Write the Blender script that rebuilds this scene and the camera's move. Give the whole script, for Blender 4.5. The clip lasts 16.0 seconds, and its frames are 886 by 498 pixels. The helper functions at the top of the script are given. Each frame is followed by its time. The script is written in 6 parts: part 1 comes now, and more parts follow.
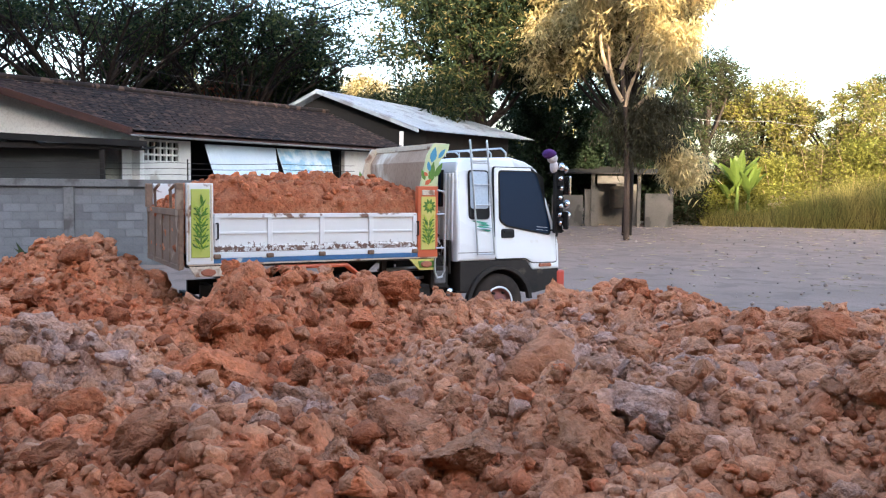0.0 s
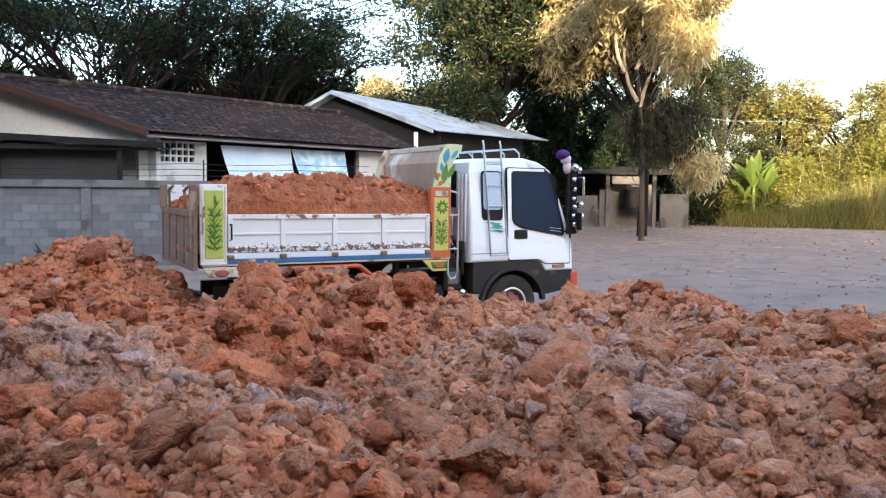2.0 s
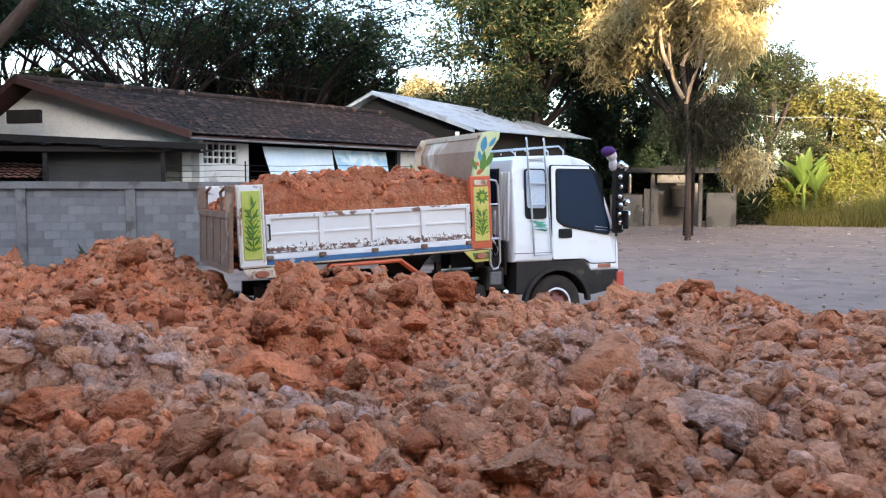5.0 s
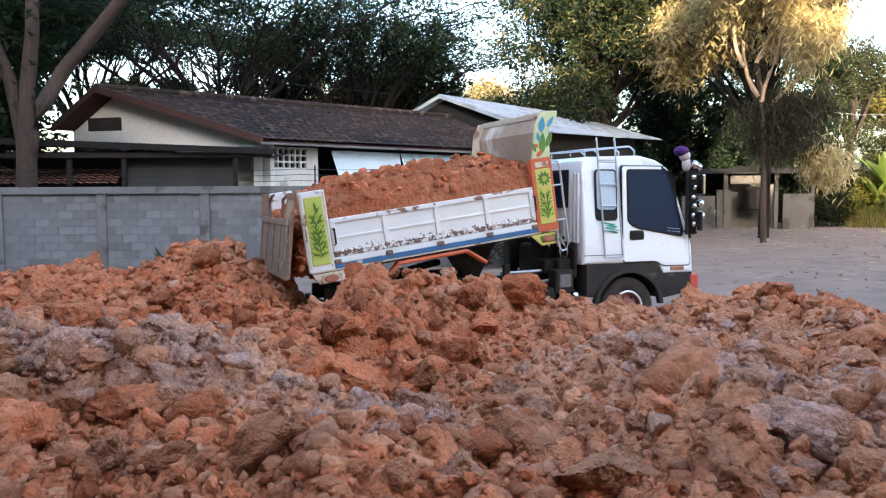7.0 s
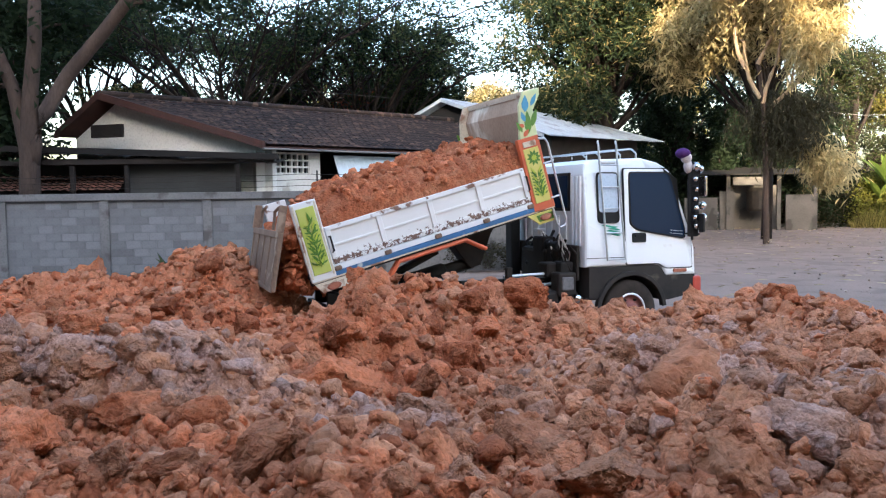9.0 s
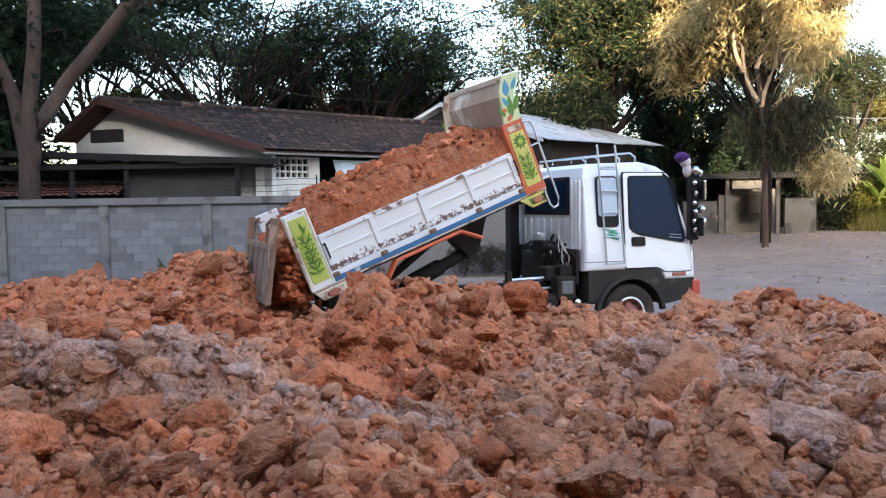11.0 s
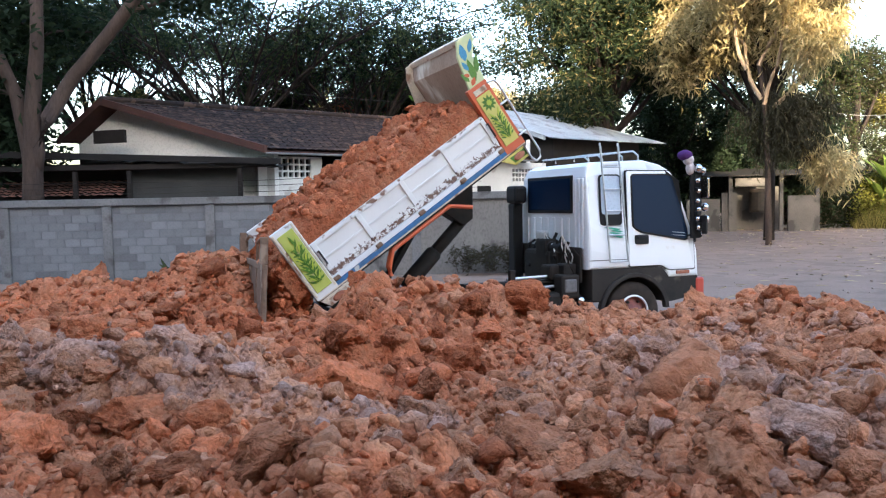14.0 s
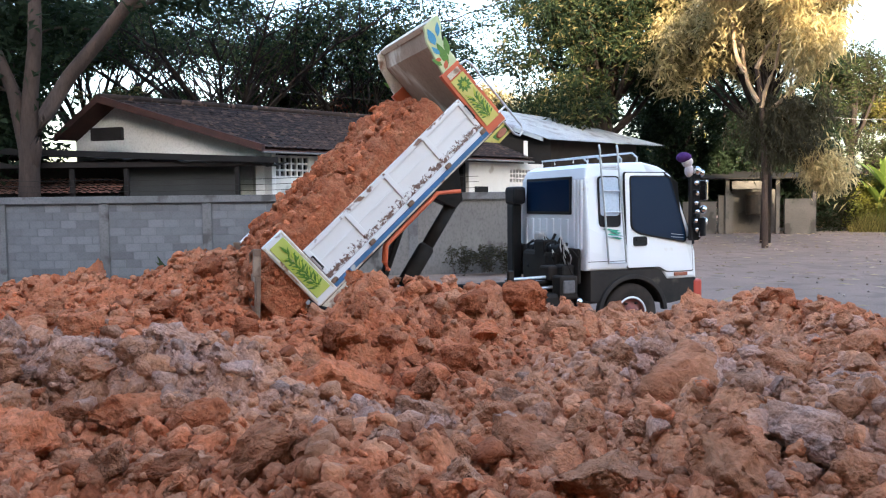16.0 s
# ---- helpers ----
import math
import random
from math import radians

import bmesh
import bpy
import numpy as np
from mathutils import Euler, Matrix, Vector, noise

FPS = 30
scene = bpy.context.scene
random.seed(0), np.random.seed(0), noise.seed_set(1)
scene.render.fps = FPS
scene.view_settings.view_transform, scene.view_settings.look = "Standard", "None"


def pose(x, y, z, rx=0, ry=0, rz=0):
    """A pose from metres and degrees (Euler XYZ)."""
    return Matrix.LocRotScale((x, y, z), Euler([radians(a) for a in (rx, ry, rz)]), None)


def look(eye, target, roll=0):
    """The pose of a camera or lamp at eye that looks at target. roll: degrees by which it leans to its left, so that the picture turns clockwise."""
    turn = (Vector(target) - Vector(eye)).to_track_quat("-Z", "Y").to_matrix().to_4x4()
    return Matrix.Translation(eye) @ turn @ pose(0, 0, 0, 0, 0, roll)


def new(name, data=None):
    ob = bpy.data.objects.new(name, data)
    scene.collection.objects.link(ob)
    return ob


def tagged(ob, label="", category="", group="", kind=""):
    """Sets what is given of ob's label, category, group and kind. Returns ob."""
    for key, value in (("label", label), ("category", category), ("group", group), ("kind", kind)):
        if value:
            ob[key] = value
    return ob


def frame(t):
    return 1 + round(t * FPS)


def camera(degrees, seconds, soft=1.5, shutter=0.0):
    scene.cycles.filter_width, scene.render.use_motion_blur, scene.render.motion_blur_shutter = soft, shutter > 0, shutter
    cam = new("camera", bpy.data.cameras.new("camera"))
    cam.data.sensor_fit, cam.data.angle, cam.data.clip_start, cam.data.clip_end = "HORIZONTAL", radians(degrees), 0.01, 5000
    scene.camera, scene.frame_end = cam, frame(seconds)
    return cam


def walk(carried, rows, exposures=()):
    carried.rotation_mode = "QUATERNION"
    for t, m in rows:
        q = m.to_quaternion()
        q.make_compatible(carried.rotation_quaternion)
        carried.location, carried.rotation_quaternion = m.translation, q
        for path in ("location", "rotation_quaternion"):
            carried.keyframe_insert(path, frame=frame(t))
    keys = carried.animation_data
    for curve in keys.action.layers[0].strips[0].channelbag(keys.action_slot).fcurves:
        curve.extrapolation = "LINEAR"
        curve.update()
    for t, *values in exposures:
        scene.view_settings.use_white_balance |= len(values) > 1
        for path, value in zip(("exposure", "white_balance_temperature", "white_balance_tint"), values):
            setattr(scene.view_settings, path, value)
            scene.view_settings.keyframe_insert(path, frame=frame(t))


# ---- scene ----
cam = camera(56.56, 16.0, soft=1.2)
CAM_Z = 1.72
CAM_ROWS = [  # seconds, x, y, z, yaw, pitch, roll
    (0.0, 0.000, 0.000, 0.000, 0.00, -4.00, -0.50), (0.5, -0.010, -0.023, 0.008, 0.62, -4.03, -0.49),
    (1.0, -0.010, -0.036, 0.010, 0.93, -4.01, -0.47), (1.5, -0.008, -0.033, 0.009, 0.95, -4.01, -0.47),
    (2.0, -0.011, -0.005, 0.007, 0.98, -3.98, -0.48), (2.5, -0.007, 0.029, 0.003, 1.07, -3.96, -0.48),
    (3.0, 0.005, 0.062, -0.002, 1.21, -3.96, -0.46), (4.0, 0.003, 0.120, -0.012, 2.00, -3.95, -0.32),
    (5.0, -0.004, 0.210, -0.025, 3.90, -3.93, -0.09),
    (5.5, -0.010, 0.235, -0.029, 5.29, -3.92, 0.01), (6.0, -0.027, 0.255, -0.040, 7.23, -3.89, 0.15),
    (6.5, -0.034, 0.265, -0.042, 8.30, -3.81, 0.20), (7.0, -0.032, 0.262, -0.043, 8.51, -3.69, 0.30),
    (7.5, -0.030, 0.259, -0.041, 8.57, -3.57, 0.42), (8.0, -0.026, 0.260, -0.041, 8.65, -3.46, 0.54),
    (8.5, -0.023, 0.258, -0.037, 8.68, -3.46, 0.63), (9.0, -0.017, 0.254, -0.037, 8.70, -3.44, 0.76),
    (11.5, -0.015, 0.237, -0.035, 8.66, -3.12, 0.91), (12.0, -0.007, 0.237, -0.035, 8.71, -3.16, 1.02),
    (12.5, -0.003, 0.234, -0.035, 8.75, -3.20, 1.10), (13.0, 0.000, 0.228, -0.034, 8.80, -3.22, 1.12),
    (13.5, 0.003, 0.223, -0.032, 8.83, -3.25, 1.15), (14.0, 0.001, 0.233, -0.035, 8.87, -3.22, 1.12),
    (14.5, -0.001, 0.231, -0.035, 8.84, -3.22, 1.08), (15.0, -0.003, 0.228, -0.035, 8.78, -3.22, 0.97),
    (15.5, -0.009, 0.228, -0.037, 8.70, -3.21, 0.82), (16.0, -0.010, 0.229, -0.037, 8.65, -3.20, 0.66)]
walk(cam, [(t, pose(x, y, CAM_Z + z, 90 + p, r, yw)) for t, x, y, z, yw, p, r in CAM_ROWS],
     exposures=[(0.0, 2.84, 5700, 13), (16.0, 2.80, 5650, 12)])

# ---- light: low warm sun behind the camera, open sky in front ----
SUN_EL, SUN_AZ = 14.0, 9.0  # degrees up; degrees to the right of straight behind the camera
to_sun = Vector((math.sin(radians(SUN_AZ)) * math.cos(radians(SUN_EL)), -math.cos(radians(SUN_AZ)) * math.cos(radians(SUN_EL)), math.sin(radians(SUN_EL))))
world = bpy.data.worlds.new("sky")
scene.world = world
world.use_nodes = True
wn = world.node_tree.nodes
sky = wn.new("ShaderNodeTexSky")
sky.sky_type, sky.sun_disc = "NISHITA", False
sky.sun_elevation, sky.sun_rotation = radians(SUN_EL), radians(180 - SUN_AZ)
sky.air_density, sky.dust_density, sky.ozone_density = 1.2, 4.0, 1.0
world.node_tree.links.new(sky.outputs[0], wn["Background"].inputs[0])
wn["Background"].inputs[1].default_value = 0.15
sun = new("sun", bpy.data.lights.new("sun", "SUN"))
sun.data.energy, sun.data.angle, sun.data.color = 3.9, radians(0.6), (1.0, 0.76, 0.44)
sun.matrix_world = look((20, -60, 40), Vector((20, -60, 40)) - to_sun)


# ---- materials ----
def mat(name, c1, c2=None, rough=0.7, metal=0.0, scale=3.0, fine=40.0, bump=0.2, dist=0.01, spread=0.5, rnd=0.0, stain=None, stain_at=0.62,
        stain_scale=1.2, coords="Object", stretch=(1, 1, 1), speck=True, spec=None):
    """Two noises mix c1 and c2; an optional third lays stains over; fine noise gives the relief."""
    m = bpy.data.materials.new(name)
    m.use_nodes = True
    n, l = m.node_tree.nodes, m.node_tree.links
    b = n["Principled BSDF"]
    b.inputs["Roughness"].default_value, b.inputs["Metallic"].default_value = rough, metal
    b.inputs["Specular IOR Level"].default_value = spec if spec is not None else (0.5 if rough < 0.5 else 0.2)
    tc, mp = n.new("ShaderNodeTexCoord"), n.new("ShaderNodeMapping")
    l.new(tc.outputs[coords], mp.inputs[0])
    mp.inputs["Scale"].default_value = stretch
    c2 = c2 or [v * 0.8 for v in c1]

    def noise_node(s, detail=6):
        t = n.new("ShaderNodeTexNoise")
        t.inputs["Scale"].default_value, t.inputs["Detail"].default_value = s, detail
        l.new(mp.outputs[0], t.inputs["Vector"])
        return t.outputs["Fac"]

    def ramp(src, lo, hi):
        r = n.new("ShaderNodeMapRange")
        r.inputs[1].default_value, r.inputs[2].default_value = lo, hi
        l.new(src, r.inputs[0])
        return r.outputs[0]

    def mix(fac, a, bcol):
        x = n.new("ShaderNodeMix")
        x.data_type = "RGBA"
        if isinstance(fac, float):
            x.inputs[0].default_value = fac
        else:
            l.new(fac, x.inputs[0])
        for sock, val in ((x.inputs[6], a), (x.inputs[7], bcol)):
            if hasattr(val, "is_linked"):
                l.new(val, sock)
            else:
                sock.default_value = (*val, 1)
        return x.outputs[2]

    big, small = noise_node(scale), noise_node(fine)
    col = mix(ramp(big, 0.5 - spread / 2, 0.5 + spread / 2), c1, c2)
    if speck:
        col = mix(ramp(small, 0.45, 0.95), col, [v * 0.7 for v in c2])
    if stain:
        col = mix(ramp(noise_node(stain_scale, 10), stain_at, stain_at + 0.06), col, stain)
    if rnd:
        oi, g, hs = n.new("ShaderNodeObjectInfo"), n.new("ShaderNodeNewGeometry"), n.new("ShaderNodeHueSaturation")
        add = n.new("ShaderNodeMath")
        add.operation = "ADD"
        l.new(oi.outputs["Random"], add.inputs[0]), l.new(g.outputs["Random Per Island"], add.inputs[1])
        fr = n.new("ShaderNodeMath")
        fr.operation = "FRACT"
        l.new(add.outputs[0], fr.inputs[0])
        mr = n.new("ShaderNodeMapRange")
        mr.inputs[3].default_value, mr.inputs[4].default_value = 1 - rnd, 1 + rnd
        l.new(fr.outputs[0], mr.inputs[0]), l.new(mr.outputs[0], hs.inputs["Value"]), l.new(col, hs.inputs["Color"])
        col = hs.outputs[0]
    l.new(col, b.inputs["Base Color"])
    if bump:
        bp = n.new("ShaderNodeBump")
        bp.inputs["Strength"].default_value, bp.inputs["Distance"].default_value = bump, dist
        l.new(small, bp.inputs["Height"]), l.new(bp.outputs[0], b.inputs["Normal"])
    m["col"] = 0
    return m


def soil_mat(name, red, dark, tan, brown, grey, pale, k=1.0):
    """Broken laterite: red soil, tan subsoil and grey-purple shale by the mesh's tone attribute, in crumbs of their own shade and relief."""
    m = mat(name, red, dark, rough=0.95, scale=1.6 * k, fine=24 * k, bump=0.6, dist=0.02, spread=0.35, rnd=0.25)
    n, l = m.node_tree.nodes, m.node_tree.links
    b = n["Principled BSDF"]
    b.inputs["Specular IOR Level"].default_value = 0.15
    old = b.inputs["Base Color"].links[0].from_socket
    tc = n.new("ShaderNodeTexCoord")

    def noise_at(scale, detail, rough=0.5):
        t = n.new("ShaderNodeTexNoise")
        t.inputs["Scale"].default_value, t.inputs["Detail"].default_value, t.inputs["Roughness"].default_value = scale * k, detail, rough
        l.new(tc.outputs["Object"], t.inputs["Vector"])
        return t

    def spread_to(src, a0, a1, b0, b1):
        r = n.new("ShaderNodeMapRange")
        for q, v in zip(r.inputs[1:5], (a0, a1, b0, b1)):
            q.default_value = v
        l.new(src, r.inputs[0])
        return r.outputs[0]

    def calc(op, a, c):
        t = n.new("ShaderNodeMath")
        t.operation = op
        for q, v in zip(t.inputs, (a, c)):
            if hasattr(v, "is_linked"):
                l.new(v, q)
            else:
                q.default_value = v
        return t.outputs[0]

    def blend(fac, a, c):
        t = n.new("ShaderNodeMix")
        t.data_type = "RGBA"
        l.new(fac, t.inputs[0])
        for q, v in zip(t.inputs[6:8], (a, c)):
            if hasattr(v, "is_linked"):
                l.new(v, q)
            else:
                q.default_value = (*v, 1)
        return t.outputs[2]

    def cells(scale):
        v = n.new("ShaderNodeTexVoronoi")
        v.inputs["Scale"].default_value = scale * k
        l.new(bent.outputs[0], v.inputs["Vector"])
        return v

    at = n.new("ShaderNodeAttribute")
    at.attribute_name = "tone"
    ns, crumb = noise_at(6.0, 8), noise_at(30.0, 9, 0.75)
    warp = noise_at(11.0, 3)
    bent = n.new("ShaderNodeVectorMath")
    bent.operation = "MULTIPLY_ADD"
    l.new(warp.outputs["Color"], bent.inputs[0])
    bent.inputs[1].default_value = (0.09 / k, 0.09 / k, 0.09 / k)
    l.new(tc.outputs["Object"], bent.inputs[2])
    lumps, grit = cells(13.0), cells(42.0)
    # tone, broken up by noise and from crumb to crumb
    sep = n.new("ShaderNodeSeparateColor")
    l.new(lumps.outputs["Color"], sep.inputs[0])
    f = calc("ADD", at.outputs["Fac"], spread_to(ns.outputs["Fac"], 0.3, 0.7, -0.13, 0.13))
    f = calc("ADD", f, spread_to(sep.outputs[1], 0, 1, -0.06, 0.06))
    col = blend(spread_to(f, 0.12, 0.5, 0, 1), old, blend(ns.outputs["Fac"], tan, brown))
    col = blend(spread_to(f, 0.52, 0.95, 0, 1), col, blend(spread_to(crumb.outputs["Fac"], 0.35, 0.7, 0, 1), grey, pale))
    val = calc("MULTIPLY", spread_to(crumb.outputs["Fac"], 0.34, 0.68, 0.76, 1.28), spread_to(sep.outputs[0], 0, 1, 0.90, 1.10))
    isle, each = n.new("ShaderNodeNewGeometry"), n.new("ShaderNodeObjectInfo")
    val = calc("MULTIPLY", val, spread_to(calc("FRACT", calc("ADD", isle.outputs["Random Per Island"], each.outputs["Random"]), 0.0), 0, 1, 0.72, 1.13))
    hv = n.new("ShaderNodeHueSaturation")
    l.new(col, hv.inputs["Color"]), l.new(val, hv.inputs["Value"]), l.new(hv.outputs[0], b.inputs["Base Color"])
    # relief: rounded crumbs, grit, fine noise
    h = calc("ADD", calc("MULTIPLY", lumps.outputs["Distance"], -1.3), calc("MULTIPLY", grit.outputs["Distance"], -0.6))
    h = calc("ADD", h, calc("MULTIPLY", crumb.outputs["Fac"], 0.6))
    bp = n.new("ShaderNodeBump")
    bp.inputs["Strength"].default_value, bp.inputs["Distance"].default_value = 0.9, 0.024
    l.new(h, bp.inputs["Height"]), l.new(b.inputs["Normal"].links[0].from_socket, bp.inputs["Normal"])
    l.new(bp.outputs[0], b.inputs["Normal"])
    return m


M = {}
SOIL = ((0.53, 0.163, 0.068), (0.40, 0.118, 0.050), (0.60, 0.268, 0.140), (0.46, 0.202, 0.106), (0.39, 0.220, 0.170), (0.56, 0.343, 0.258))
M["soil"] = soil_mat("soil", *SOIL)
M["clod"] = soil_mat("clod_soil", *SOIL, k=0.2)  # for unit-size lumps that are scaled down
M["ground"] = mat("gravel_ground", (0.285, 0.212, 0.174), (0.20, 0.149, 0.122), rough=0.97, scale=0.45, fine=30, bump=0.5, dist=0.03, stain=(0.19, 0.142, 0.117), stain_at=0.53, stain_scale=1.7, stretch=(1, 1, 1), spec=0.08)
M["straw"] = mat("dry_straw", (0.42, 0.33, 0.20), (0.30, 0.23, 0.14), rough=0.9, scale=4, bump=0, rnd=0.4)
M["pebble"] = mat("grey_pebbles", (0.32, 0.25, 0.21), (0.22, 0.17, 0.145), rough=0.95, scale=3, bump=0.3, rnd=0.4)
M["white"] = mat("white_paint", speck=False, c1=(0.80, 0.81, 0.82), c2=(0.74, 0.74, 0.74), rough=0.35, scale=2, fine=60, bump=0.03, dist=0.002)
M["cabwhite"] = mat("cab_paint", speck=False, c1=(0.82, 0.84, 0.86), c2=(0.78, 0.80, 0.82), rough=0.25, scale=1.2, fine=8, bump=0.01, dist=0.002, stain=(0.66, 0.63, 0.58), stain_at=0.66, stain_scale=2.0)
M["chipped"] = mat("chipped_white_paint", speck=False, c1=(0.80, 0.79, 0.77), c2=(0.72, 0.70, 0.67), rough=0.5, scale=2, fine=50, bump=0.1, dist=0.004, stain=(0.22, 0.13, 0.09), stain_at=0.575, stain_scale=6.0)
M["dropside"] = mat("worn_drop_side_paint", speck=False, c1=(0.80, 0.79, 0.77), c2=(0.73, 0.71, 0.68), rough=0.5, scale=2, fine=50, bump=0.1, dist=0.004)


def rust_foot(m, z0, z1, rust):
    """Rust and bare patches that thicken towards the board's foot, where water stands."""
    n, l = m.node_tree.nodes, m.node_tree.links
    b = n["Principled BSDF"]
    old = b.inputs["Base Color"].links[0].from_socket
    tc, sp, ns = n.new("ShaderNodeTexCoord"), n.new("ShaderNodeSeparateXYZ"), n.new("ShaderNodeTexNoise")
    l.new(tc.outputs["Object"], sp.inputs[0]), l.new(tc.outputs["Object"], ns.inputs["Vector"])
    ns.inputs["Scale"].default_value, ns.inputs["Detail"].default_value, ns.inputs["Roughness"].default_value = 13.0, 12, 0.75
    mr = n.new("ShaderNodeMapRange")
    mr.inputs[1].default_value, mr.inputs[2].default_value, mr.inputs[3].default_value, mr.inputs[4].default_value = z0, z1, 0.13, -0.13
    l.new(sp.outputs[2], mr.inputs[0])
    ad = n.new("ShaderNodeMath")
    l.new(ns.outputs["Fac"], ad.inputs[0]), l.new(mr.outputs[0], ad.inputs[1])
    st = n.new("ShaderNodeMapRange")
    st.inputs[1].default_value, st.inputs[2].default_value = 0.615, 0.635
    l.new(ad.outputs[0], st.inputs[0])
    mx = n.new("ShaderNodeMix")
    mx.data_type = "RGBA"
    mx.inputs[7].default_value = (*rust, 1)
    l.new(st.outputs[0], mx.inputs[0]), l.new(old, mx.inputs[6]), l.new(mx.outputs[2], b.inputs["Base Color"])


rust_foot(M["dropside"], 0.21, 0.36, (0.17, 0.105, 0.08))
M["green"] = mat("green_paint", (0.12, 0.26, 0.02), (0.07, 0.17, 0.02), rough=0.45, scale=5, bump=0.08)
M["lime"] = mat("lime_paint", (0.55, 0.60, 0.06), (0.42, 0.50, 0.05), rough=0.45, scale=5, bump=0.08)
M["limepanel"] = mat("worn_lime_panel", speck=False, c1=(0.56, 0.56, 0.16), c2=(0.42, 0.50, 0.08), rough=0.55, scale=6, bump=0.1, stain=(0.50, 0.40, 0.28), stain_at=0.60, stain_scale=5)
M["palelime"] = mat("pale_lime_paint", speck=False, c1=(0.66, 0.66, 0.36), c2=(0.50, 0.60, 0.34), rough=0.5, scale=5, bump=0.08, spread=0.3)
M["yellow"] = mat("yellow_paint", speck=False, c1=(0.66, 0.60, 0.20), c2=(0.58, 0.52, 0.12), rough=0.5, scale=4, bump=0.08, stain=(0.45, 0.22, 0.12), stain_at=0.64, stain_scale=6)
M["orange"] = mat("orange_paint", speck=False, c1=(0.62, 0.13, 0.04), c2=(0.5, 0.1, 0.04), rough=0.45, scale=4, bump=0.08)
M["red"] = mat("red_paint", speck=False, c1=(0.55, 0.07, 0.04), c2=(0.42, 0.06, 0.04), rough=0.4, scale=4, bump=0.05)
M["blue"] = mat("blue_paint", (0.06, 0.17, 0.38), (0.08, 0.16, 0.28), rough=0.5, scale=4, bump=0.08, stain=(0.5, 0.5, 0.48), stain_at=0.64, stain_scale=5)
M["cyan"] = mat("cyan_paint", (0.08, 0.32, 0.50), (0.06, 0.25, 0.42), rough=0.45, scale=4, bump=0.06)
M["teal"] = mat("green_sticker", (0.05, 0.38, 0.25), rough=0.4, bump=0)
M["cream"] = mat("cream_paint", (0.74, 0.66, 0.52), (0.62, 0.52, 0.40), rough=0.55, scale=3, bump=0.1, stain=(0.30, 0.18, 0.12), stain_at=0.55, stain_scale=3)
M["tailwood"] = mat("muddy_steel", (0.27, 0.18, 0.125), (0.18, 0.12, 0.085), rough=0.9, scale=2.5, fine=30, bump=0.35, dist=0.008, stain=(0.35, 0.26, 0.19), stain_at=0.6, stain_scale=3)
M["mudpanel"] = mat("mud_stained_board", (0.46, 0.34, 0.25), (0.30, 0.20, 0.14), rough=0.8, scale=2.0, bump=0.2, stain=(0.68, 0.60, 0.50), stain_at=0.50, stain_scale=1.4, stretch=(1, 1, 0.4))
M["black"] = mat("black_plastic", (0.010, 0.010, 0.012), (0.018, 0.017, 0.016), rough=0.6, scale=4, bump=0.1)
M["dustyblack"] = mat("dusty_black_plastic", (0.014, 0.014, 0.015), (0.05, 0.042, 0.036), rough=0.65, scale=2.5, fine=18, bump=0.15, spread=0.6, stain=(0.085, 0.068, 0.055), stain_at=0.62, stain_scale=3)
M["rubber"] = mat("tyre_rubber", (0.018, 0.017, 0.017), (0.06, 0.046, 0.037), rough=0.9, scale=5, bump=0.2)
M["chassis"] = mat("dusty_black_steel", (0.013, 0.013, 0.013), (0.034, 0.027, 0.022), rough=0.7, metal=0.0, scale=5, bump=0.2)
M["chrome"] = mat("chrome", (0.75, 0.75, 0.76), (0.6, 0.6, 0.6), rough=0.15, metal=1.0, bump=0.02)
M["steelrail"] = mat("galvanised_tube", (0.62, 0.64, 0.66), (0.5, 0.51, 0.52), rough=0.35, metal=0.7, bump=0.05)
M["rim"] = mat("rusty_wheel_rim", (0.30, 0.10, 0.08), (0.16, 0.08, 0.07), rough=0.6, scale=12, bump=0.2)
M["lamp"] = mat("amber_lens", (0.42, 0.16, 0.10), rough=0.2, bump=0.0)
M["purple"] = mat("purple_plush", (0.08, 0.03, 0.14), rough=0.95, scale=30, bump=0.5)
M["plush"] = mat("pale_plush", (0.62, 0.56, 0.56), rough=0.95, scale=30, bump=0.4)
M["wall"] = mat("grey_concrete", (0.19, 0.187, 0.188), (0.125, 0.123, 0.125), rough=0.9, scale=1.2, fine=25, bump=0.25, stain=(0.085, 0.08, 0.077), stain_at=0.58, stain_scale=1.3)
M["block"] = mat("concrete_block", (0.19, 0.195, 0.205), (0.135, 0.138, 0.148), rough=0.92, scale=1.2, fine=45, bump=0.45, rnd=0.22, stain=(0.27, 0.27, 0.275), stain_at=0.55, stain_scale=2.2)
# Block wall with the surrounding tree shade put into its darker colour.
M["oldwall"] = mat("shade_dark_block", (0.125, 0.118, 0.112), (0.075, 0.07, 0.067), rough=0.95, scale=1.1, fine=20, bump=0.3, stain=(0.05, 0.047, 0.045), stain_at=0.55, stain_scale=1.2)
M["slab"] = mat("stained_render", (0.20, 0.19, 0.18), (0.13, 0.122, 0.117), rough=0.93, scale=0.8, fine=25, bump=0.3, stain=(0.06, 0.056, 0.052), stain_at=0.60, stain_scale=1.6, stretch=(1, 1, 0.6))
M["mortar"] = mat("mortar", (0.185, 0.185, 0.19), (0.14, 0.14, 0.145), rough=0.95, scale=2, bump=0.3, stain=(0.15, 0.15, 0.145), stain_at=0.6)
M["plaster"] = mat("white_plaster", (0.74, 0.73, 0.71), (0.67, 0.655, 0.635), rough=0.9, scale=0.8, fine=20, bump=0.1, stain=(0.46, 0.44, 0.41), stain_at=0.66, stain_scale=0.9)
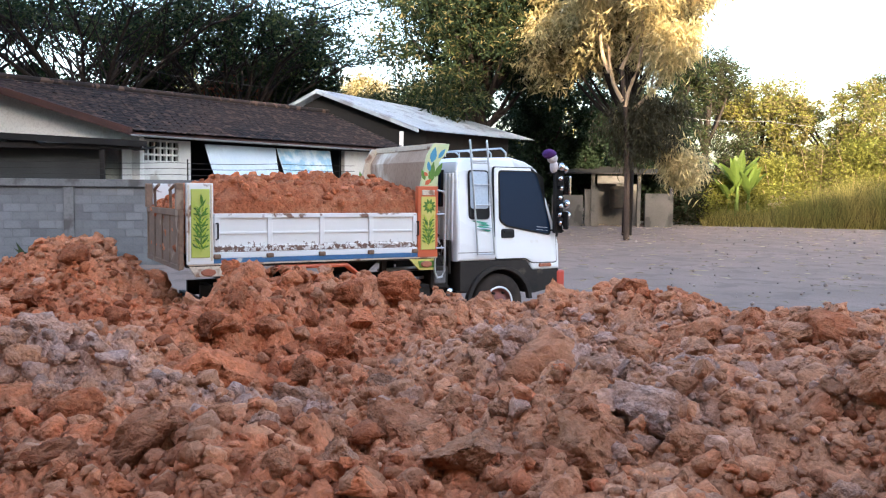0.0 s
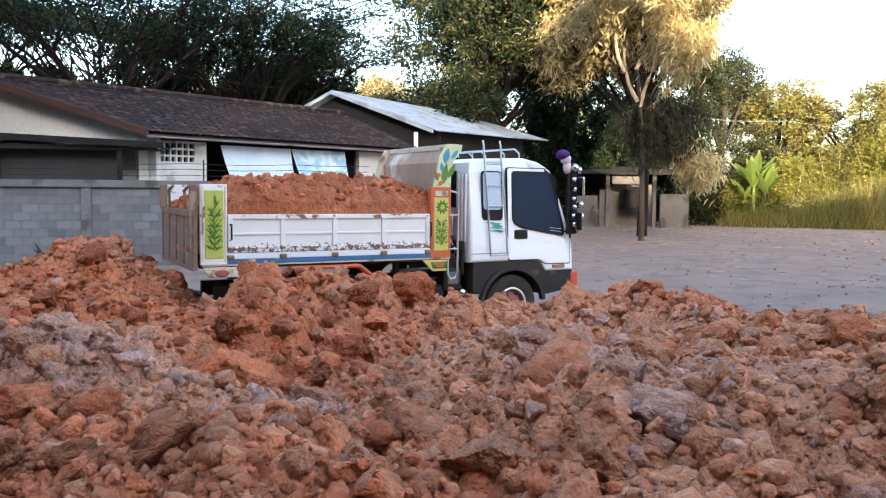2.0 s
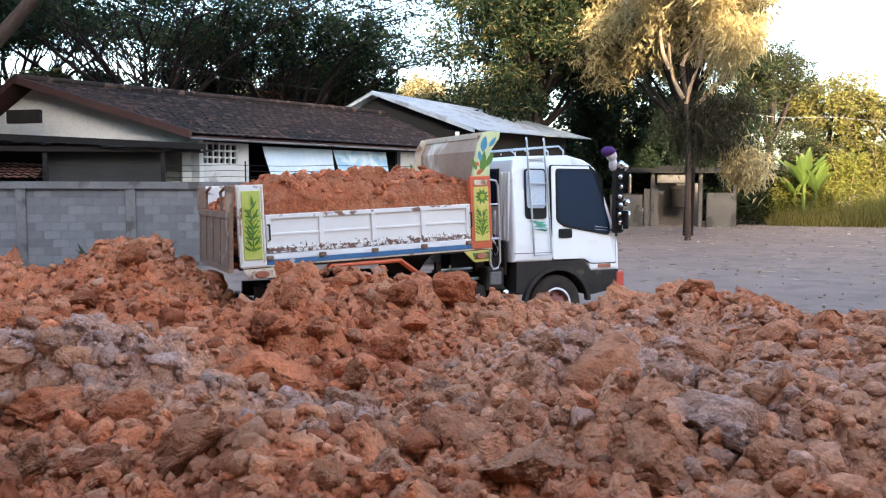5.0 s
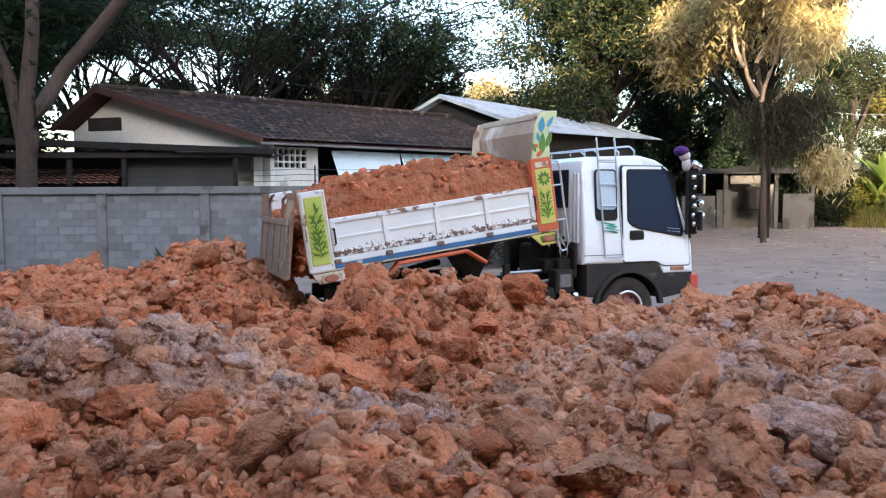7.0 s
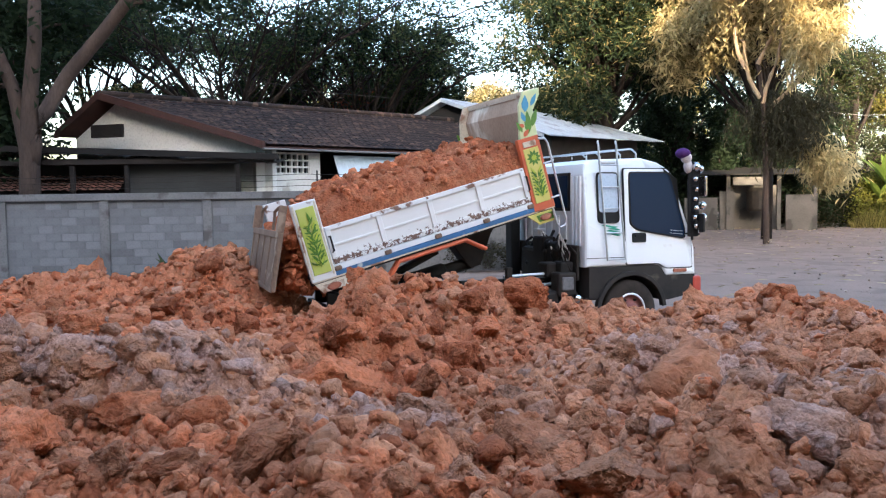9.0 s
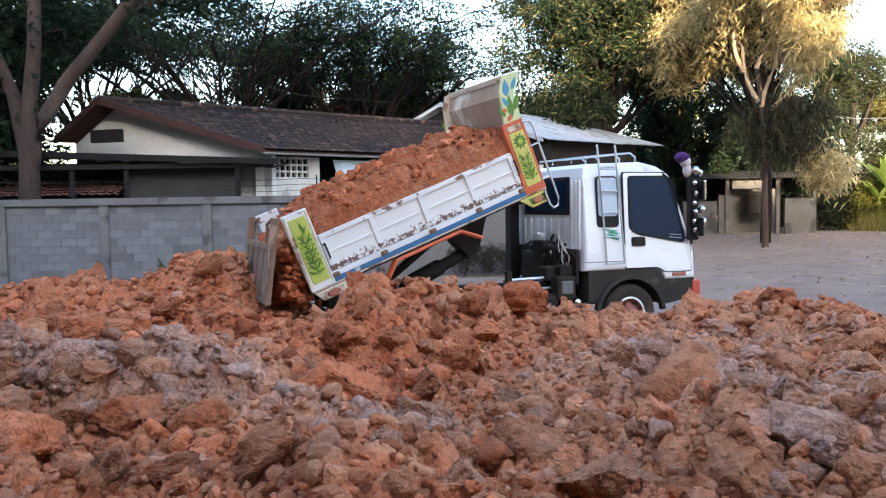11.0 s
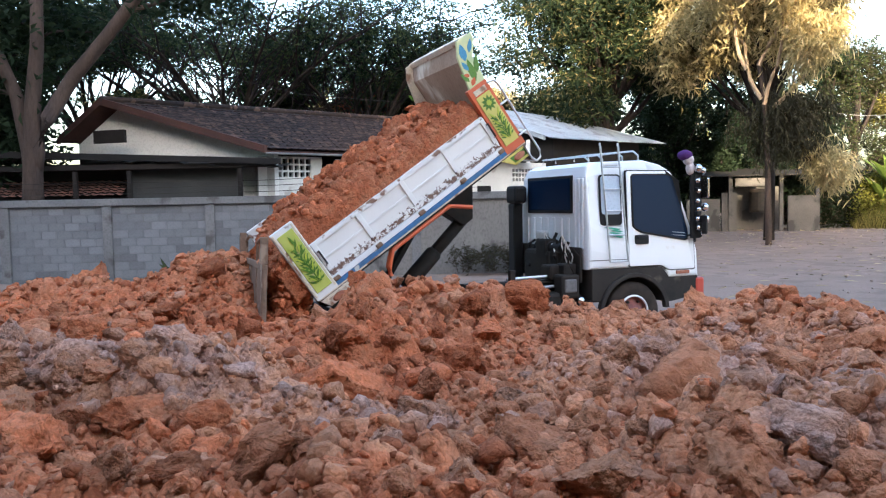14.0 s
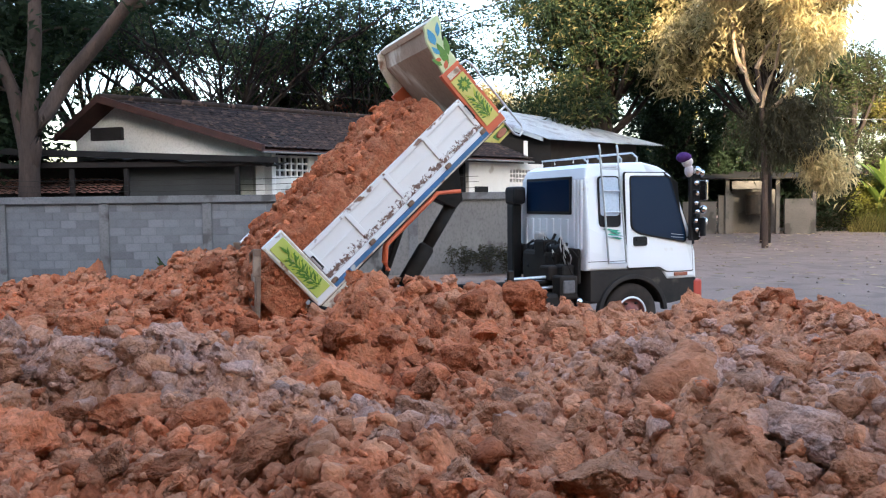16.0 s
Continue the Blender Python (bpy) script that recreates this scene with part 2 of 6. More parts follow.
M["blockwhite"] = mat("whitewashed_block", (0.60, 0.59, 0.565), (0.52, 0.51, 0.49), rough=0.9, scale=2, bump=0.2, rnd=0.05, stain=(0.36, 0.33, 0.30), stain_at=0.64)
M["tile"] = mat("weathered_roof_tile", (0.055, 0.036, 0.029), (0.020, 0.017, 0.017), rough=0.9, scale=0.35, fine=9, bump=0.6, dist=0.03, spread=0.3, stain=(0.115, 0.072, 0.055), stain_at=0.55, stain_scale=4.0, rnd=0.10)
M["barge"] = mat("brown_barge_board", (0.075, 0.034, 0.028), (0.045, 0.026, 0.023), rough=0.8, scale=3, bump=0.2)
# Grey render whose dark colour carries the shade under the lean-to.
M["sooty"] = mat("shade_dark_render", (0.058, 0.058, 0.057), (0.035, 0.035, 0.035), rough=0.95, scale=0.9, bump=0.1)
M["zinc"] = mat("corrugated_zinc", (0.40, 0.45, 0.50), (0.30, 0.34, 0.385), rough=0.45, metal=0.3, scale=1.0, bump=0.05, stain=(0.24, 0.25, 0.27), stain_at=0.56, stain_scale=1.6, stretch=(1, 1, 1))
# Dark timber, deepened in colour for the shade in shed and lean-to.
M["darkwood"] = mat("shade_dark_timber", (0.028, 0.022, 0.020), (0.016, 0.014, 0.013), rough=0.85, scale=3, bump=0.2)
# Black sheet, darkened further for the shade on its underside.
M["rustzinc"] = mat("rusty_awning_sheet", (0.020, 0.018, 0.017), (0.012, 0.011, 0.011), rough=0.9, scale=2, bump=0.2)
# Near-black: the shade inside openings is put into this colour.
M["dark"] = mat("shade_dark_lining", (0.016, 0.015, 0.015), (0.010, 0.010, 0.010), rough=0.95, scale=1, bump=0.0)
M["banner"] = mat("faded_vinyl", (0.55, 0.62, 0.70), (0.46, 0.56, 0.66), rough=0.6, scale=1.5, bump=0.05)
M["banner2"] = mat("faded_blue_vinyl", (0.26, 0.44, 0.60), (0.55, 0.64, 0.70), rough=0.6, spread=0.15, scale=3.5, bump=0.05)
M["redroof"] = mat("red_clay_tile", (0.19, 0.085, 0.06), (0.11, 0.06, 0.05), rough=0.9, scale=2, fine=20, bump=0.4, rnd=0.3)
M["bark"] = mat("brown_bark", (0.075, 0.053, 0.042), (0.042, 0.031, 0.027), rough=0.95, scale=4, fine=25, bump=0.7, dist=0.03, stretch=(1, 1, 0.25))
# Bark with backlit shade put into its darker colour.
M["darkbark"] = mat("shade_dark_bark", (0.035, 0.026, 0.022), (0.02, 0.016, 0.014), rough=0.95, scale=4, fine=25, bump=0.5, dist=0.03, stretch=(1, 1, 0.25))
M["palebark"] = mat("pale_dry_branch", (0.42, 0.32, 0.21), (0.30, 0.22, 0.15), rough=0.9, scale=4, bump=0.4)
# Very dark green: deep shade and backlight are put into the colour.
M["leafdark"] = mat("shade_dark_leaves", spec=0.08, c1=(0.018, 0.031, 0.018), c2=(0.028, 0.042, 0.020), rough=0.55, scale=0.6, bump=0, rnd=0.28)
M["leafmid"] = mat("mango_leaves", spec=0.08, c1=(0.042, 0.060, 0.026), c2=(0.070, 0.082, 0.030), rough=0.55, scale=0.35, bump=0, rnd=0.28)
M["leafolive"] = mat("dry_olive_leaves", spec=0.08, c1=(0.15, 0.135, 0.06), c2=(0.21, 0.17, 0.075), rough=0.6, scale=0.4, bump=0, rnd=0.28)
# Dry golden leaves, made paler so the colour also carries sunlight.
M["leafgold"] = mat("dry_sun_gold_leaves", spec=0.08, c1=(0.56, 0.46, 0.25), c2=(0.42, 0.35, 0.17), rough=0.6, scale=0.4, bump=0, rnd=0.28)
# Dull grey-brown leaves, darkened further for shade low in the trees.
M["leafdull"] = mat("dull_darkened_leaves", (0.046, 0.045, 0.030), (0.068, 0.062, 0.038), rough=0.6, scale=0.4, bump=0, rnd=0.28, spec=0.08)
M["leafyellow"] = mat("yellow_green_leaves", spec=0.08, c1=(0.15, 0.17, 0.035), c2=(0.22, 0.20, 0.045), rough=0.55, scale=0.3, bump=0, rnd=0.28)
M["grass"] = mat("tall_green_grass", spec=0.08, c1=(0.12, 0.14, 0.04), c2=(0.25, 0.205, 0.07), rough=0.6, scale=0.5, bump=0, rnd=0.7)
M["banana"] = mat("banana_leaf", (0.12, 0.17, 0.028), (0.10, 0.15, 0.028), rough=0.45, scale=2, bump=0, rnd=0.2)
M["redleaf"] = mat("red_brown_leaves", spec=0.08, c1=(0.16, 0.05, 0.025), c2=(0.12, 0.045, 0.025), rough=0.6, scale=0.5, bump=0, rnd=0.4)
M["beltgreen"] = mat("shade_screen_green", (0.05, 0.065, 0.03), (0.07, 0.08, 0.04), rough=0.8, scale=0.3, bump=0, rnd=0.3)


def let_light_through(m, share):
    """A leaf is lit from both sides."""
    n, l = m.node_tree.nodes, m.node_tree.links
    b = n["Principled BSDF"]
    t, x = n.new("ShaderNodeBsdfTranslucent"), n.new("ShaderNodeMixShader")
    l.new(b.inputs["Base Color"].links[0].from_socket, t.inputs[0])
    x.inputs[0].default_value = share
    l.new(b.outputs[0], x.inputs[1]), l.new(t.outputs[0], x.inputs[2]), l.new(x.outputs[0], n["Material Output"].inputs[0])


for leaf in ("leafdark", "leafmid", "leafolive", "leafgold", "leafdull", "leafyellow", "grass", "banana", "redleaf"):
    let_light_through(M[leaf], 0.5)
# Dark tint, with the sky's blue reflection put into the base colour.
glass = bpy.data.materials.new("tinted_glass")
glass.use_nodes = True
gb = glass.node_tree.nodes["Principled BSDF"]
gb.inputs["Base Color"].default_value, gb.inputs["Roughness"].default_value = (0.008, 0.020, 0.048, 1), 0.04
gb.inputs["Specular IOR Level"].default_value = 0.06
M["glass"] = glass


# ---- mesh helpers ----
def thing(name, label, category, m=None, group="", kind=""):
    ob = new(name)
    ob.empty_display_size = 0.2
    if m is not None:
        ob.matrix_basis = m
    return tagged(ob, label, category, group, kind)


def finish(ob, material, parent=None, label="", smooth=False):
    for mm in material if isinstance(material, (list, tuple)) else [material]:
        ob.data.materials.append(M[mm])
    if parent is not None:
        ob.parent = parent
    if smooth:
        ob.data.polygons.foreach_set("use_smooth", [True] * len(ob.data.polygons))
    if label:
        ob["label"] = label
    return ob


def part(name, bm, material, parent=None, label="", smooth=False):
    me = bpy.data.meshes.new(name)
    bm.to_mesh(me)
    bm.free()
    return finish(new(name, me), material, parent, label, smooth)


def part_each(name, bm, material, parent=None, label="", smooth=False):
    """Each loose piece of bm becomes a part of its own."""
    left, made = set(bm.verts), []
    while left:
        todo, piece = [left.pop()], set()
        while todo:
            v = todo.pop()
            piece.add(v)
            for e in v.link_edges:
                w = e.other_vert(v)
                if w in left:
                    left.discard(w)
                    todo.append(w)
        one, where = bmesh.new(), {}
        for v in piece:
            where[v] = one.verts.new(v.co)
        for f in {f for v in piece for f in v.link_faces}:
            one.faces.new([where[v] for v in f.verts])
        made.append(part(name, one, material, parent, label, smooth))
    bm.free()
    return made


def mesh_np(name, verts, faces, material, parent=None, label="", smooth=False, tone=None):
    """faces: an n x k array, all of the same k."""
    me = bpy.data.meshes.new(name)
    verts, faces = np.asarray(verts, np.float32), np.asarray(faces, np.int32)
    k = faces.shape[1]
    me.vertices.add(len(verts))
    me.vertices.foreach_set("co", verts.ravel())
    me.loops.add(faces.size)
    me.loops.foreach_set("vertex_index", faces.ravel())
    me.polygons.add(len(faces))
    me.polygons.foreach_set("loop_start", np.arange(0, faces.size, k, dtype=np.int32))
    me.update(calc_edges=True)
    if tone is not None:
        me.attributes.new("tone", "FLOAT", "POINT").data.foreach_set("value", np.asarray(tone, np.float32))
    return finish(new(name, me), material, parent, label, smooth)


def box(bm, x0, x1, y0, y1, z0, z1, bevel=0.0, m=None):
    c = [(x, y, z) for x in (x0, x1) for y in (y0, y1) for z in (z0, z1)]
    v = [bm.verts.new(p) for p in c]
    fs = [bm.faces.new([v[i] for i in q]) for q in ((0, 1, 3, 2), (4, 6, 7, 5), (0, 4, 5, 1), (2, 3, 7, 6), (0, 2, 6, 4), (1, 5, 7, 3))]
    if bevel:
        es = list({e for f in fs for e in f.edges})
        r = bmesh.ops.bevel(bm, geom=es, offset=bevel, segments=2, affect="EDGES", profile=0.5)
        v = list({w for f in r["faces"] for w in f.verts})
    if m is not None:
        bmesh.ops.transform(bm, matrix=m, verts=v)
    return bm


def boxes(*specs, bevel=0.0):
    bm = bmesh.new()
    for s in specs:
        box(bm, *s, bevel=bevel)
    return bm


def prism(outline, y0, y1, bevel=0.0, bm=None):
    """An outline of (x, z) points drawn out from y0 to y1."""
    bm = bm or bmesh.new()
    a = [bm.verts.new((x, y0, z)) for x, z in outline]
    b = [bm.verts.new((x, y1, z)) for x, z in outline]
    n = len(outline)
    fs = [bm.faces.new(a), bm.faces.new(b[::-1])] + [bm.faces.new((a[i], b[i], b[(i + 1) % n], a[(i + 1) % n])) for i in range(n)]
    bmesh.ops.recalc_face_normals(bm, faces=fs)
    if bevel:
        es = list({e for f in fs[:2] for e in f.edges})
        bmesh.ops.bevel(bm, geom=es, offset=bevel, segments=2, affect="EDGES", profile=0.5)
    return bm


def tube(bm, pts, r, sides=8, r_end=None):
    """A round bar through the points, tapering to r_end."""
    pts = [Vector(p) for p in pts]
    rings = []
    for i, p in enumerate(pts):
        d = (pts[min(i + 1, len(pts) - 1)] - pts[max(i - 1, 0)]).normalized()
        u = d.cross(Vector((0, 0, 1)) if abs(d.z) < 0.9 else Vector((1, 0, 0))).normalized()
        w = d.cross(u)
        rr = r if r_end is None else r + (r_end - r) * i / (len(pts) - 1)
        rings.append([bm.verts.new(p + (u * math.cos(a) + w * math.sin(a)) * rr) for a in [2 * math.pi * k / sides for k in range(sides)]])
    for a, b in zip(rings, rings[1:]):
        for k in range(sides):
            bm.faces.new((a[k], a[(k + 1) % sides], b[(k + 1) % sides], b[k]))
    bm.faces.new(rings[0][::-1]), bm.faces.new(rings[-1])
    return bm


def lathe(profile, steps=32, axis="Y"):
    """Profile of (radius, along) turned about the Y axis."""
    bm = bmesh.new()
    rings = [[bm.verts.new((r * math.cos(a), y, r * math.sin(a))) for a in [2 * math.pi * k / steps for k in range(steps)]] for r, y in profile]
    for a, b in zip(rings, rings[1:]):
        for k in range(steps):
            bm.faces.new((a[k], a[(k + 1) % steps], b[(k + 1) % steps], b[k]))
    bmesh.ops.recalc_face_normals(bm, faces=bm.faces)
    return bm


def bearing(az, d, z=0.0):
    """A place by its bearing from straight ahead (degrees, right positive) and distance."""
    return Vector((d * math.sin(radians(az)), d * math.cos(radians(az)), z))


rng = np.random.default_rng(7)


def value_noise(x, y, seed):
    """Smooth noise in 0..1 on a unit lattice."""
    def h(i, j):
        s = np.sin(i * 127.1 + j * 311.7 + seed * 74.7) * 43758.5453
        return s - np.floor(s)
    i, j = np.floor(x), np.floor(y)
    u, v = x - i, y - j
    u, v = u * u * (3 - 2 * u), v * v * (3 - 2 * v)
    return (h(i, j) * (1 - u) + h(i + 1, j) * u) * (1 - v) + (h(i, j + 1) * (1 - u) + h(i + 1, j + 1) * u) * v


def clod_cells(x, y, size, seed):
    """Broken blocks: jittered cells, each a tilted flat top with worn edges and a crevice round it; about -0.3 to 1."""
    X, Y = x / size, y / size
    i0, j0 = np.floor(X), np.floor(Y)
    d1, d2 = np.full(X.shape, 9.0), np.full(X.shape, 9.0)
    top = np.zeros_like(X)
    for di in (-1, 0, 1):
        for dj in (-1, 0, 1):
            i, j = i0 + di, j0 + dj

            def h(a, b, c):
                s = np.sin(i * a + j * b + seed * c) * 43758.55
                return s - np.floor(s)
            px, py = i + h(12.99, 78.23, 1), j + h(39.35, 11.13, 2)
            rr = 0.75 + 0.6 * h(73.16, 52.24, 3)
            d = np.sqrt((X - px) ** 2 + (Y - py) ** 2) / rr
            t = h(21.7, 91.3, 4) * 0.8 + (h(5.3, 37.1, 5) - 0.5) * 1.0 * (X - px) + (h(61.9, 17.7, 6) - 0.5) * 1.0 * (Y - py)
            near = d < d1
            d2 = np.where(near, d1, np.minimum(d2, d))
            top = np.where(near, t, top)
            d1 = np.where(near, d, d1)
    e = np.clip((d2 - d1) / 0.40, 0, 1)
    return top * (1 - (1 - e) ** 3) + 0.5 * np.sqrt(np.clip(1 - d1 * d1, 0, 1)) - 0.35 * (1 - e) ** 2

# ---- ground ----
def build_ground():
    n = 60
    xs = np.concatenate([-np.geomspace(900, 20, 14), np.linspace(-18, 34, n), np.geomspace(36, 900, 14)])
    ys = np.concatenate([-np.geomspace(600, 20, 12), np.linspace(-18, 60, 90), np.geomspace(62, 1500, 14)])
    X, Y = np.meshgrid(xs, ys, indexing="ij")
    Z = 0.05 * (value_noise(X / 2.5, Y / 2.5, 3) - 0.5) + 0.03 * (value_noise(X / 0.9, Y / 0.9, 4) - 0.5)
    Z += 0.22 * np.clip((Y - 0.15 * X - 15) / 4, 0, 1) * np.clip((4 - X) / 3, 0, 1)   # the ground rises to the block wall
    Z -= 0.03 + 0.25 * np.clip((40 - Y) / 24, 0, 1)   # the yard falls gently towards the tipped soil
    idx = np.arange(X.size).reshape(X.shape)
    f = np.stack([idx[:-1, :-1], idx[1:, :-1], idx[1:, 1:], idx[:-1, 1:]], -1).reshape(-1, 4)
    return tagged(mesh_np("ground", np.stack([X, Y, Z], -1).reshape(-1, 3), f, "ground", smooth=True),
                  "dry dusty gravel yard with tyre tracks", "ground", kind="structure")


build_ground()
kerb = part("kerb", boxes((-6, 62, 46.5, 46.9, -0.1, 0.16), bevel=0.02), "wall")
kerb.matrix_basis = pose(0, 0, 0, 0, 0, -2)
tagged(kerb, "low grey concrete kerb along the far edge of the yard", "kerb", kind="structure")

# ---- boundary wall of concrete blocks ----
WALL_A, WALL_D, SPAN = 8.65, 19.5, 2.44
wall_m = pose(-WALL_D * math.sin(radians(WALL_A)), WALL_D * math.cos(radians(WALL_A)) + 0.23, 0, 0, 0, WALL_A)
WALL_TOP = 1.93


RB = random.Random(17)


def build_wall():
    w = thing("boundary_wall", "grey concrete block boundary wall with pillars and a coping", "wall", wall_m, kind="structure")
    s0, s1 = -8.04 - 3 * SPAN, -8.04 + 5 * SPAN
    part("core", boxes((s0, s1, 0.036, 0.14, -0.5, WALL_TOP - 0.17)), "mortar", w)
    part("coping", boxes((s0 - 0.1, s1 + 0.1, -0.05, 0.2, WALL_TOP - 0.17, WALL_TOP), bevel=0.012), "wall", w)
    for k in range(9):
        s = s0 + k * SPAN
        part("pillar", boxes((s - 0.11, s + 0.11, -0.03, 0.19, -0.5, WALL_TOP - 0.171), bevel=0.01), "wall", w)
    # blocks stand 6 mm proud of the joints
    proto = boxes((0.006, 0.384, 0.028, 0.05, 0.006, 0.184), bevel=0.004)
    me = bpy.data.meshes.new("block")
    proto.to_mesh(me)
    proto.free()
    me.materials.append(M["block"])
    for bay in range(4):
        for row in range(9):
            # running bond: every other course starts and ends with a half block
            cuts = [0, 1, 2, 3, 4, 5, 6] if row % 2 else [0, .5, 1.5, 2.5, 3.5, 4.5, 5.5, 6]
            for c0, c1 in zip(cuts, cuts[1:]):
                ob = new("block", me)
                ob.parent = w
                x = s0 + (bay + 1) * SPAN + 0.11 + c0 * 0.37 + 0.001
                ob.matrix_basis = pose(x, RB.uniform(-.004, .003), 0.04 + row * 0.19 + RB.uniform(-.003, .003))
                ob.scale = (0.94 * (c1 - c0), 1, 1)
    part("strip_wall", boxes((s0 + 5 * SPAN + 0.11, s1 - 0.11, 0.026, 0.15, -0.5, WALL_TOP - 0.172)), "slab", w, "stained rendered wall slab")
    bm = bmesh.new()
    for h in (0.13, 0.27, 0.40):
        tube(bm, [(s0 + i * 0.6, 0.07, WALL_TOP + h - 0.03 * math.sin(i % 4 / 4 * math.pi)) for i in range(28)], 0.006, 4)
    part_each("barbed_wire", bm, "chassis", w, "sagging barbed wire")
    for s in (-3.0, 2.2):
        part("wire_post", tube(bmesh.new(), [(s, 0.07, WALL_TOP - 0.02), (s, 0.07, WALL_TOP + 0.48)], 0.018, 6), "chassis", w)
    return w


# ---- house with tiled roof ----
def quad_slab(bm, a, b, c, d, t):
    """A slab over the corners a, b, c, d, thickness t downward."""
    top = [bm.verts.new(Vector(p)) for p in (a, b, c, d)]
    bot = [bm.verts.new(Vector(p) - Vector((0, 0, t))) for p in (a, b, c, d)]
    fs = [bm.faces.new(top), bm.faces.new(bot[::-1])] + [bm.faces.new((top[i], bot[i], bot[(i + 1) % 4], top[(i + 1) % 4])) for i in range(4)]
    bmesh.ops.recalc_face_normals(bm, faces=fs)
    return bm


APEX = bearing(-30.9, 24.2, 4.58)
CORNER = bearing(-20.7, 21.5, 3.13)
LEFT_EAVE = bearing(-33.43, 25.2, 3.60)
AXIS = Vector((math.cos(radians(51)), math.sin(radians(51)), 0))


def wave_roof(name, ridge0, ridge1, eave0, eave1, rows, waves, material, parent, amp=0.014):
    """Lapped courses of wavy tiles or sheets, each course a part."""
    ridge0, ridge1, eave0, eave1 = [Vector(p) for p in (ridge0, ridge1, eave0, eave1)]
    m = waves * 6
    rr = random.Random(rows)
    for r in range(rows):
        vs = []
        for e, lift in ((r / rows, 0.0), ((r + 1.06) / rows, 0.03)):
            p, q = ridge0.lerp(eave0, e), ridge1.lerp(eave1, e)
            for i in range(m + 1):
                v = p.lerp(q, i / m)
                vs.append((v.x, v.y, v.z + lift + amp * math.sin(2 * math.pi * i / 6) + rr.gauss(0, 0.004)))
        fs = [(i, i + 1, m + 2 + i, m + 1 + i) for i in range(m)]
        mesh_np(name, vs, fs, material, parent)


def build_house():
    h = thing("house", "single-storey whitewashed house with a weathered brown tiled roof", "house")
    far = 15.0
    over = AXIS * 0.0
    e0, e1 = CORNER + over, CORNER + AXIS * 10.2
    r0, r1 = APEX + over, APEX + AXIS * 13.0
    wave_roof("tile_course", r0, r1, e0, e1, 14, 46, "tile", h)
    bm = bmesh.new()
    quad_slab(bm, r0 - Vector((0, 0, .06)), r1 - Vector((0, 0, .06)), e1 - Vector((0, 0, .06)), e0 - Vector((0, 0, .06)), 0.05)
    l0, l1 = LEFT_EAVE + over, LEFT_EAVE + AXIS * 12
    quad_slab(bm, r0, r1, l1, l0, 0.08)
    part_each("roof_deck", bm, "barge", h)
    bm = bmesh.new()
    for p, q in ((r0, e0), (r0, l0)):
        d = (q - p)
        quad_slab(bm, p - AXIS * .02 + Vector((0, 0, .08)), p + AXIS * .06 + Vector((0, 0, .08)), q + AXIS * .06 + Vector((0, 0, .08)), q - AXIS * .02 + Vector((0, 0, .08)), 0.19)
    part_each("barge_board", bm, "barge", h, "brown painted barge board")
    part("gutter", tube(bmesh.new(), [e0 + Vector((.05, -.1, -.12)), e1 + Vector((.05, -.1, -.12))], 0.028, 8), "wall", h)
    part("ridge_cap", tube(bmesh.new(), [r0 + Vector((0, 0, .05)), r1 + Vector((0, 0, .05))], 0.09, 8), "tile", h)
    # gable wall
    inn = AXIS * 0.55
    c, a, l = CORNER + inn, APEX + inn, LEFT_EAVE + inn
    cin = c.lerp(Vector((a.x, a.y, c.z)), 0.06)
    bm = bmesh.new()
    pts = [(cin.x, cin.y, -0.1), (cin.x, cin.y, c.z - .1), (a.x, a.y, a.z - 0.12), (l.x, l.y, l.z - 0.12), (l.x, l.y, -0.1)]
    f = bm.faces.new([bm.verts.new(p) for p in pts])
    r = bmesh.ops.extrude_face_region(bm, geom=[f])
    bmesh.ops.translate(bm, vec=AXIS * 0.12, verts=[v for v in r["geom"] if isinstance(v, bmesh.types.BMVert)])
    bmesh.ops.recalc_face_normals(bm, faces=bm.faces)
    part("gable_wall", bm, "plaster", h)
    lv = bearing(-31.3, 23.7, 3.60) + AXIS * 0.42
    gd = math.degrees(math.atan2(APEX.y - CORNER.y, APEX.x - CORNER.x)) - 180
    # Flat dark panel stands for the dark opening in the gable.
    bm = boxes((-0.48, 0.48, -0.10, 0.02, -0.17, 0.17), bevel=0.01)
    bmesh.ops.transform(bm, matrix=pose(lv.x, lv.y, lv.z, 0, 0, gd), verts=bm.verts)
    part("louvre", bm, "darkwood", h, "dark panel filling the opening in the gable")
    # long side wall under the eave, in a frame that runs along the eave
    base = CORNER + Vector((-0.32, 0.30, 0))
    sm = Matrix.Translation((base.x, base.y, 0)) @ pose(0, 0, 0, 0, 0, 51)
    top = CORNER.z - 0.15

    def side(name, bm, material, label=""):
        bmesh.ops.transform(bm, matrix=sm, verts=bm.verts)
        return part(name, bm, material, h, label)

    def vent(x0, z0, nx=6, nz=3, s=0.155, t=0.045):
        bm = bmesh.new()
        for i in range(nx + 1):
            box(bm, x0 + i * s - t / 2, x0 + i * s + t / 2, 0.02, 0.13, z0, z0 + nz * s)
        for j in range(nz + 1):
            box(bm, x0 - t / 2, x0 + nx * s + t / 2, 0.022, 0.128, z0 + j * s - t / 2, z0 + j * s + t / 2)
        side("vent_block", bm, "blockwhite", "white pierced vent blocks")
        # Dark sheet behind the vent holes in place of their shade.
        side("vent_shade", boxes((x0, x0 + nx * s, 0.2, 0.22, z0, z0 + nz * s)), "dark")

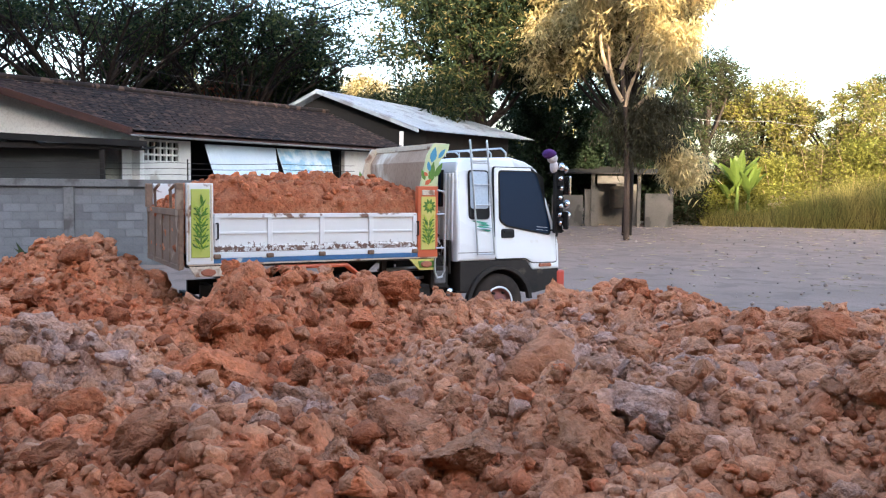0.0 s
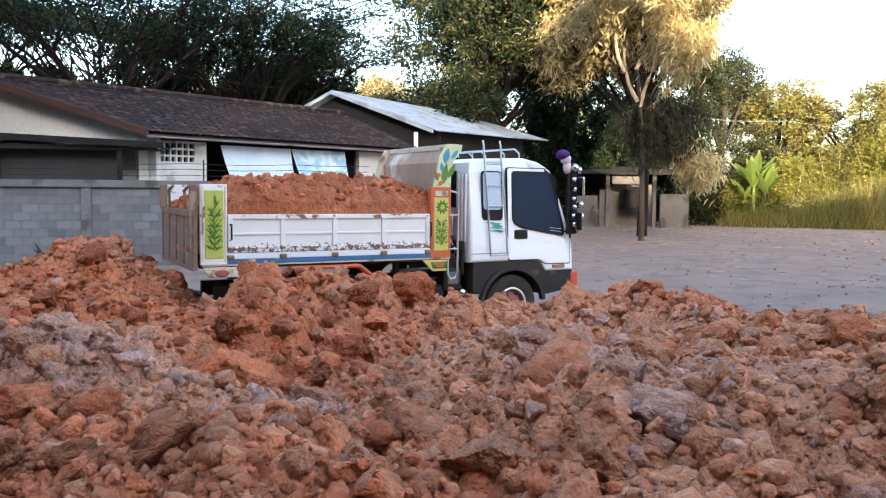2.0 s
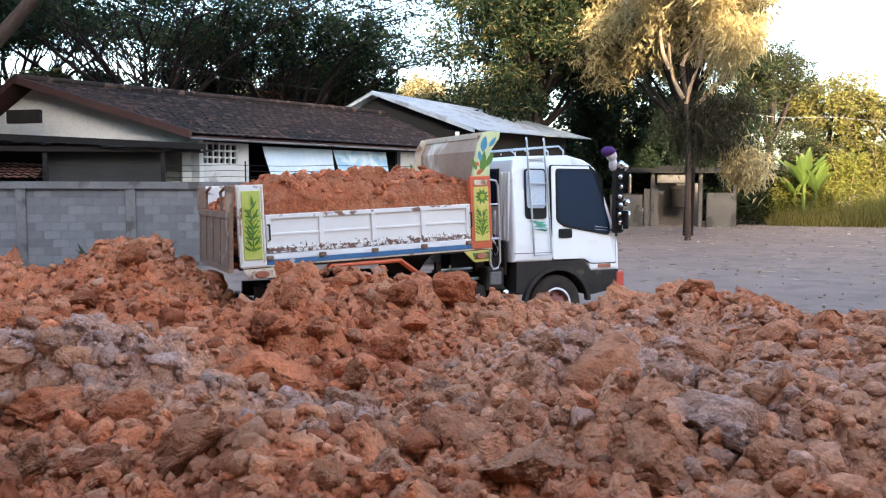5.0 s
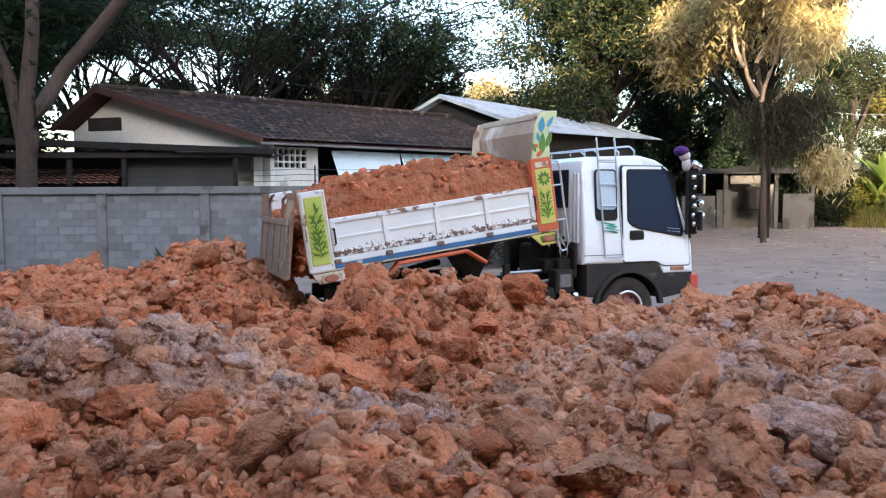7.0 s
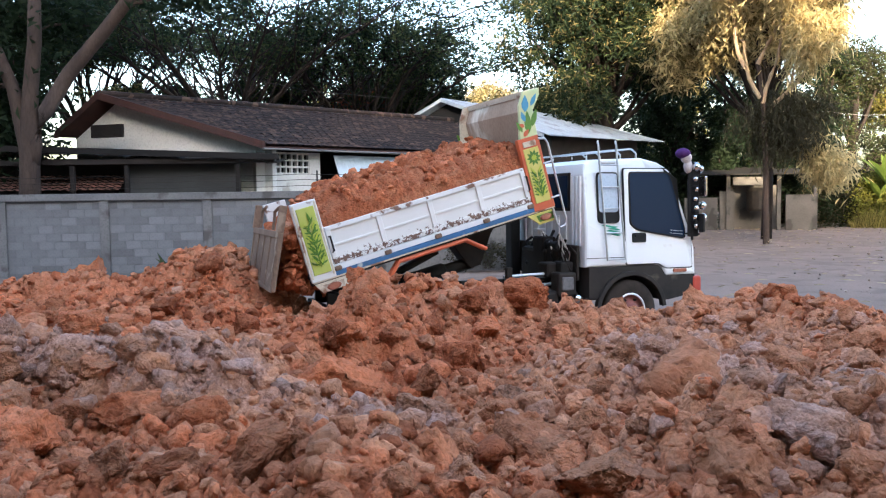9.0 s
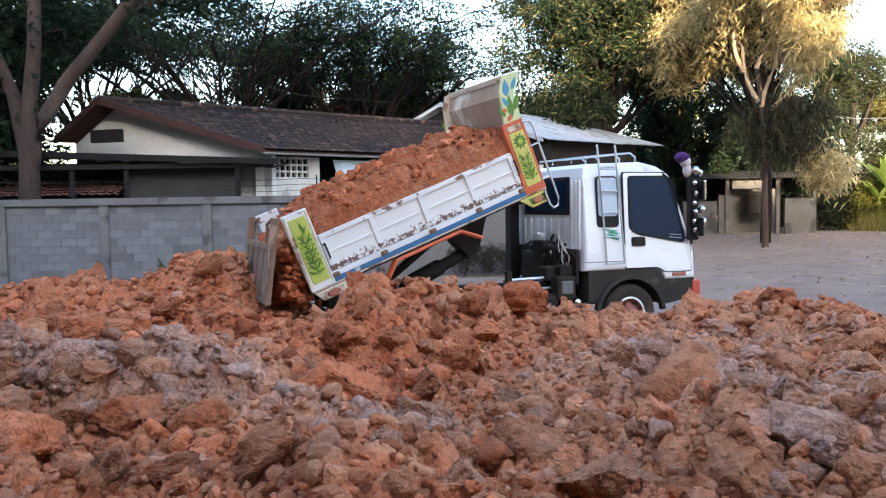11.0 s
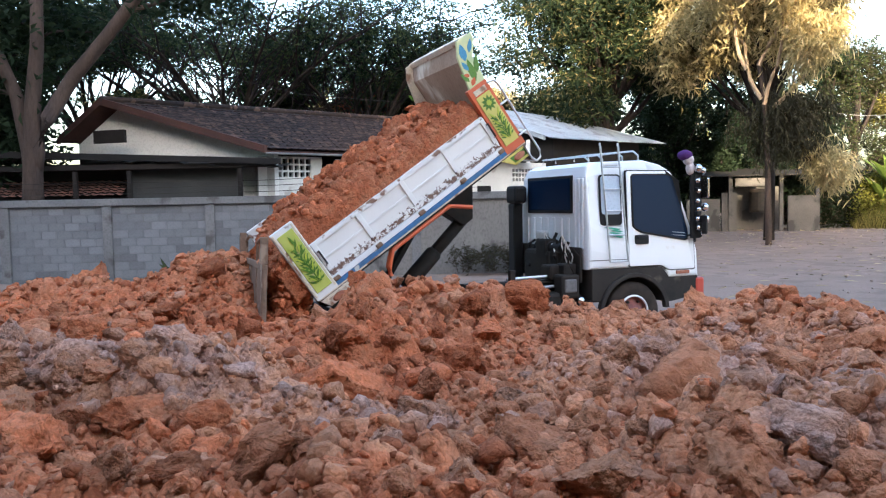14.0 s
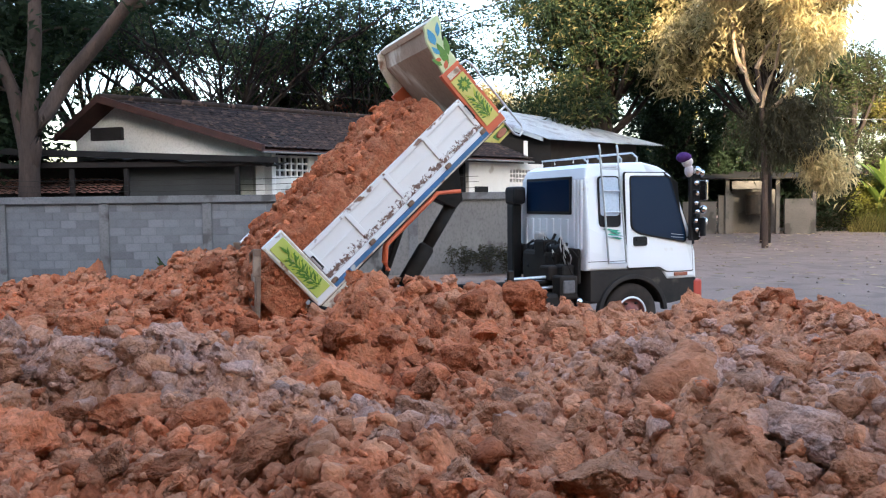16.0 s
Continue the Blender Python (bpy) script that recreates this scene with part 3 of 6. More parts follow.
    def wall_with_hole(x0, x1, hx0, hx1, hz0, hz1):
        side("wall", boxes((x0, hx0, 0, 0.15, -0.1, top), (hx1, x1, 0, 0.15, -0.1, top), (hx0, hx1, 0, 0.15, -0.1, hz0), (hx0, hx1, 0, 0.15, hz1, top)), "blockwhite")

    wall_with_hole(0.0, 1.95, 0.55, 1.60, 2.42, 2.945)
    vent(0.55, 2.42, s=0.175)
    side("wall", boxes((7.6, 8.7, 0, 0.15, -0.1, top)), "blockwhite")
    # Room behind the banners; its unlit depth is painted near-black.
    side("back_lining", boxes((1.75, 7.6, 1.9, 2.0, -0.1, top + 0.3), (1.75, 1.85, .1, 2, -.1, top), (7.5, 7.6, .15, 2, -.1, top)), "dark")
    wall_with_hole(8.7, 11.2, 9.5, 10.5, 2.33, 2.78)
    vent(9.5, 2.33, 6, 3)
    # Flat dark panel stands for the unlit window.
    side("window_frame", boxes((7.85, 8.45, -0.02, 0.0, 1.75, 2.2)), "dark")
    side("parapet", boxes((1.75, 7.6, 0.0, 0.15, -0.1, 1.9)), "plaster")
    for x0, x1, mm, nm in ((2.35, 4.75, "banner", "pale blank vinyl banner hung under the eave"), (4.8, 6.9, "banner2", "faded blue vinyl banner with washed-out print")):
        bm = bmesh.new()
        n = 14
        rows = []
        for j in range(5):
            rows.append([bm.verts.new((x0 + (x1 - x0) * i / n + 0.05 * j * (0.5 - i / n), -0.06 - 0.09 * j + 0.02 * math.sin(i * 1.3 + j), top - 0.05 - j * 0.25)) for i in range(n + 1)])
        for a2, b2 in zip(rows, rows[1:]):
            for i in range(n):
                bm.faces.new((a2[i], a2[i + 1], b2[i + 1], b2[i]))
        r = bmesh.ops.extrude_face_region(bm, geom=list(bm.faces))
        bmesh.ops.translate(bm, vec=(0, 0.008, 0), verts=[v for v in r["geom"] if isinstance(v, bmesh.types.BMVert)])
        bmesh.ops.recalc_face_normals(bm, faces=bm.faces)
        bmesh.ops.transform(bm, matrix=sm, verts=bm.verts)
        tagged(part("banner", bm, mm), nm, "banner")
    return h


def build_awning():
    a = thing("lean_to", "dark rusty sheet-metal lean-to roof on timber posts", "lean-to", wall_m)
    bm = bmesh.new()
    n = 60
    r0, r1 = [], []
    for i in range(n + 1):
        x = -18 + 13.9 * i / n
        dz = 0.03 * math.sin(i * 2.1) + 0.02 * math.sin(i * .7) + 0.58 - 0.0122 * i
        r0.append(bm.verts.new((x, 0.9, 2.83 + dz))), r1.append(bm.verts.new((x, 3.7, 3.05 + dz * 0.6)))
    for i in range(n):
        bm.faces.new((r0[i], r0[i + 1], r1[i + 1], r1[i]))
    r = bmesh.ops.extrude_face_region(bm, geom=list(bm.faces))
    bmesh.ops.translate(bm, vec=(0, 0, -0.03), verts=[v for v in r["geom"] if isinstance(v, bmesh.types.BMVert)])
    bmesh.ops.recalc_face_normals(bm, faces=bm.faces)
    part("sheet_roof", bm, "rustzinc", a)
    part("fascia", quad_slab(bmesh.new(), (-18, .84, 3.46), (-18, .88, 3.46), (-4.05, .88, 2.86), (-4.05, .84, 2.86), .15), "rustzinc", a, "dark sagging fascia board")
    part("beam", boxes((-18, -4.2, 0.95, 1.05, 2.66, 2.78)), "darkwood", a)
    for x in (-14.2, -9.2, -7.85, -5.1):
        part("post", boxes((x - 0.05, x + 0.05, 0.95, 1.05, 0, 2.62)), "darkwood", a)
    # Wall and backing: shade under the roof is put into their dark colours.
    part("back_wall", boxes((-7.9, -5.15, 1.3, 1.36, 0, 2.84)), "sooty", a, "grey rendered wall coloured dark for deep shade")
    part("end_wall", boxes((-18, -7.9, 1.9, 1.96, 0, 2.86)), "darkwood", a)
    return a


def build_shed():
    s = thing("shed", "open dark timber shed under a corrugated zinc gable roof", "shed")
    pk, le, ne, fe = bearing(-8.75, 31, 5.42), bearing(-11.9, 31, 4.42), bearing(-1.8, 30, 3.98), bearing(5.9, 36, 4.0)
    ax = (fe - ne)
    rg = pk + ax * 0.98
    rg.z = pk.z - 0.25
    wave_roof("roof_sheet", pk, rg, ne, fe, 1, 50, "zinc", s, amp=0.03)
    bm = bmesh.new()
    quad_slab(bm, pk, rg, le + ax, le, 0.05)
    part("far_roof", bm, "zinc", s)
    bm = bmesh.new()
    for p, q in ((pk, le), (pk, ne)):
        quad_slab(bm, p, p + Vector((.05, .05, 0)), q + Vector((.05, .05, 0)), q, 0.13)
    part_each("barge_board", bm, "zinc", s)
    # Dark sheet fills the open gable; the shade inside is its colour.
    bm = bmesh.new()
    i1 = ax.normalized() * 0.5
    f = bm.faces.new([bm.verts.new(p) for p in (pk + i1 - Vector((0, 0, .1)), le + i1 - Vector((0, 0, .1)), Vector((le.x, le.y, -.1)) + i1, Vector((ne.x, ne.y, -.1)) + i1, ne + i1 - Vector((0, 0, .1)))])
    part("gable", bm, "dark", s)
    bm = bmesh.new()
    a, b = ne + i1, fe - i1 * 2
    sh = Vector((-0.3, 0.5, 0))
    f = bm.faces.new([bm.verts.new(p) for p in (a + sh, Vector((a.x, a.y, -.1)) + sh, Vector((b.x, b.y, -.1)) + sh, b + sh)])
    r = bmesh.ops.extrude_face_region(bm, geom=[f])
    bmesh.ops.translate(bm, vec=(-.06, .1, 0), verts=[v for v in r["geom"] if isinstance(v, bmesh.types.BMVert)])
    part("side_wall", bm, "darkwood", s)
    p = bearing(-2.9, 29.8)
    part("post", boxes((p.x - .07, p.x + .07, p.y - .07, p.y + .07, -.1, 3.85)), "plaster", s, "white painted post")
    return s


def build_outbuilding():
    """The low far building behind the yard."""
    o = thing("outbuilding", "low grey block outbuilding with open bays behind the yard", "building", Matrix.Translation(bearing(12.2, 44)))
    part_each("wall", boxes((-3.6, -2.0, 0, .2, -.1, 1.6), (-1.9, -1.2, 0, .2, -.1, 1.9), (1.2, 2.6, -.2, 0, -.1, 1.7), (-1.2, 1.2, 1.5, 1.7, -.1, 2.2)), "oldwall", o)
    for x in (-1.5, 0.9, 2.6):
        part("post", boxes((x - .09, x + .09, -.1, .1, -.1, 2.7)), "oldwall", o)
    part("roof", quad_slab(bmesh.new(), (-3.0, -.5, 2.75), (3.2, -.5, 2.75), (3.2, 3, 3.2), (-3, 3, 3.2), .06), "rustzinc", o)
    # Pale sheet made grey: its shade is in the colour.
    part("sheet", boxes((-1.3, .3, -.16, -.12, 2.2, 2.6)), "oldwall", o, "grey sheet-metal panel")
    part("tank", lathe([(0.0, 0), (.45, 0), (.5, .1), (.5, 1.0), (.4, 1.15), (0.0, 1.18)], 20), "chassis", o).matrix_basis = pose(0, .6, 0.9, 90)
    return o


build_wall()
build_house()
build_awning()
build_shed()
build_outbuilding()
nb = thing("low_roof", "low red clay tiled roof under the lean-to", "roof", wall_m @ pose(-9.7, 1.12, 0))
wave_roof("tile_course", (-1.7, .7, 2.42), (1.6, .7, 2.42), (-1.7, 0, 2.02), (1.6, 0, 2.02), 6, 16, "redroof", nb)
part("wall", boxes((-1.6, 1.5, .2, .7, -.1, 2.0)), "darkwood", nb)

bm = bmesh.new()
tube(bm, [bearing(-23.8, 28, 5.94), bearing(-18, 28, 5.32), bearing(-11.9, 28, 5.07)], 0.012, 5)
tagged(part("cable", bm, "chassis"), "thin dark overhead cable above the house roof", "cable")
tagged(part("cable", tube(bmesh.new(), [bearing(12.6, 36, 5.1), bearing(15.5, 43, 5.6), bearing(18, 44.5, 5.42), bearing(21.5, 45, 5.38), bearing(25.5, 54, 5.5)], 0.012, 5), "wall"), "pale overhead cable in front of the far trees", "cable")

# ---- the tipper truck: x ahead, y to its left, z up; its right side lies at y = 0 ----
TRUCK_X, TRUCK_Y, TRUCK_Z, TRUCK_YAW, TRUCK_PITCH = 0.83, 11.79, -0.30, 29.5, 0.1
truck = thing("tipper_truck", "white tipper truck with painted side boards, loaded with red soil", "truck", pose(TRUCK_X, TRUCK_Y, TRUCK_Z, 0, TRUCK_PITCH, TRUCK_YAW))
W = 2.06  # width


def wheel(name, y, x, out):
    """out: -1 with its face to the right side, 1 to the left."""
    prof = [(0.235, 0.0), (0.26, -0.012), (0.36, -0.02), (0.405, 0.005), (0.42, 0.03), (0.42, 0.19), (0.40, 0.215), (0.26, 0.225), (0.235, 0.21)]
    w = thing(name, "", "")
    w.parent = truck
    w.matrix_basis = pose(x, y, 0.42, 0, 0, 0 if out < 0 else 180)
    ty = part("tyre", lathe(prof, 40), "rubber", w, smooth=True)
    part("rim", lathe([(0.238, 0.02), (0.228, -0.006), (0.205, 0.0), (0.20, 0.05), (0.13, 0.035), (0.12, -0.02), (0.07, -0.045), (0.0, -0.05)], 32), "rim", w, "rusty red-brown wheel rim", smooth=True)
    part("rim_flange", lathe([(0.244, 0.012), (0.246, -0.004), (0.232, -0.018), (0.218, -0.012), (0.214, 0.005)], 40), "cabwhite", w, "white painted rim edge", smooth=True)
    bm = bmesh.new()
    for k in range(6):
        a = k * math.pi / 3
        tube(bm, [(0.165 * math.cos(a), 0.03, 0.165 * math.sin(a)), (0.165 * math.cos(a), -0.01, 0.165 * math.sin(a))], 0.018, 6)
    part_each("wheel_nut", bm, "chassis", w)
    return w


wheel("front_wheel", 0.03, 0.0, -1)
wheel("front_wheel", W - 0.03, 0.0, 1)
for y, o in ((0.05, -1), (0.30, -1), (W - 0.05, 1), (W - 0.30, 1)):
    wheel("rear_wheel", y, -3.35, o)


def build_cab():
    # body shell: side outline lofted across, sides leaning in above the belt
    prof = [(-0.72, 1.04), (-0.72, 1.30), (-0.72, 1.62), (-0.71, 2.30), (-0.66, 2.44), (-0.55, 2.50), (0.30, 2.53), (0.52, 2.47), (0.64, 2.38),
            (0.72, 2.22), (0.98, 1.50), (1.05, 1.25), (1.07, 0.90), (1.07, 0.88), (0.56, 0.88), (0.50, 1.0), (0.38, 1.04), (-0.72, 1.04)][:-1]
    bm = bmesh.new()

    def inset(z):
        return 0.0 if z < 1.35 else (z - 1.35) * 0.075 + max(0, z - 2.40) * 1.1

    a = [bm.verts.new((x, inset(z), z)) for x, z in prof]
    b = [bm.verts.new((x, W - inset(z), z)) for x, z in prof]
    n = len(prof)
    fs = [bm.faces.new(a), bm.faces.new(b[::-1])] + [bm.faces.new((a[i], b[i], b[(i + 1) % n], a[(i + 1) % n])) for i in range(n)]
    bmesh.ops.recalc_face_normals(bm, faces=fs)
    es = [e for e in bm.edges if len({f for f in e.link_faces} & set(fs[:2])) == 1]
    bmesh.ops.bevel(bm, geom=es, offset=0.045, segments=3, affect="EDGES", profile=0.5)
    bmesh.ops.triangulate(bm, faces=[f for f in bm.faces if len(f.verts) > 4])
    cab = part("cab", bm, "cabwhite", truck, "white cab with rounded edges")

    def ys(z):
        return inset(z)

    def panel(name, outline, lift, thick, material, label="", bev=0.006, parent=cab):
        """A plate on the right side that follows its lean."""
        bm = bmesh.new()
        o = [bm.verts.new((x, ys(z) - lift, z)) for x, z in outline]
        i = [bm.verts.new((x, ys(z) - lift + thick, z)) for x, z in outline]
        m = len(outline)
        f0 = bm.faces.new(o)
        fs = [f0, bm.faces.new(i[::-1])] + [bm.faces.new((o[k], i[k], i[(k + 1) % m], o[(k + 1) % m])) for k in range(m)]
        bmesh.ops.recalc_face_normals(bm, faces=fs)
        if bev:
            bmesh.ops.bevel(bm, geom=list(f0.edges), offset=bev, segments=2, affect="EDGES", profile=0.5)
        return part(name, bm, material, parent, label)

    def rounded(pts, r=0.05, k=3):
        out = []
        m = len(pts)
        for i in range(m):
            p, q, s = Vector(pts[i - 1]), Vector(pts[i]), Vector(pts[(i + 1) % m])
            u, v = (p - q).normalized(), (s - q).normalized()
            for j in range(k + 1):
                t = j / k
                e = (q + u * r).lerp(q, t).lerp(q.lerp(q + v * r, t), t)
                out.append((e.x, e.y))
        return out

    door = rounded([(-0.085, 1.06), (0.44, 1.06), (0.56, 0.99), (1.0, 0.99), (0.975, 1.45), (0.68, 2.30), (0.62, 2.37), (-0.085, 2.37)], 0.04)
    panel("door_gap", rounded([(-0.097, 1.048), (0.44, 1.048), (0.56, 0.976), (1.012, 0.976), (0.988, 1.455), (0.69, 2.308), (0.63, 2.383), (-0.097, 2.383)], 0.04), 0.0015, 0.03, "black")
    dr = panel("door", door, 0.010, 0.03, "cabwhite", bev=0.01)
    win = rounded([(0.0, 1.61), (0.12, 1.54), (0.86, 1.41), (0.865, 1.52), (0.66, 2.27), (0.60, 2.31), (0.0, 2.31)], 0.06)
    panel("window_seal", rounded([(-0.02, 1.60), (0.11, 1.518), (0.883, 1.385), (0.888, 1.52), (0.675, 2.29), (0.61, 2.332), (-0.02, 2.332)], 0.06), 0.016, 0.02, "black")
    panel("door_window", win, 0.019, 0.02, "glass", "dark tinted door window", bev=0)
    panel("quarter_seal", rounded([(-0.515, 1.63), (-0.175, 1.63), (-0.175, 2.325), (-0.515, 2.325)], 0.06), 0.006, 0.02, "black")
    # A pale panel in the vinyl colour fills this window.
    panel("quarter_window", rounded([(-0.495, 1.78), (-0.195, 1.78), (-0.195, 2.305), (-0.495, 2.305)], 0.05), 0.009, 0.02, "banner", "pale blue-grey quarter window", bev=0)
    panel("handle_recess", rounded([(0.015, 1.36), (0.235, 1.36), (0.235, 1.49), (0.015, 1.49)], 0.03), 0.013, 0.02, "black")
    panel("door_handle", rounded([(0.05, 1.43), (0.21, 1.43), (0.21, 1.475), (0.05, 1.475)], 0.015), 0.026, 0.014, "black")
    panel("sill_line", [(-0.70, 1.158), (-0.10, 1.158), (-0.10, 1.166), (-0.70, 1.166)], 0.003, 0.01, "chassis", bev=0)
    for zz, x0, x1 in ((1.60, -0.47, -0.20), (1.565, -0.36, -0.17), (1.53, -0.40, -0.17), (1.49, -0.36, -0.16)):
        panel("sticker", [(x0, zz), (x1 - 0.05, zz - 0.035), (x1, zz - 0.02), (x0 + 0.06, zz + 0.012)], 0.004, 0.006, "teal", "green leaf-like sticker", bev=0)
    panel("marker_light", rounded([(0.68, 0.925), (0.90, 0.925), (0.90, 0.975), (0.68, 0.975)], 0.015), 0.02, 0.03, "lamp", "amber side marker light")
    for k, (x0, x1, z) in enumerate(((0.62, 0.83, 1.515), (0.62, 0.83, 1.475))):
        panel("window_sticker", [(x0, z), (x1, z - 0.02), (x1, z + 0.005 - 0.02), (x0, z + 0.005)], 0.021, 0.003, "banner", bev=0)
    # pressed seams on the cab's back wall, and its window
    bm = bmesh.new()
    for y in (0.12, 0.22, 0.32):
        box(bm, -0.745, -0.70, y, y + 0.05, 1.32, 2.28, bevel=0.012)
    for k in range(7):
        y = 0.5 + k * 0.21
        box(bm, -0.74, -0.70, y, y + 0.07, 1.32, 1.74, bevel=0.012)
    part_each("back_rib", bm, "cabwhite", cab)
    # Added flat panel stands in for the dark engine clutter here.
    part("engine_shield", boxes((-0.80, -0.752, 0.10, W - 0.1, 0.86, 1.34), bevel=0.02), "chassis", truck, "flat dark panel behind the cab")
    bm = bmesh.new()
    rh = random.Random(44)
    for k in range(9):
        y, z = 0.16 + 0.10 * k, rh.uniform(1.2, 1.55)
        tube(bm, [(-0.80, y, 0.9), (-0.88 - rh.random() * .08, y + rh.uniform(-.05, .05), z - .2), (-0.90, y + rh.uniform(-.08, .08), z), (-0.80, y + rh.uniform(-.1, .1), z - .12)], rh.uniform(.012, .03), 7)
    part_each("engine_hose", bm, "chassis", truck)
    part("air_intake", lathe([(0, 0), (.07, 0), (.07, .26), (.09, .28), (.09, .38), (.05, .40), (0, .40)], 14), "black", truck).matrix_basis = pose(-0.88, .42, 1.32)
    part("rear_window_seal", boxes((-0.735, -0.70, 0.42, 1.78, 1.80, 2.33), bevel=0.015), "black", cab)
    part("rear_window", boxes((-0.742, -0.70, 0.46, 1.74, 1.84, 2.29), bevel=0.01), "glass", cab, "dark tinted rear window")
    part("windscreen", prism([(0.74, 2.20), (0.985, 1.52), (0.995, 1.525), (0.752, 2.205)], 0.16, W - 0.16), "glass", cab)
    # black lower body: arch, step, bumper
    arch = [(-0.66, 1.04), (0.46, 1.04), (0.58, 0.89), (1.06, 0.89), (1.08, 0.62), (0.62, 0.54)] + [(0.52 * math.cos(t), 0.42 + 0.52 * math.sin(t)) for t in [radians(14 + k * 12) for k in range(13)]] + [(-0.56, 0.60), (-0.66, 0.62)]
    part("fender", prism(arch, 0.012, 0.30, 0.01), "dustyblack", truck, "black plastic wheel-arch and lower body")
    part("fender", prism(arch, W - 0.30, W - 0.012, 0.01), "black", truck, "black plastic wheel-arch and lower body")
    lip = [(0.56 * math.cos(t), 0.42 + 0.55 * math.sin(t)) for t in [radians(5 + k * 10) for k in range(18)]] + [(0.50 * math.cos(t), 0.42 + 0.49 * math.sin(t)) for t in [radians(175 - k * 10) for k in range(18)]]
    part("arch_lip", prism(lip, -0.03, 0.06, 0.008), "dustyblack", truck)
    part("bumper", boxes((1.02, 1.17, 0.0, W, 0.56, 0.86), bevel=0.03), "red", truck, "red painted front bumper")
    part("underbody", boxes((-0.60, 1.0, 0.33, W - 0.33, 0.55, 1.05)), "chassis", truck)
    # ladder
    bm = bmesh.new()
    for x in (-0.47, -0.19):
        pts = [(x + 0.06, -0.05, 1.13), (x + 0.06, -0.05, 1.14), (x + 0.02, 0.0, 1.9), (x - 0.01, 0.045, 2.45), (x - 0.02, 0.06, 2.70), (x - 0.01, 0.09, 2.74), (x + 0.02, 0.14, 2.72)]
        tube(bm, pts, 0.014, 8)
    for z in (1.14, 1.50, 1.83, 2.12, 2.42):
        y = -0.05 + max(0, (z - 1.14)) * 0.07
        tube(bm, [(-0.41, y, z), (-0.14, y, z)] if z < 1.6 else [(-0.455, y, z), (-0.18, y, z)], 0.011, 6)
    part("ladder", bm, "steelrail", truck, "thin steel ladder up the cab side")
    # roof rack
    bm = bmesh.new()
    for y in (0.35, 0.75, 1.3, 1.7):
        tube(bm, [(-0.50, y, 2.53), (-0.50, y, 2.60), (0.22, y, 2.66), (0.30, y, 2.60), (0.30, y, 2.51)], 0.013, 6)
    for x, z in ((-0.5, 2.60), (-0.1, 2.63), (0.22, 2.66)):
        tube(bm, [(x, 0.35, z), (x, 1.7, z)], 0.013, 6)
    part("roof_rack", bm, "steelrail", truck, "thin tubular steel roof rack")
    part("roof_vent", boxes((-0.42, -0.16, 0.12, 0.3, 2.44, 2.50), bevel=0.02), "cabwhite", truck)
    # mirror bracket, full of chrome mirrors and lamps
    mir = part("mirror_bracket", boxes((1.00, 1.03, -0.10, -0.07, 1.25, 2.35), bevel=0.006), "black", truck)
    bm = bmesh.new()
    for z in (2.30, 1.45):
        tube(bm, [(0.86, 0.06, z), (0.96, -0.04, z + 0.02), (1.06, -0.085, z)], 0.014, 6)
    part_each("mirror_arm", bm, "chassis", truck)
    def cup(x, y, z, r, turn):
        bm = lathe([(0.0, -0.8 * r), (0.65 * r, -0.7 * r), (r, -0.25 * r), (1.03 * r, 0.25 * r), (0.65 * r, 0.65 * r), (0.0, 0.8 * r)], 16)
        bmesh.ops.transform(bm, matrix=pose(x, y, z, 10, 0, turn), verts=bm.verts)
        part("lamp_cup", bm, "chrome", mir, "round chrome lamp", smooth=True)

    for k, z in enumerate((2.10, 1.96, 1.82, 1.70, 1.57, 1.45)):
        cup(1.03 + 0.015 * (k % 2), -0.135, z, 0.040, 10 * (k % 3))
    for x, z, rr in ((1.16, 1.73, .06), (1.17, 1.56, .065), (1.12, 1.40, .055), (1.05, 2.27, .065), (1.13, 2.24, .05)):
        cup(x, -0.12, z, rr, 70)
    part("mirror_plate", boxes((0.95, 1.13, -0.09, -0.05, 1.30, 2.22), bevel=0.02), "black", mir)
    part("mirror", boxes((1.13, 1.17, -0.22, -0.02, 1.86, 2.14), bevel=0.015), "chrome", mir, "chrome door mirror")
    part("mirror", boxes((1.08, 1.12, -0.24, -0.02, 1.36, 1.62), bevel=0.015), "black", mir)
    bm = bmesh.new()
    for z in (1.95, 1.78, 1.62, 1.47):
        box(bm, 1.0, 1.08, -0.16, 0.0, z, z + 0.06, bevel=0.012)
    part_each("mirror_clamp", bm, "black", mir)
    mir.matrix_basis = pose(-0.08, 0, 0.12)
    # soft toy tied to the mirror
    bm = bmesh.new()
    bmesh.ops.create_uvsphere(bm, u_segments=14, v_segments=10, radius=0.10, matrix=pose(0.85, -0.06, 2.52) @ Matrix.Diagonal((.8, .75, .8, 1)))
    bmesh.ops.create_uvsphere(bm, u_segments=12, v_segments=8, radius=0.09, matrix=pose(0.88, -0.06, 2.40) @ Matrix.Diagonal((.7, .7, 1.1, 1)))
    tagged(part("plush_toy", bm, "plush", truck, "pale plush toy tied to the mirror bracket", smooth=True))
    bm = bmesh.new()
    bmesh.ops.create_uvsphere(bm, u_segments=14, v_segments=10, radius=0.10, matrix=pose(0.80, -0.05, 2.58) @ Matrix.Diagonal((1.1, .95, .75, 1)))
    part("plush_hair", bm, "purple", truck, "purple plush hair of the toy", smooth=True)
    return cab


build_cab()


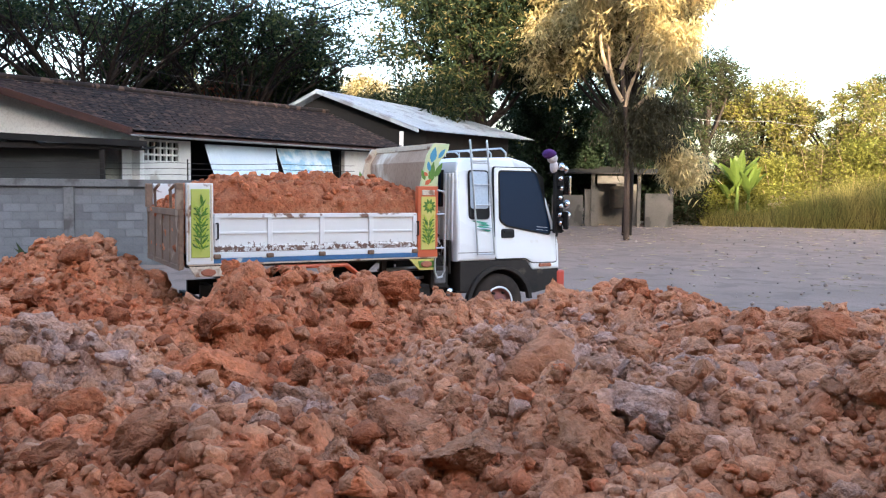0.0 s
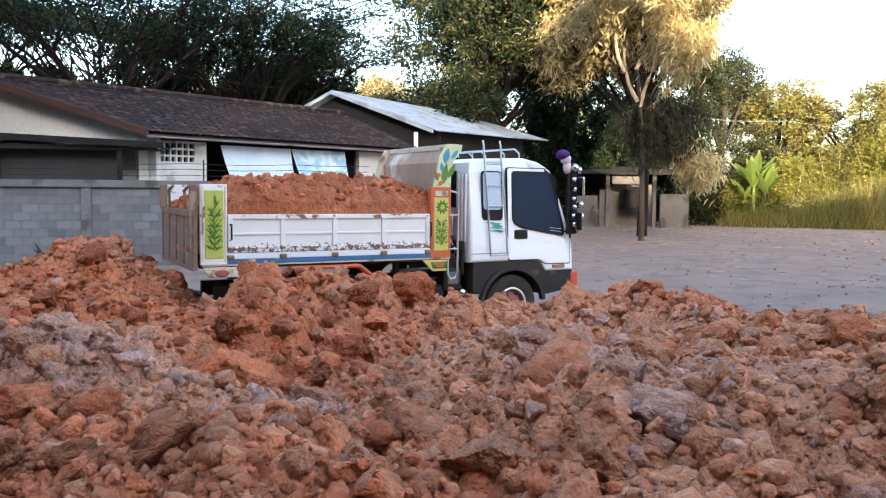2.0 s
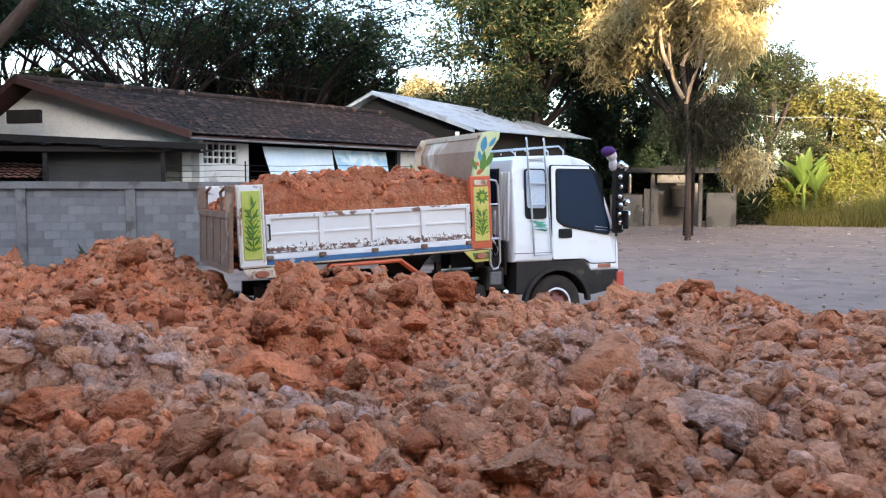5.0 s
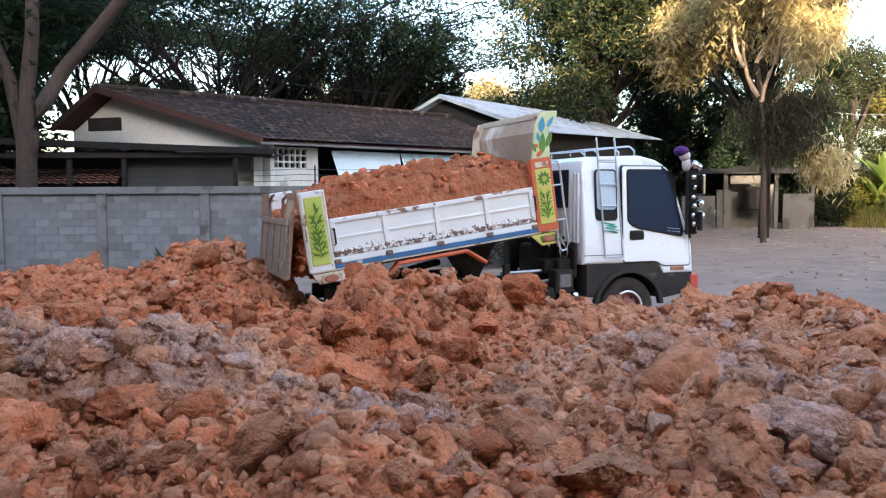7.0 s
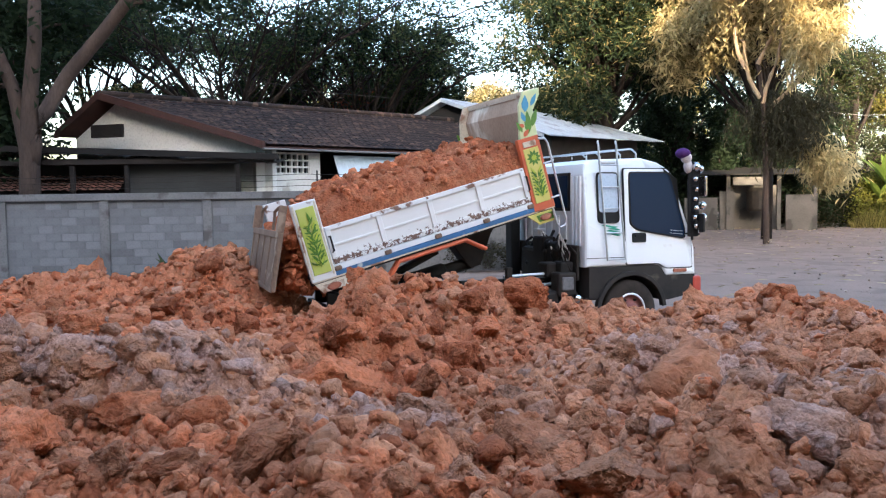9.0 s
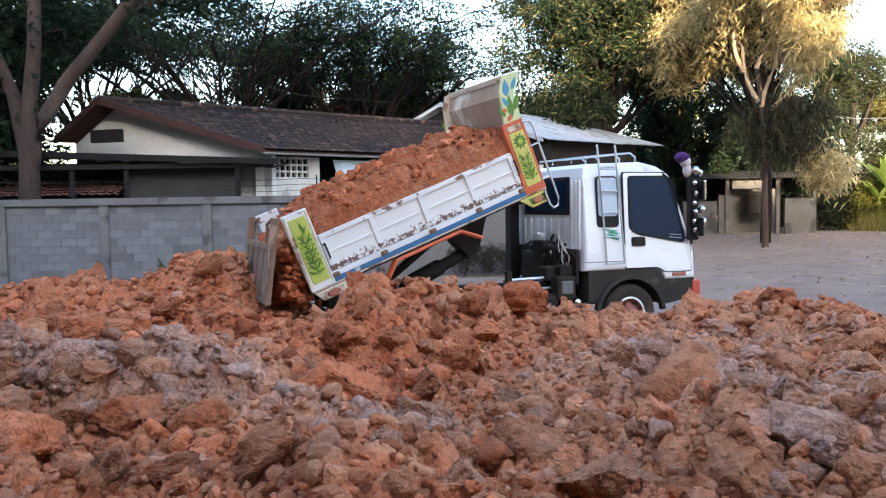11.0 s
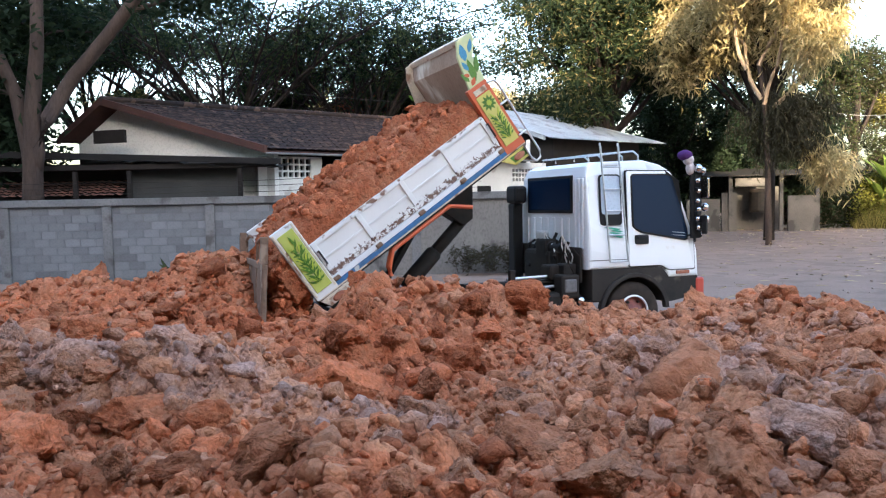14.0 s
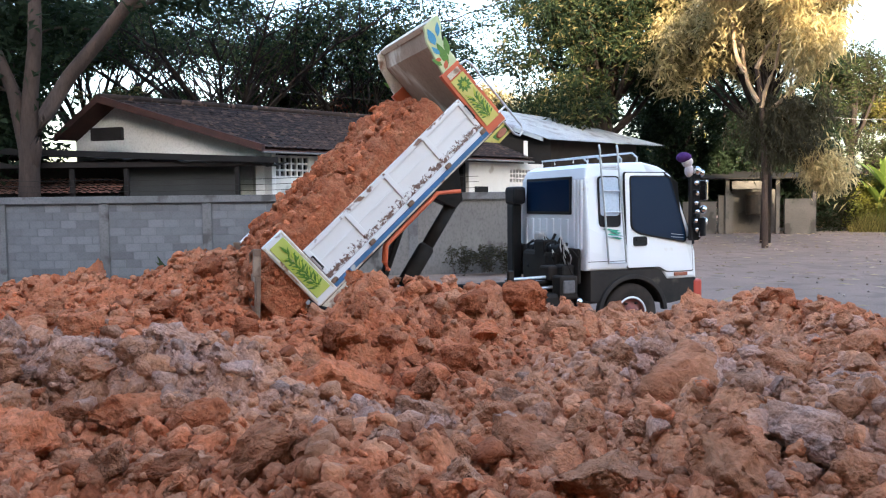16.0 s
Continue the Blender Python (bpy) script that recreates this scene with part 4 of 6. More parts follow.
def build_chassis():
    for y in (0.62, W - 0.70):
        part("frame_rail", boxes((-4.1, 0.6, y, y + 0.08, 0.60, 0.80), bevel=0.006), "chassis", truck)
    bm = bmesh.new()
    for x in (-0.95, -1.6, -2.3, -3.0, -3.9):
        box(bm, x - 0.04, x + 0.04, 0.7, W - 0.7, 0.62, 0.76)
    part_each("cross_member", bm, "chassis", truck)
    part("fuel_tank", boxes((-1.75, -1.05, 0.12, 0.55, 0.42, 0.74), bevel=0.05), "chassis", truck)
    part("battery_box", boxes((-0.98, -0.74, 0.15, 0.5, 0.44, 0.70), bevel=0.02), "chassis", truck)
    part("air_tank", lathe([(0, 0), (.11, .02), (.13, .06), (.13, .55), (.11, .6), (0, .62)], 20), "chassis", truck, smooth=True).matrix_basis = pose(-1.02, 0.34, 0.62, 0, 0, 90)
    eng = part("engine", boxes((-0.98, -0.74, 0.65, 1.45, 0.75, 1.28), bevel=0.06), "chassis", truck, "black engine and pipes behind the cab")
    bm = bmesh.new()
    for k in range(7):
        y = 0.35 + k * 0.17
        tube(bm, [(-0.80, y, 0.85), (-0.92 - 0.03 * (k % 3), y + 0.04, 1.05), (-0.86, y + 0.10, 1.25 + 0.05 * (k % 4)), (-0.76, y + 0.12, 1.4 + 0.06 * (k % 3))], 0.022 + 0.008 * (k % 2), 8)
    part_each("hose", bm, "black", truck)
    bm = bmesh.new()
    box(bm, -0.95, -0.80, 0.95, 1.12, 1.35, 1.55, bevel=0.03), box(bm, -0.9, -0.78, 0.60, 0.74, 0.95, 1.12, bevel=0.02), box(bm, -0.88, -0.78, 0.30, 0.40, 0.90, 1.02, bevel=0.02)
    part_each("filler", bm, "steelrail", truck)
    stack = part("air_intake", boxes((-0.96, -0.80, 1.80, 2.02, 0.75, 1.95), bevel=0.03), "black", truck, "tall black air intake behind the cab")
    part("intake_hood", boxes((-0.98, -0.77, 1.70, 2.06, 1.95, 2.22), bevel=0.05), "black", stack)
    part("mudflap", boxes((-0.70, -0.66, 0.02, 0.5, 0.22, 0.62)), "black", truck)
    # cylinder lying on the chassis and lamp
    part("pipe", tube(bmesh.new(), [(-2.35, 0.45, 0.86), (-1.0, 0.45, 0.86)], 0.035, 10), "chassis", truck)
    part("side_lamp", lathe([(0, -.03), (.05, -.025), (.06, 0), (.06, .04), (0, .05)], 16), "chrome", truck, smooth=True).matrix_basis = pose(-0.80, 0.06, 0.62)
    bm = bmesh.new()
    for k, (y, z) in enumerate(((0.40, 0.93), (0.52, 0.86), (0.30, 0.80))):
        tube(bm, [(-1.75 + .2 * k, y, z), (-1.02, y, z + .02)], 0.022, 8)
    part_each("hydraulic_rod", bm, "steelrail", truck, "bright hydraulic rod")
    bm = bmesh.new()
    rw = random.Random(61)
    for k in range(8):
        y, z = 0.25 + 0.11 * k, rw.uniform(1.25, 1.62)
        tube(bm, [(-0.83, y, 1.05), (-0.93, y + rw.uniform(-.12, .12), z - .15), (-0.92 - rw.random() * .05, y + rw.uniform(-.15, .15), z), (-0.84, y + rw.uniform(-.1, .1), z - .22), (-0.80, y + .1, z - .4)], 0.009, 6)
    part_each("wire_loom", bm, "plaster", truck, "pale dusty wires")
    bm = bmesh.new()
    for x, y, z, a, b, c in ((-.90, .30, 1.02, .10, .12, .10), (-.86, .62, 1.16, .09, .16, .12), (-.95, .20, .82, .14, .12, .16), (-1.02, .45, 1.0, .12, .14, .1), (-.88, .9, 1.3, .1, .16, .14)):
        box(bm, x - a, x + a, y - b, y + b, z - c, z + c, bevel=.03)
    part_each("gearbox_block", bm, "chassis", truck, "oily black casting")
    part("battery_cover", boxes((-1.04, -.86, .06, .3, .74, .92), bevel=.02), "wall", truck, "grey battery cover")
    part("control_post", boxes((-1.74, -1.66, .3, .38, .72, 1.06), bevel=.01), "chassis", truck)
    axle = part("rear_axle", tube(bmesh.new(), [(-3.35, 0.1, 0.42), (-3.35, W - 0.1, 0.42)], 0.10, 12), "chassis", truck)
    bm = bmesh.new()
    box(bm, -3.85, -2.9, 0.66, 0.74, 0.44, 0.5), box(bm, -3.85, -2.9, W - .74, W - .66, 0.44, 0.5)
    part_each("leaf_spring", bm, "chassis", truck)
    part("rear_bar", boxes((-4.12, -4.04, 0.25, W - 0.25, 0.50, 0.62), bevel=0.01), "chassis", truck)
    part("plate", boxes((-4.15, -4.125, 0.22, 0.52, 0.44, 0.58), bevel=0.004), "plaster", truck)


build_chassis()

# ---- tipping bed: its own space has the hinge at the origin ----
HX, HZ = -3.936, 0.964          # hinge in the truck's space
BED_OFF = pose(-0.168, 0, 0.142)  # the bed sits above its hinge
BX0, BX1 = -0.296, 3.064        # rear and front end of the bed in its space
bed = part("tipper_bed", boxes((BX0, BX1, 0.02, W - 0.02, 0.06, 0.14), (BX0, BX1, 0.02, 0.12, -0.02, 0.06), (BX0, BX1, W - .12, W - .02, -0.02, 0.06), (0.1, 3.0, .6, .7, -.08, .06), (0.1, 3.0, W - .7, W - .6, -.08, .06)),
           "chassis", truck, "tipping bed with white drop sides and painted corner posts")
bed.matrix_basis = pose(HX, 0, HZ) @ BED_OFF
PB, PT = 0.16, 0.62           # side panel bottom and top
POST_T = 0.98


def leaf_shape(bm, x, z, ln, wd, ang, y):
    """A flat raised leaf with a point, on the side board."""
    pts = []
    for t in (0, 0.25, 0.5, 0.75, 1.0):
        pts.append((ln * t, wd * math.sin(math.pi * t ** 0.8)))
    loop = pts + [(a, -b) for a, b in pts[-2:0:-1]]
    c, s = math.cos(radians(ang)), math.sin(radians(ang))
    vs = [bm.verts.new((x + a * c - b * s, y, z + a * s + b * c)) for a, b in loop]
    f = bm.faces.new(vs)
    r = bmesh.ops.extrude_face_region(bm, geom=[f])
    bmesh.ops.translate(bm, vec=(0, -0.005, 0), verts=[v for v in r["geom"] if isinstance(v, bmesh.types.BMVert)])


def scroll(bm, x0, x1, z0, z1, y, seed, rows=8, s=0.45):
    r = random.Random(seed)
    cx, h = (x0 + x1) / 2, z1 - z0
    leaf_shape(bm, cx, z0, h * 0.55, 0.018 * s, 90, y)
    for i in range(rows):
        z = z0 + h * (0.04 + 0.72 * i / rows)
        ln = (x1 - x0) * 0.62 * (1 - 0.25 * i / rows)
        for sgn in (-1, 1):
            leaf_shape(bm, cx + sgn * 0.01, z, ln, 0.036 * s, 90 - sgn * (28 + 10 * (i % 2)), y)
            leaf_shape(bm, cx + sgn * 0.04, z + 0.02, ln * 0.6, 0.024 * s, 90 - sgn * 62, y - 0.001)


def build_bed(y0=0.0, side=1):
    """The side boards; the right one carries the painted ornaments."""
    for mirror in (False, True):
        def P(name, bm, material, label=""):
            if mirror:
                bmesh.ops.scale(bm, vec=(1, -1, 1), verts=bm.verts)
                bmesh.ops.translate(bm, vec=(0, W, 0), verts=bm.verts)
                bmesh.ops.reverse_faces(bm, faces=bm.faces)
            return (part_each if name in ("latch", "wing_leaf", "rear_scroll", "front_scroll", "scroll_highlight") else part)(name, bm, material, bed, label)

        rx1, fx0 = BX0 + 0.312, BX1 - 0.31
        P("rear_post", boxes((BX0, rx1, -0.015, 0.07, 0.02, POST_T), bevel=0.008), "chipped", "white rear corner post with painted green scrolls")
        P("rear_post_panel", boxes((BX0 + 0.05, rx1 - 0.045, -0.028, 0.0, 0.10, POST_T - 0.07), bevel=0.006), "limepanel")
        for x in (BX0 + 0.012, rx1 - 0.034):
            P("post_edge", boxes((x, x + 0.022, -0.024, 0.0, 0.06, POST_T - 0.02), bevel=0.004), "cream", "chipped cream edge strip")
        P("front_post", boxes((fx0, BX1, -0.015, 0.07, 0.02, POST_T), bevel=0.008), "orange", "orange front corner post with painted green scrolls")
        P("front_post_panel", boxes((fx0 + 0.045, BX1 - 0.045, -0.028, 0.0, 0.12, POST_T - 0.14), bevel=0.006), "yellow")
        P("front_post_cap", boxes((fx0 + 0.06, BX1 - 0.06, -0.028, 0.0, POST_T - 0.12, POST_T - 0.05), bevel=0.006), "cream")
        bm = bmesh.new()
        scroll(bm, BX0 + 0.07, rx1 - 0.06, 0.17, POST_T - 0.10, -0.0285, 2)
        rl = random.Random(23)
        for i in range(22):
            leaf_shape(bm, BX0 + rl.uniform(.10, .20), rl.uniform(.16, .74), rl.uniform(.08, .15), rl.uniform(.006, .012), rl.uniform(40, 140), -0.031 - .0004 * i)
        P("rear_scroll", bm, "green", "painted green leaf scrolls")
        bm = bmesh.new()
        scroll(bm, fx0 + 0.055, BX1 - 0.055, 0.18, POST_T - 0.34, -0.0285, 3)
        for i in range(10):
            leaf_shape(bm, (fx0 + BX1) / 2 + 0.01, POST_T - 0.27, 0.105, 0.022, i * 36, -0.029)
        P("front_scroll", bm, "green", "painted green flower scrolls")
        bm = bmesh.new()
        for i in range(8):
            leaf_shape(bm, (fx0 + BX1) / 2 + 0.01, POST_T - 0.27, 0.045, 0.012, i * 45, -0.036)
        for i in range(4):
            for sgn in (-1, 1):
                leaf_shape(bm, (fx0 + BX1) / 2 + sgn * 0.02, 0.20 + 0.1 * i, 0.12, 0.012, 90 - sgn * 30, -0.036)
                leaf_shape(bm, (BX0 + rx1) / 2 + sgn * 0.015, 0.22 + 0.14 * i, 0.12, 0.012, 90 - sgn * 33, -0.036)
        P("scroll_highlight", bm, "lime", "lime green highlights of the scrolls")
        # drop side: plate, frame and uprights
        px0, px1 = rx1 + 0.01, fx0 - 0.01
        P("drop_side", boxes((px0, px1, 0.012, 0.045, PB, PT - 0.02)), "dropside", "chipped white drop side with rust along its foot")
        P("top_rail", boxes((px0, px1, -0.012, 0.06, PT - 0.055, PT), bevel=0.008), "chipped")
        P("foot_rail", boxes((px0, px1, -0.006, 0.05, PB, PB + 0.07), bevel=0.006), "dropside")
        step = (px1 - px0) / 4
        for k in range(5):
            x = px0 + k * step + (0.03 if k == 0 else -0.03 if k == 4 else 0)
            P("upright", boxes((x - 0.032, x + 0.032, -0.014, 0.03, PB + 0.05, PT - 0.03), bevel=0.008), "dropside")
            P("hinge", boxes((x - 0.045, x + 0.045, -0.035, 0.02, PB - 0.08, PB - 0.025), bevel=0.015), "tailwood")
        P("swage", boxes((px0, px1, -0.001, 0.03, (PB + PT) / 2 - 0.02, (PB + PT) / 2 + 0.01), bevel=0.006), "dropside")
        bm = bmesh.new()
        for x in (px0 + 0.015, px1 - 0.02):
            tube(bm, [(x, -0.03, PT - 0.12), (x + .02, -0.045, PT - 0.11), (x + .02, -0.045, PT - 0.30), (x, -0.03, PT - 0.31)], 0.012, 6)
        P("latch", bm, "chassis")
        P("floor_rail", boxes((BX0, BX1, -0.005, 0.05, 0.085, PB - 0.005), bevel=0.006), "white")
        P("blue_stripe", boxes((BX0 + 0.02, BX1, -0.012, 0.04, 0.025, 0.083), bevel=0.005), "blue", "scuffed blue stripe along the bed's sill")
        P("red_stripe", boxes((BX0 + 0.02, BX1, -0.004, 0.04, 0.003, 0.024), bevel=0.004), "cream")
        # painted brackets with a lamp
        for x0, x1, xm, mm in ((BX1 - 0.42, BX1 - 0.03, BX1 - 0.27, 1), (BX0 + 0.03, BX0 + 0.62, BX0 + 0.14, 0)):
            out = [(x0, -0.008), (x1, -0.008), (x1, -0.16), (xm, -0.16)] if mm else [(x0, -0.008), (x1, -0.008), (x1 - 0.16, -0.13), (x0 + 0.07, -0.13)]
            P("lamp_bracket", prism(out, 0.0, 0.03, 0.004), "yellow" if mm else "cream", "painted lamp bracket under the bed")
            xc = (BX1 - 0.17) if mm else BX0 + 0.25
            P("bracket_trim", prism([(x - (0.0), z) for x, z in [(xc - 0.13, -0.035), (xc + 0.13, -0.035), (xc + 0.13, -0.125), (xc - 0.10, -0.125)]], -0.008, 0.0, 0.002), "green" if mm else "mudpanel")
            bm = lathe([(0, -.02), (.035, -.018), (.045, 0), (.045, .02), (0, .02)], 16)
            bmesh.ops.transform(bm, matrix=pose(xc, -0.012, -0.08) @ Matrix.Diagonal((2.0, 1, 1, 1)), verts=bm.verts)
            P("side_marker", bm, "lamp", "oval amber side marker")
        # flared head wings
        wing = [(BX1 - 0.26, POST_T), (BX1 + 0.0, POST_T), (BX1 + 0.02, 1.30), (BX1 + 0.16, 1.47), (BX1 + 0.18, 1.56), (BX1 - 0.06, 1.56), (BX1 - 0.16, 1.40)]
        P("head_wing", prism(wing, 0.0, 0.05, 0.006), "cream" if mirror else "palelime", "painted head-board wing in yellow, green and blue")
        bm = bmesh.new()
        for x, z, ln, wd, an in ((BX1 - 0.12, 1.02, .30, .05, 80), (BX1 - 0.05, 1.10, .24, .04, 60), (BX1 - 0.20, 1.06, .16, .03, 110)):
            leaf_shape(bm, x, z, ln, wd, an, -0.001)
        P("wing_leaf", bm, "green", "green painted leaf")
        bm = bmesh.new()
        for x, z, ln, wd, an in ((BX1 - 0.10, 1.30, .22, .05, 75), (BX1 + 0.0, 1.36, .18, .03, 50), (BX1 - .13, 1.18, .14, .03, 100)):
            leaf_shape(bm, x, z, ln, wd, an, -0.002)
        P("wing_leaf", bm, "cyan", "blue painted leaf")
        bm = bmesh.new()
        for x, z, ln, wd, an in ((BX1 - 0.2, 1.0, .12, .03, 40), (BX1 - 0.16, 1.12, .08, .025, 140)):
            leaf_shape(bm, x, z, ln, wd, an, -0.003)
        P("wing_leaf", bm, "orange", "orange painted leaf")
    # bed lining, head board, ladder rail
    part("head_board", prism([(BX1 - 0.09, 0.14), (BX1 - 0.03, 0.14), (BX1 - 0.03, 1.30), (BX1 + 0.10, 1.52), (BX1 + 0.04, 1.54), (BX1 - 0.09, 1.32)], 0.05, W - 0.05), "mudpanel", bed, "mud-stained cream head board")
    part("head_trim", prism([(BX1 + 0.0, 1.50), (BX1 + 0.12, 1.50), (BX1 + 0.14, 1.57), (BX1 + 0.0, 1.57)], 0.04, W - 0.04), "cream", bed)
    for yy in (0.05, W - 0.052):
        part("wing_lining", prism([(BX1 - 0.28, POST_T - 0.3), (BX1 - 0.05, POST_T - 0.3), (BX1 - 0.05, 1.52), (BX1 - 0.14, 1.40)], yy, yy + 0.002), "cream", bed)
    bm = bmesh.new()
    tube(bm, [(BX1 - 0.02, -0.03, 0.93), (BX1 + 0.07, -0.03, 0.91), (BX1 + 0.10, -0.03, 0.84), (BX1 + 0.10, -0.03, -0.18), (BX1 + 0.06, -0.03, -0.26), (BX1 - 0.01, -0.03, -0.27), (BX1 - 0.05, -0.03, -0.20), (BX1 - 0.05, -0.03, 0.0)], 0.015, 8)
    for z in (0.60, 0.14):
        tube(bm, [(BX1 - 0.03, -0.03, z), (BX1 + 0.10, -0.03, z)], 0.013, 6)
    part("grab_rail", bm, "steelrail", bed, "bent white tubular grab rail")
    bm = bmesh.new()
    for y in (0.02, 0.12):
        tube(bm, [(0.62, y, -0.30), (0.66, y, -0.20), (0.82, y, -0.05), (1.74, y, -0.05), (1.98, y, -0.24)], 0.026, 8)
    part("guard_frame", bm, "orange", bed, "orange painted tubular guard under the bed")
    part("hoist_bracket", prism([(1.75, 0.05), (2.75, 0.05), (2.45, -0.20), (2.18, -0.58), (2.02, -0.58)], 0.86, 1.14, 0.01), "chassis", bed, "black hoist bracket under the bed")
    # tailgate, hung from its top
    tg = part("tailgate", boxes((-0.05, 0.0, 0.02, W - 0.02, -1.0, -0.30), bevel=0.01), "tailwood", bed, "muddy brown steel tailgate hung from its top")
    return tg


tailgate = build_bed()
TGX, TGZ = BX0 - 0.02, POST_T - 0.02
tailgate.matrix_basis = pose(TGX, 0, TGZ)
bm = bmesh.new()
for y in (0.04, 0.54, 1.02, 1.50, 1.96):
    box(bm, -0.064, -0.04, y, y + 0.06, -0.98, -0.32, bevel=0.008)
box(bm, -0.068, -0.04, 0.02, W - 0.02, -0.37, -0.29, bevel=0.008), box(bm, -0.062, -0.04, 0.02, W - 0.02, -1.01, -0.95, bevel=0.008)
part_each("rib", bm, "tailwood", tailgate)
bm = bmesh.new()
for y in (0.02, W - 0.10):
    box(bm, -0.09, 0.0, y, y + 0.08, -0.30, 0.02, bevel=0.012)
for y in (0.5, W - 0.56):
    tube(bm, [(-0.05, y, -0.28), (-0.06, y, -0.06), (-0.06, y - 0.3, 0.0)], 0.02, 8)
part_each("upper_frame", bm, "tailwood", tailgate, "muddy upper frame of the tailgate")


# ---- hoist under the bed ----
LOW = Vector((-3.0, 1.0, 0.84))      # lower pin, in the truck's space
TOPB = Vector((2.09, 1.0, -0.53))     # upper pin, in the bed's space
barrel = part("hoist_barrel", lathe([(0, 0), (.10, .0), (.115, .03), (.115, .62), (.09, .66), (0, .66)], 20), "chassis", truck, "black hydraulic hoist cylinder", smooth=True)
rod = part("hoist_rod", lathe([(0, 0), (.085, .0), (.085, -.85), (0, -.85)], 16), "chassis", truck, "oily black hoist rod", smooth=True)
arm = part("hoist_arm", boxes((-0.09, 0.09, 0.0, 0.95, -0.04, 0.04), bevel=0.02), "chassis", truck, "black steel hoist arm")

# ---- broken soil ----
def ico(sub):
    bm = bmesh.new()
    bmesh.ops.create_icosphere(bm, subdivisions=sub, radius=1)
    v = np.array([p.co[:] for p in bm.verts])
    f = np.array([[q.index for q in t.verts] for t in bm.faces])
    bm.free()
    return v, f


def clod_shape(sub, seed, cuts=9, rough=0.05, lo=0.34, hi=0.72, jitter=0.02):
    """A broken lump: a ball cut by random planes, then roughened."""
    r = np.random.default_rng(seed)
    v, f = ico(sub)
    v = v * r.uniform(0.8, 1.2, 3)
    for _ in range(cuts):
        n = r.normal(size=3)
        n /= np.linalg.norm(n)
        o = v @ n - r.uniform(lo, hi)
        v = v - np.outer(np.clip(o, 0, None), n)
    u = v / np.linalg.norm(v, axis=1)[:, None]
    push = np.zeros(len(v))
    for fr, am in ((2.0, rough * 1.5), (4.5, rough * 1.2), (10.0, rough * 0.8)):
        o = r.uniform(0, 50, 3)
        push += am * np.array([noise.noise(Vector(p * fr + o)) for p in u])
    v = v * (1 + push)[:, None] + r.normal(0, jitter, v.shape)
    return v * 1.18, f


PROTO = {3: [clod_shape(4, 100 + i, 13, 0.12, 0.46, 0.84, 0.024) for i in range(14)], 2: [clod_shape(2, 200 + i, 10, 0.12, 0.34, 0.72, 0.055) for i in range(12)], 1: [clod_shape(1, 300 + i, 5, 0.08, 0.4, 0.8, 0.12) for i in range(10)]}


def rand_rot(r, n):
    q = r.normal(size=(n, 4))
    q /= np.linalg.norm(q, axis=1)[:, None]
    w, x, y, z = q.T
    return np.stack([1 - 2 * (y * y + z * z), 2 * (x * y - z * w), 2 * (x * z + y * w), 2 * (x * y + z * w), 1 - 2 * (x * x + z * z), 2 * (y * z - x * w),
                     2 * (x * z - y * w), 2 * (y * z + x * w), 1 - 2 * (x * x + y * y)], -1).reshape(n, 3, 3)


def joined_clods(name, places, radii, sub, seed, tones, parent=None, label="", material="soil"):
    r = np.random.default_rng(seed)
    R = rand_rot(r, len(places))
    V, F, T = [], [], []
    off = 0
    pick = r.integers(0, len(PROTO[sub]), len(places))
    for p, s, q, k, t in zip(places, radii, R, pick, tones):
        v, f = PROTO[sub][k]
        w = (v @ q.T) * s * np.array([1, 1, 0.85]) + p
        V.append(w), F.append(f + off), T.append(np.full(len(w), t))
        off += len(w)
    return mesh_np(name, np.concatenate(V), np.concatenate(F), material, parent, label, smooth=False, tone=np.concatenate(T))


# mounds: x, y, height, radius across, radius along, turn
MOUNDS = [(-1.75, 7.35, 0.80, 1.4, 0.95, 10), (0.1, 8.3, 0.34, 1.5, 0.9, 25), (-0.75, 7.9, 0.26, 0.8, 0.7, 0), (2.1, 9.0, 0.60, 1.6, 0.95, 10), (3.5, 6.6, 0.30, 1.0, 0.8, 0), (5.2, 7.0, 0.20, 1.3, 1.0, 0),
          (-4.6, 10.2, 1.12, 1.35, 1.2, -10), (-6.6, 10.3, 0.86, 1.6, 1.3, 0), (-9.4, 10.6, 0.60, 2.2, 1.6, 0), (-4.6, 11.0, 0.42, 0.85, 0.8, 0), (-3.6, 8.6, 0.42, 0.9, 0.8, 0), (-5.2, 7.7, 0.40, 1.6, 1.0, 0), (-3.3, 7.2, 0.22, 1.0, 0.8, 0),
          (-2.2, 5.0, 0.38, 1.1, 0.7, 0), (-3.6, 5.0, 0.40, 1.2, 0.8, 0), (-1.55, 6.15, 0.42, 0.55, 0.5, 0), (0.85, 6.2, 0.34, 0.9, 0.8, 0), (0.5, 4.2, 0.26, 1.0, 0.7, 0),
          (1.3, 4.1, 0.26, 0.7, 0.6, 0), (2.2, 3.7, 0.36, 0.7, 0.6, 0), (4.0, 5.2, 0.36, 1.0, 0.8, 0), (-6.0, 6.6, 0.42, 1.7, 1.2, 0), (-0.9, 3.5, 0.22, 1.0, 0.7, 0)]


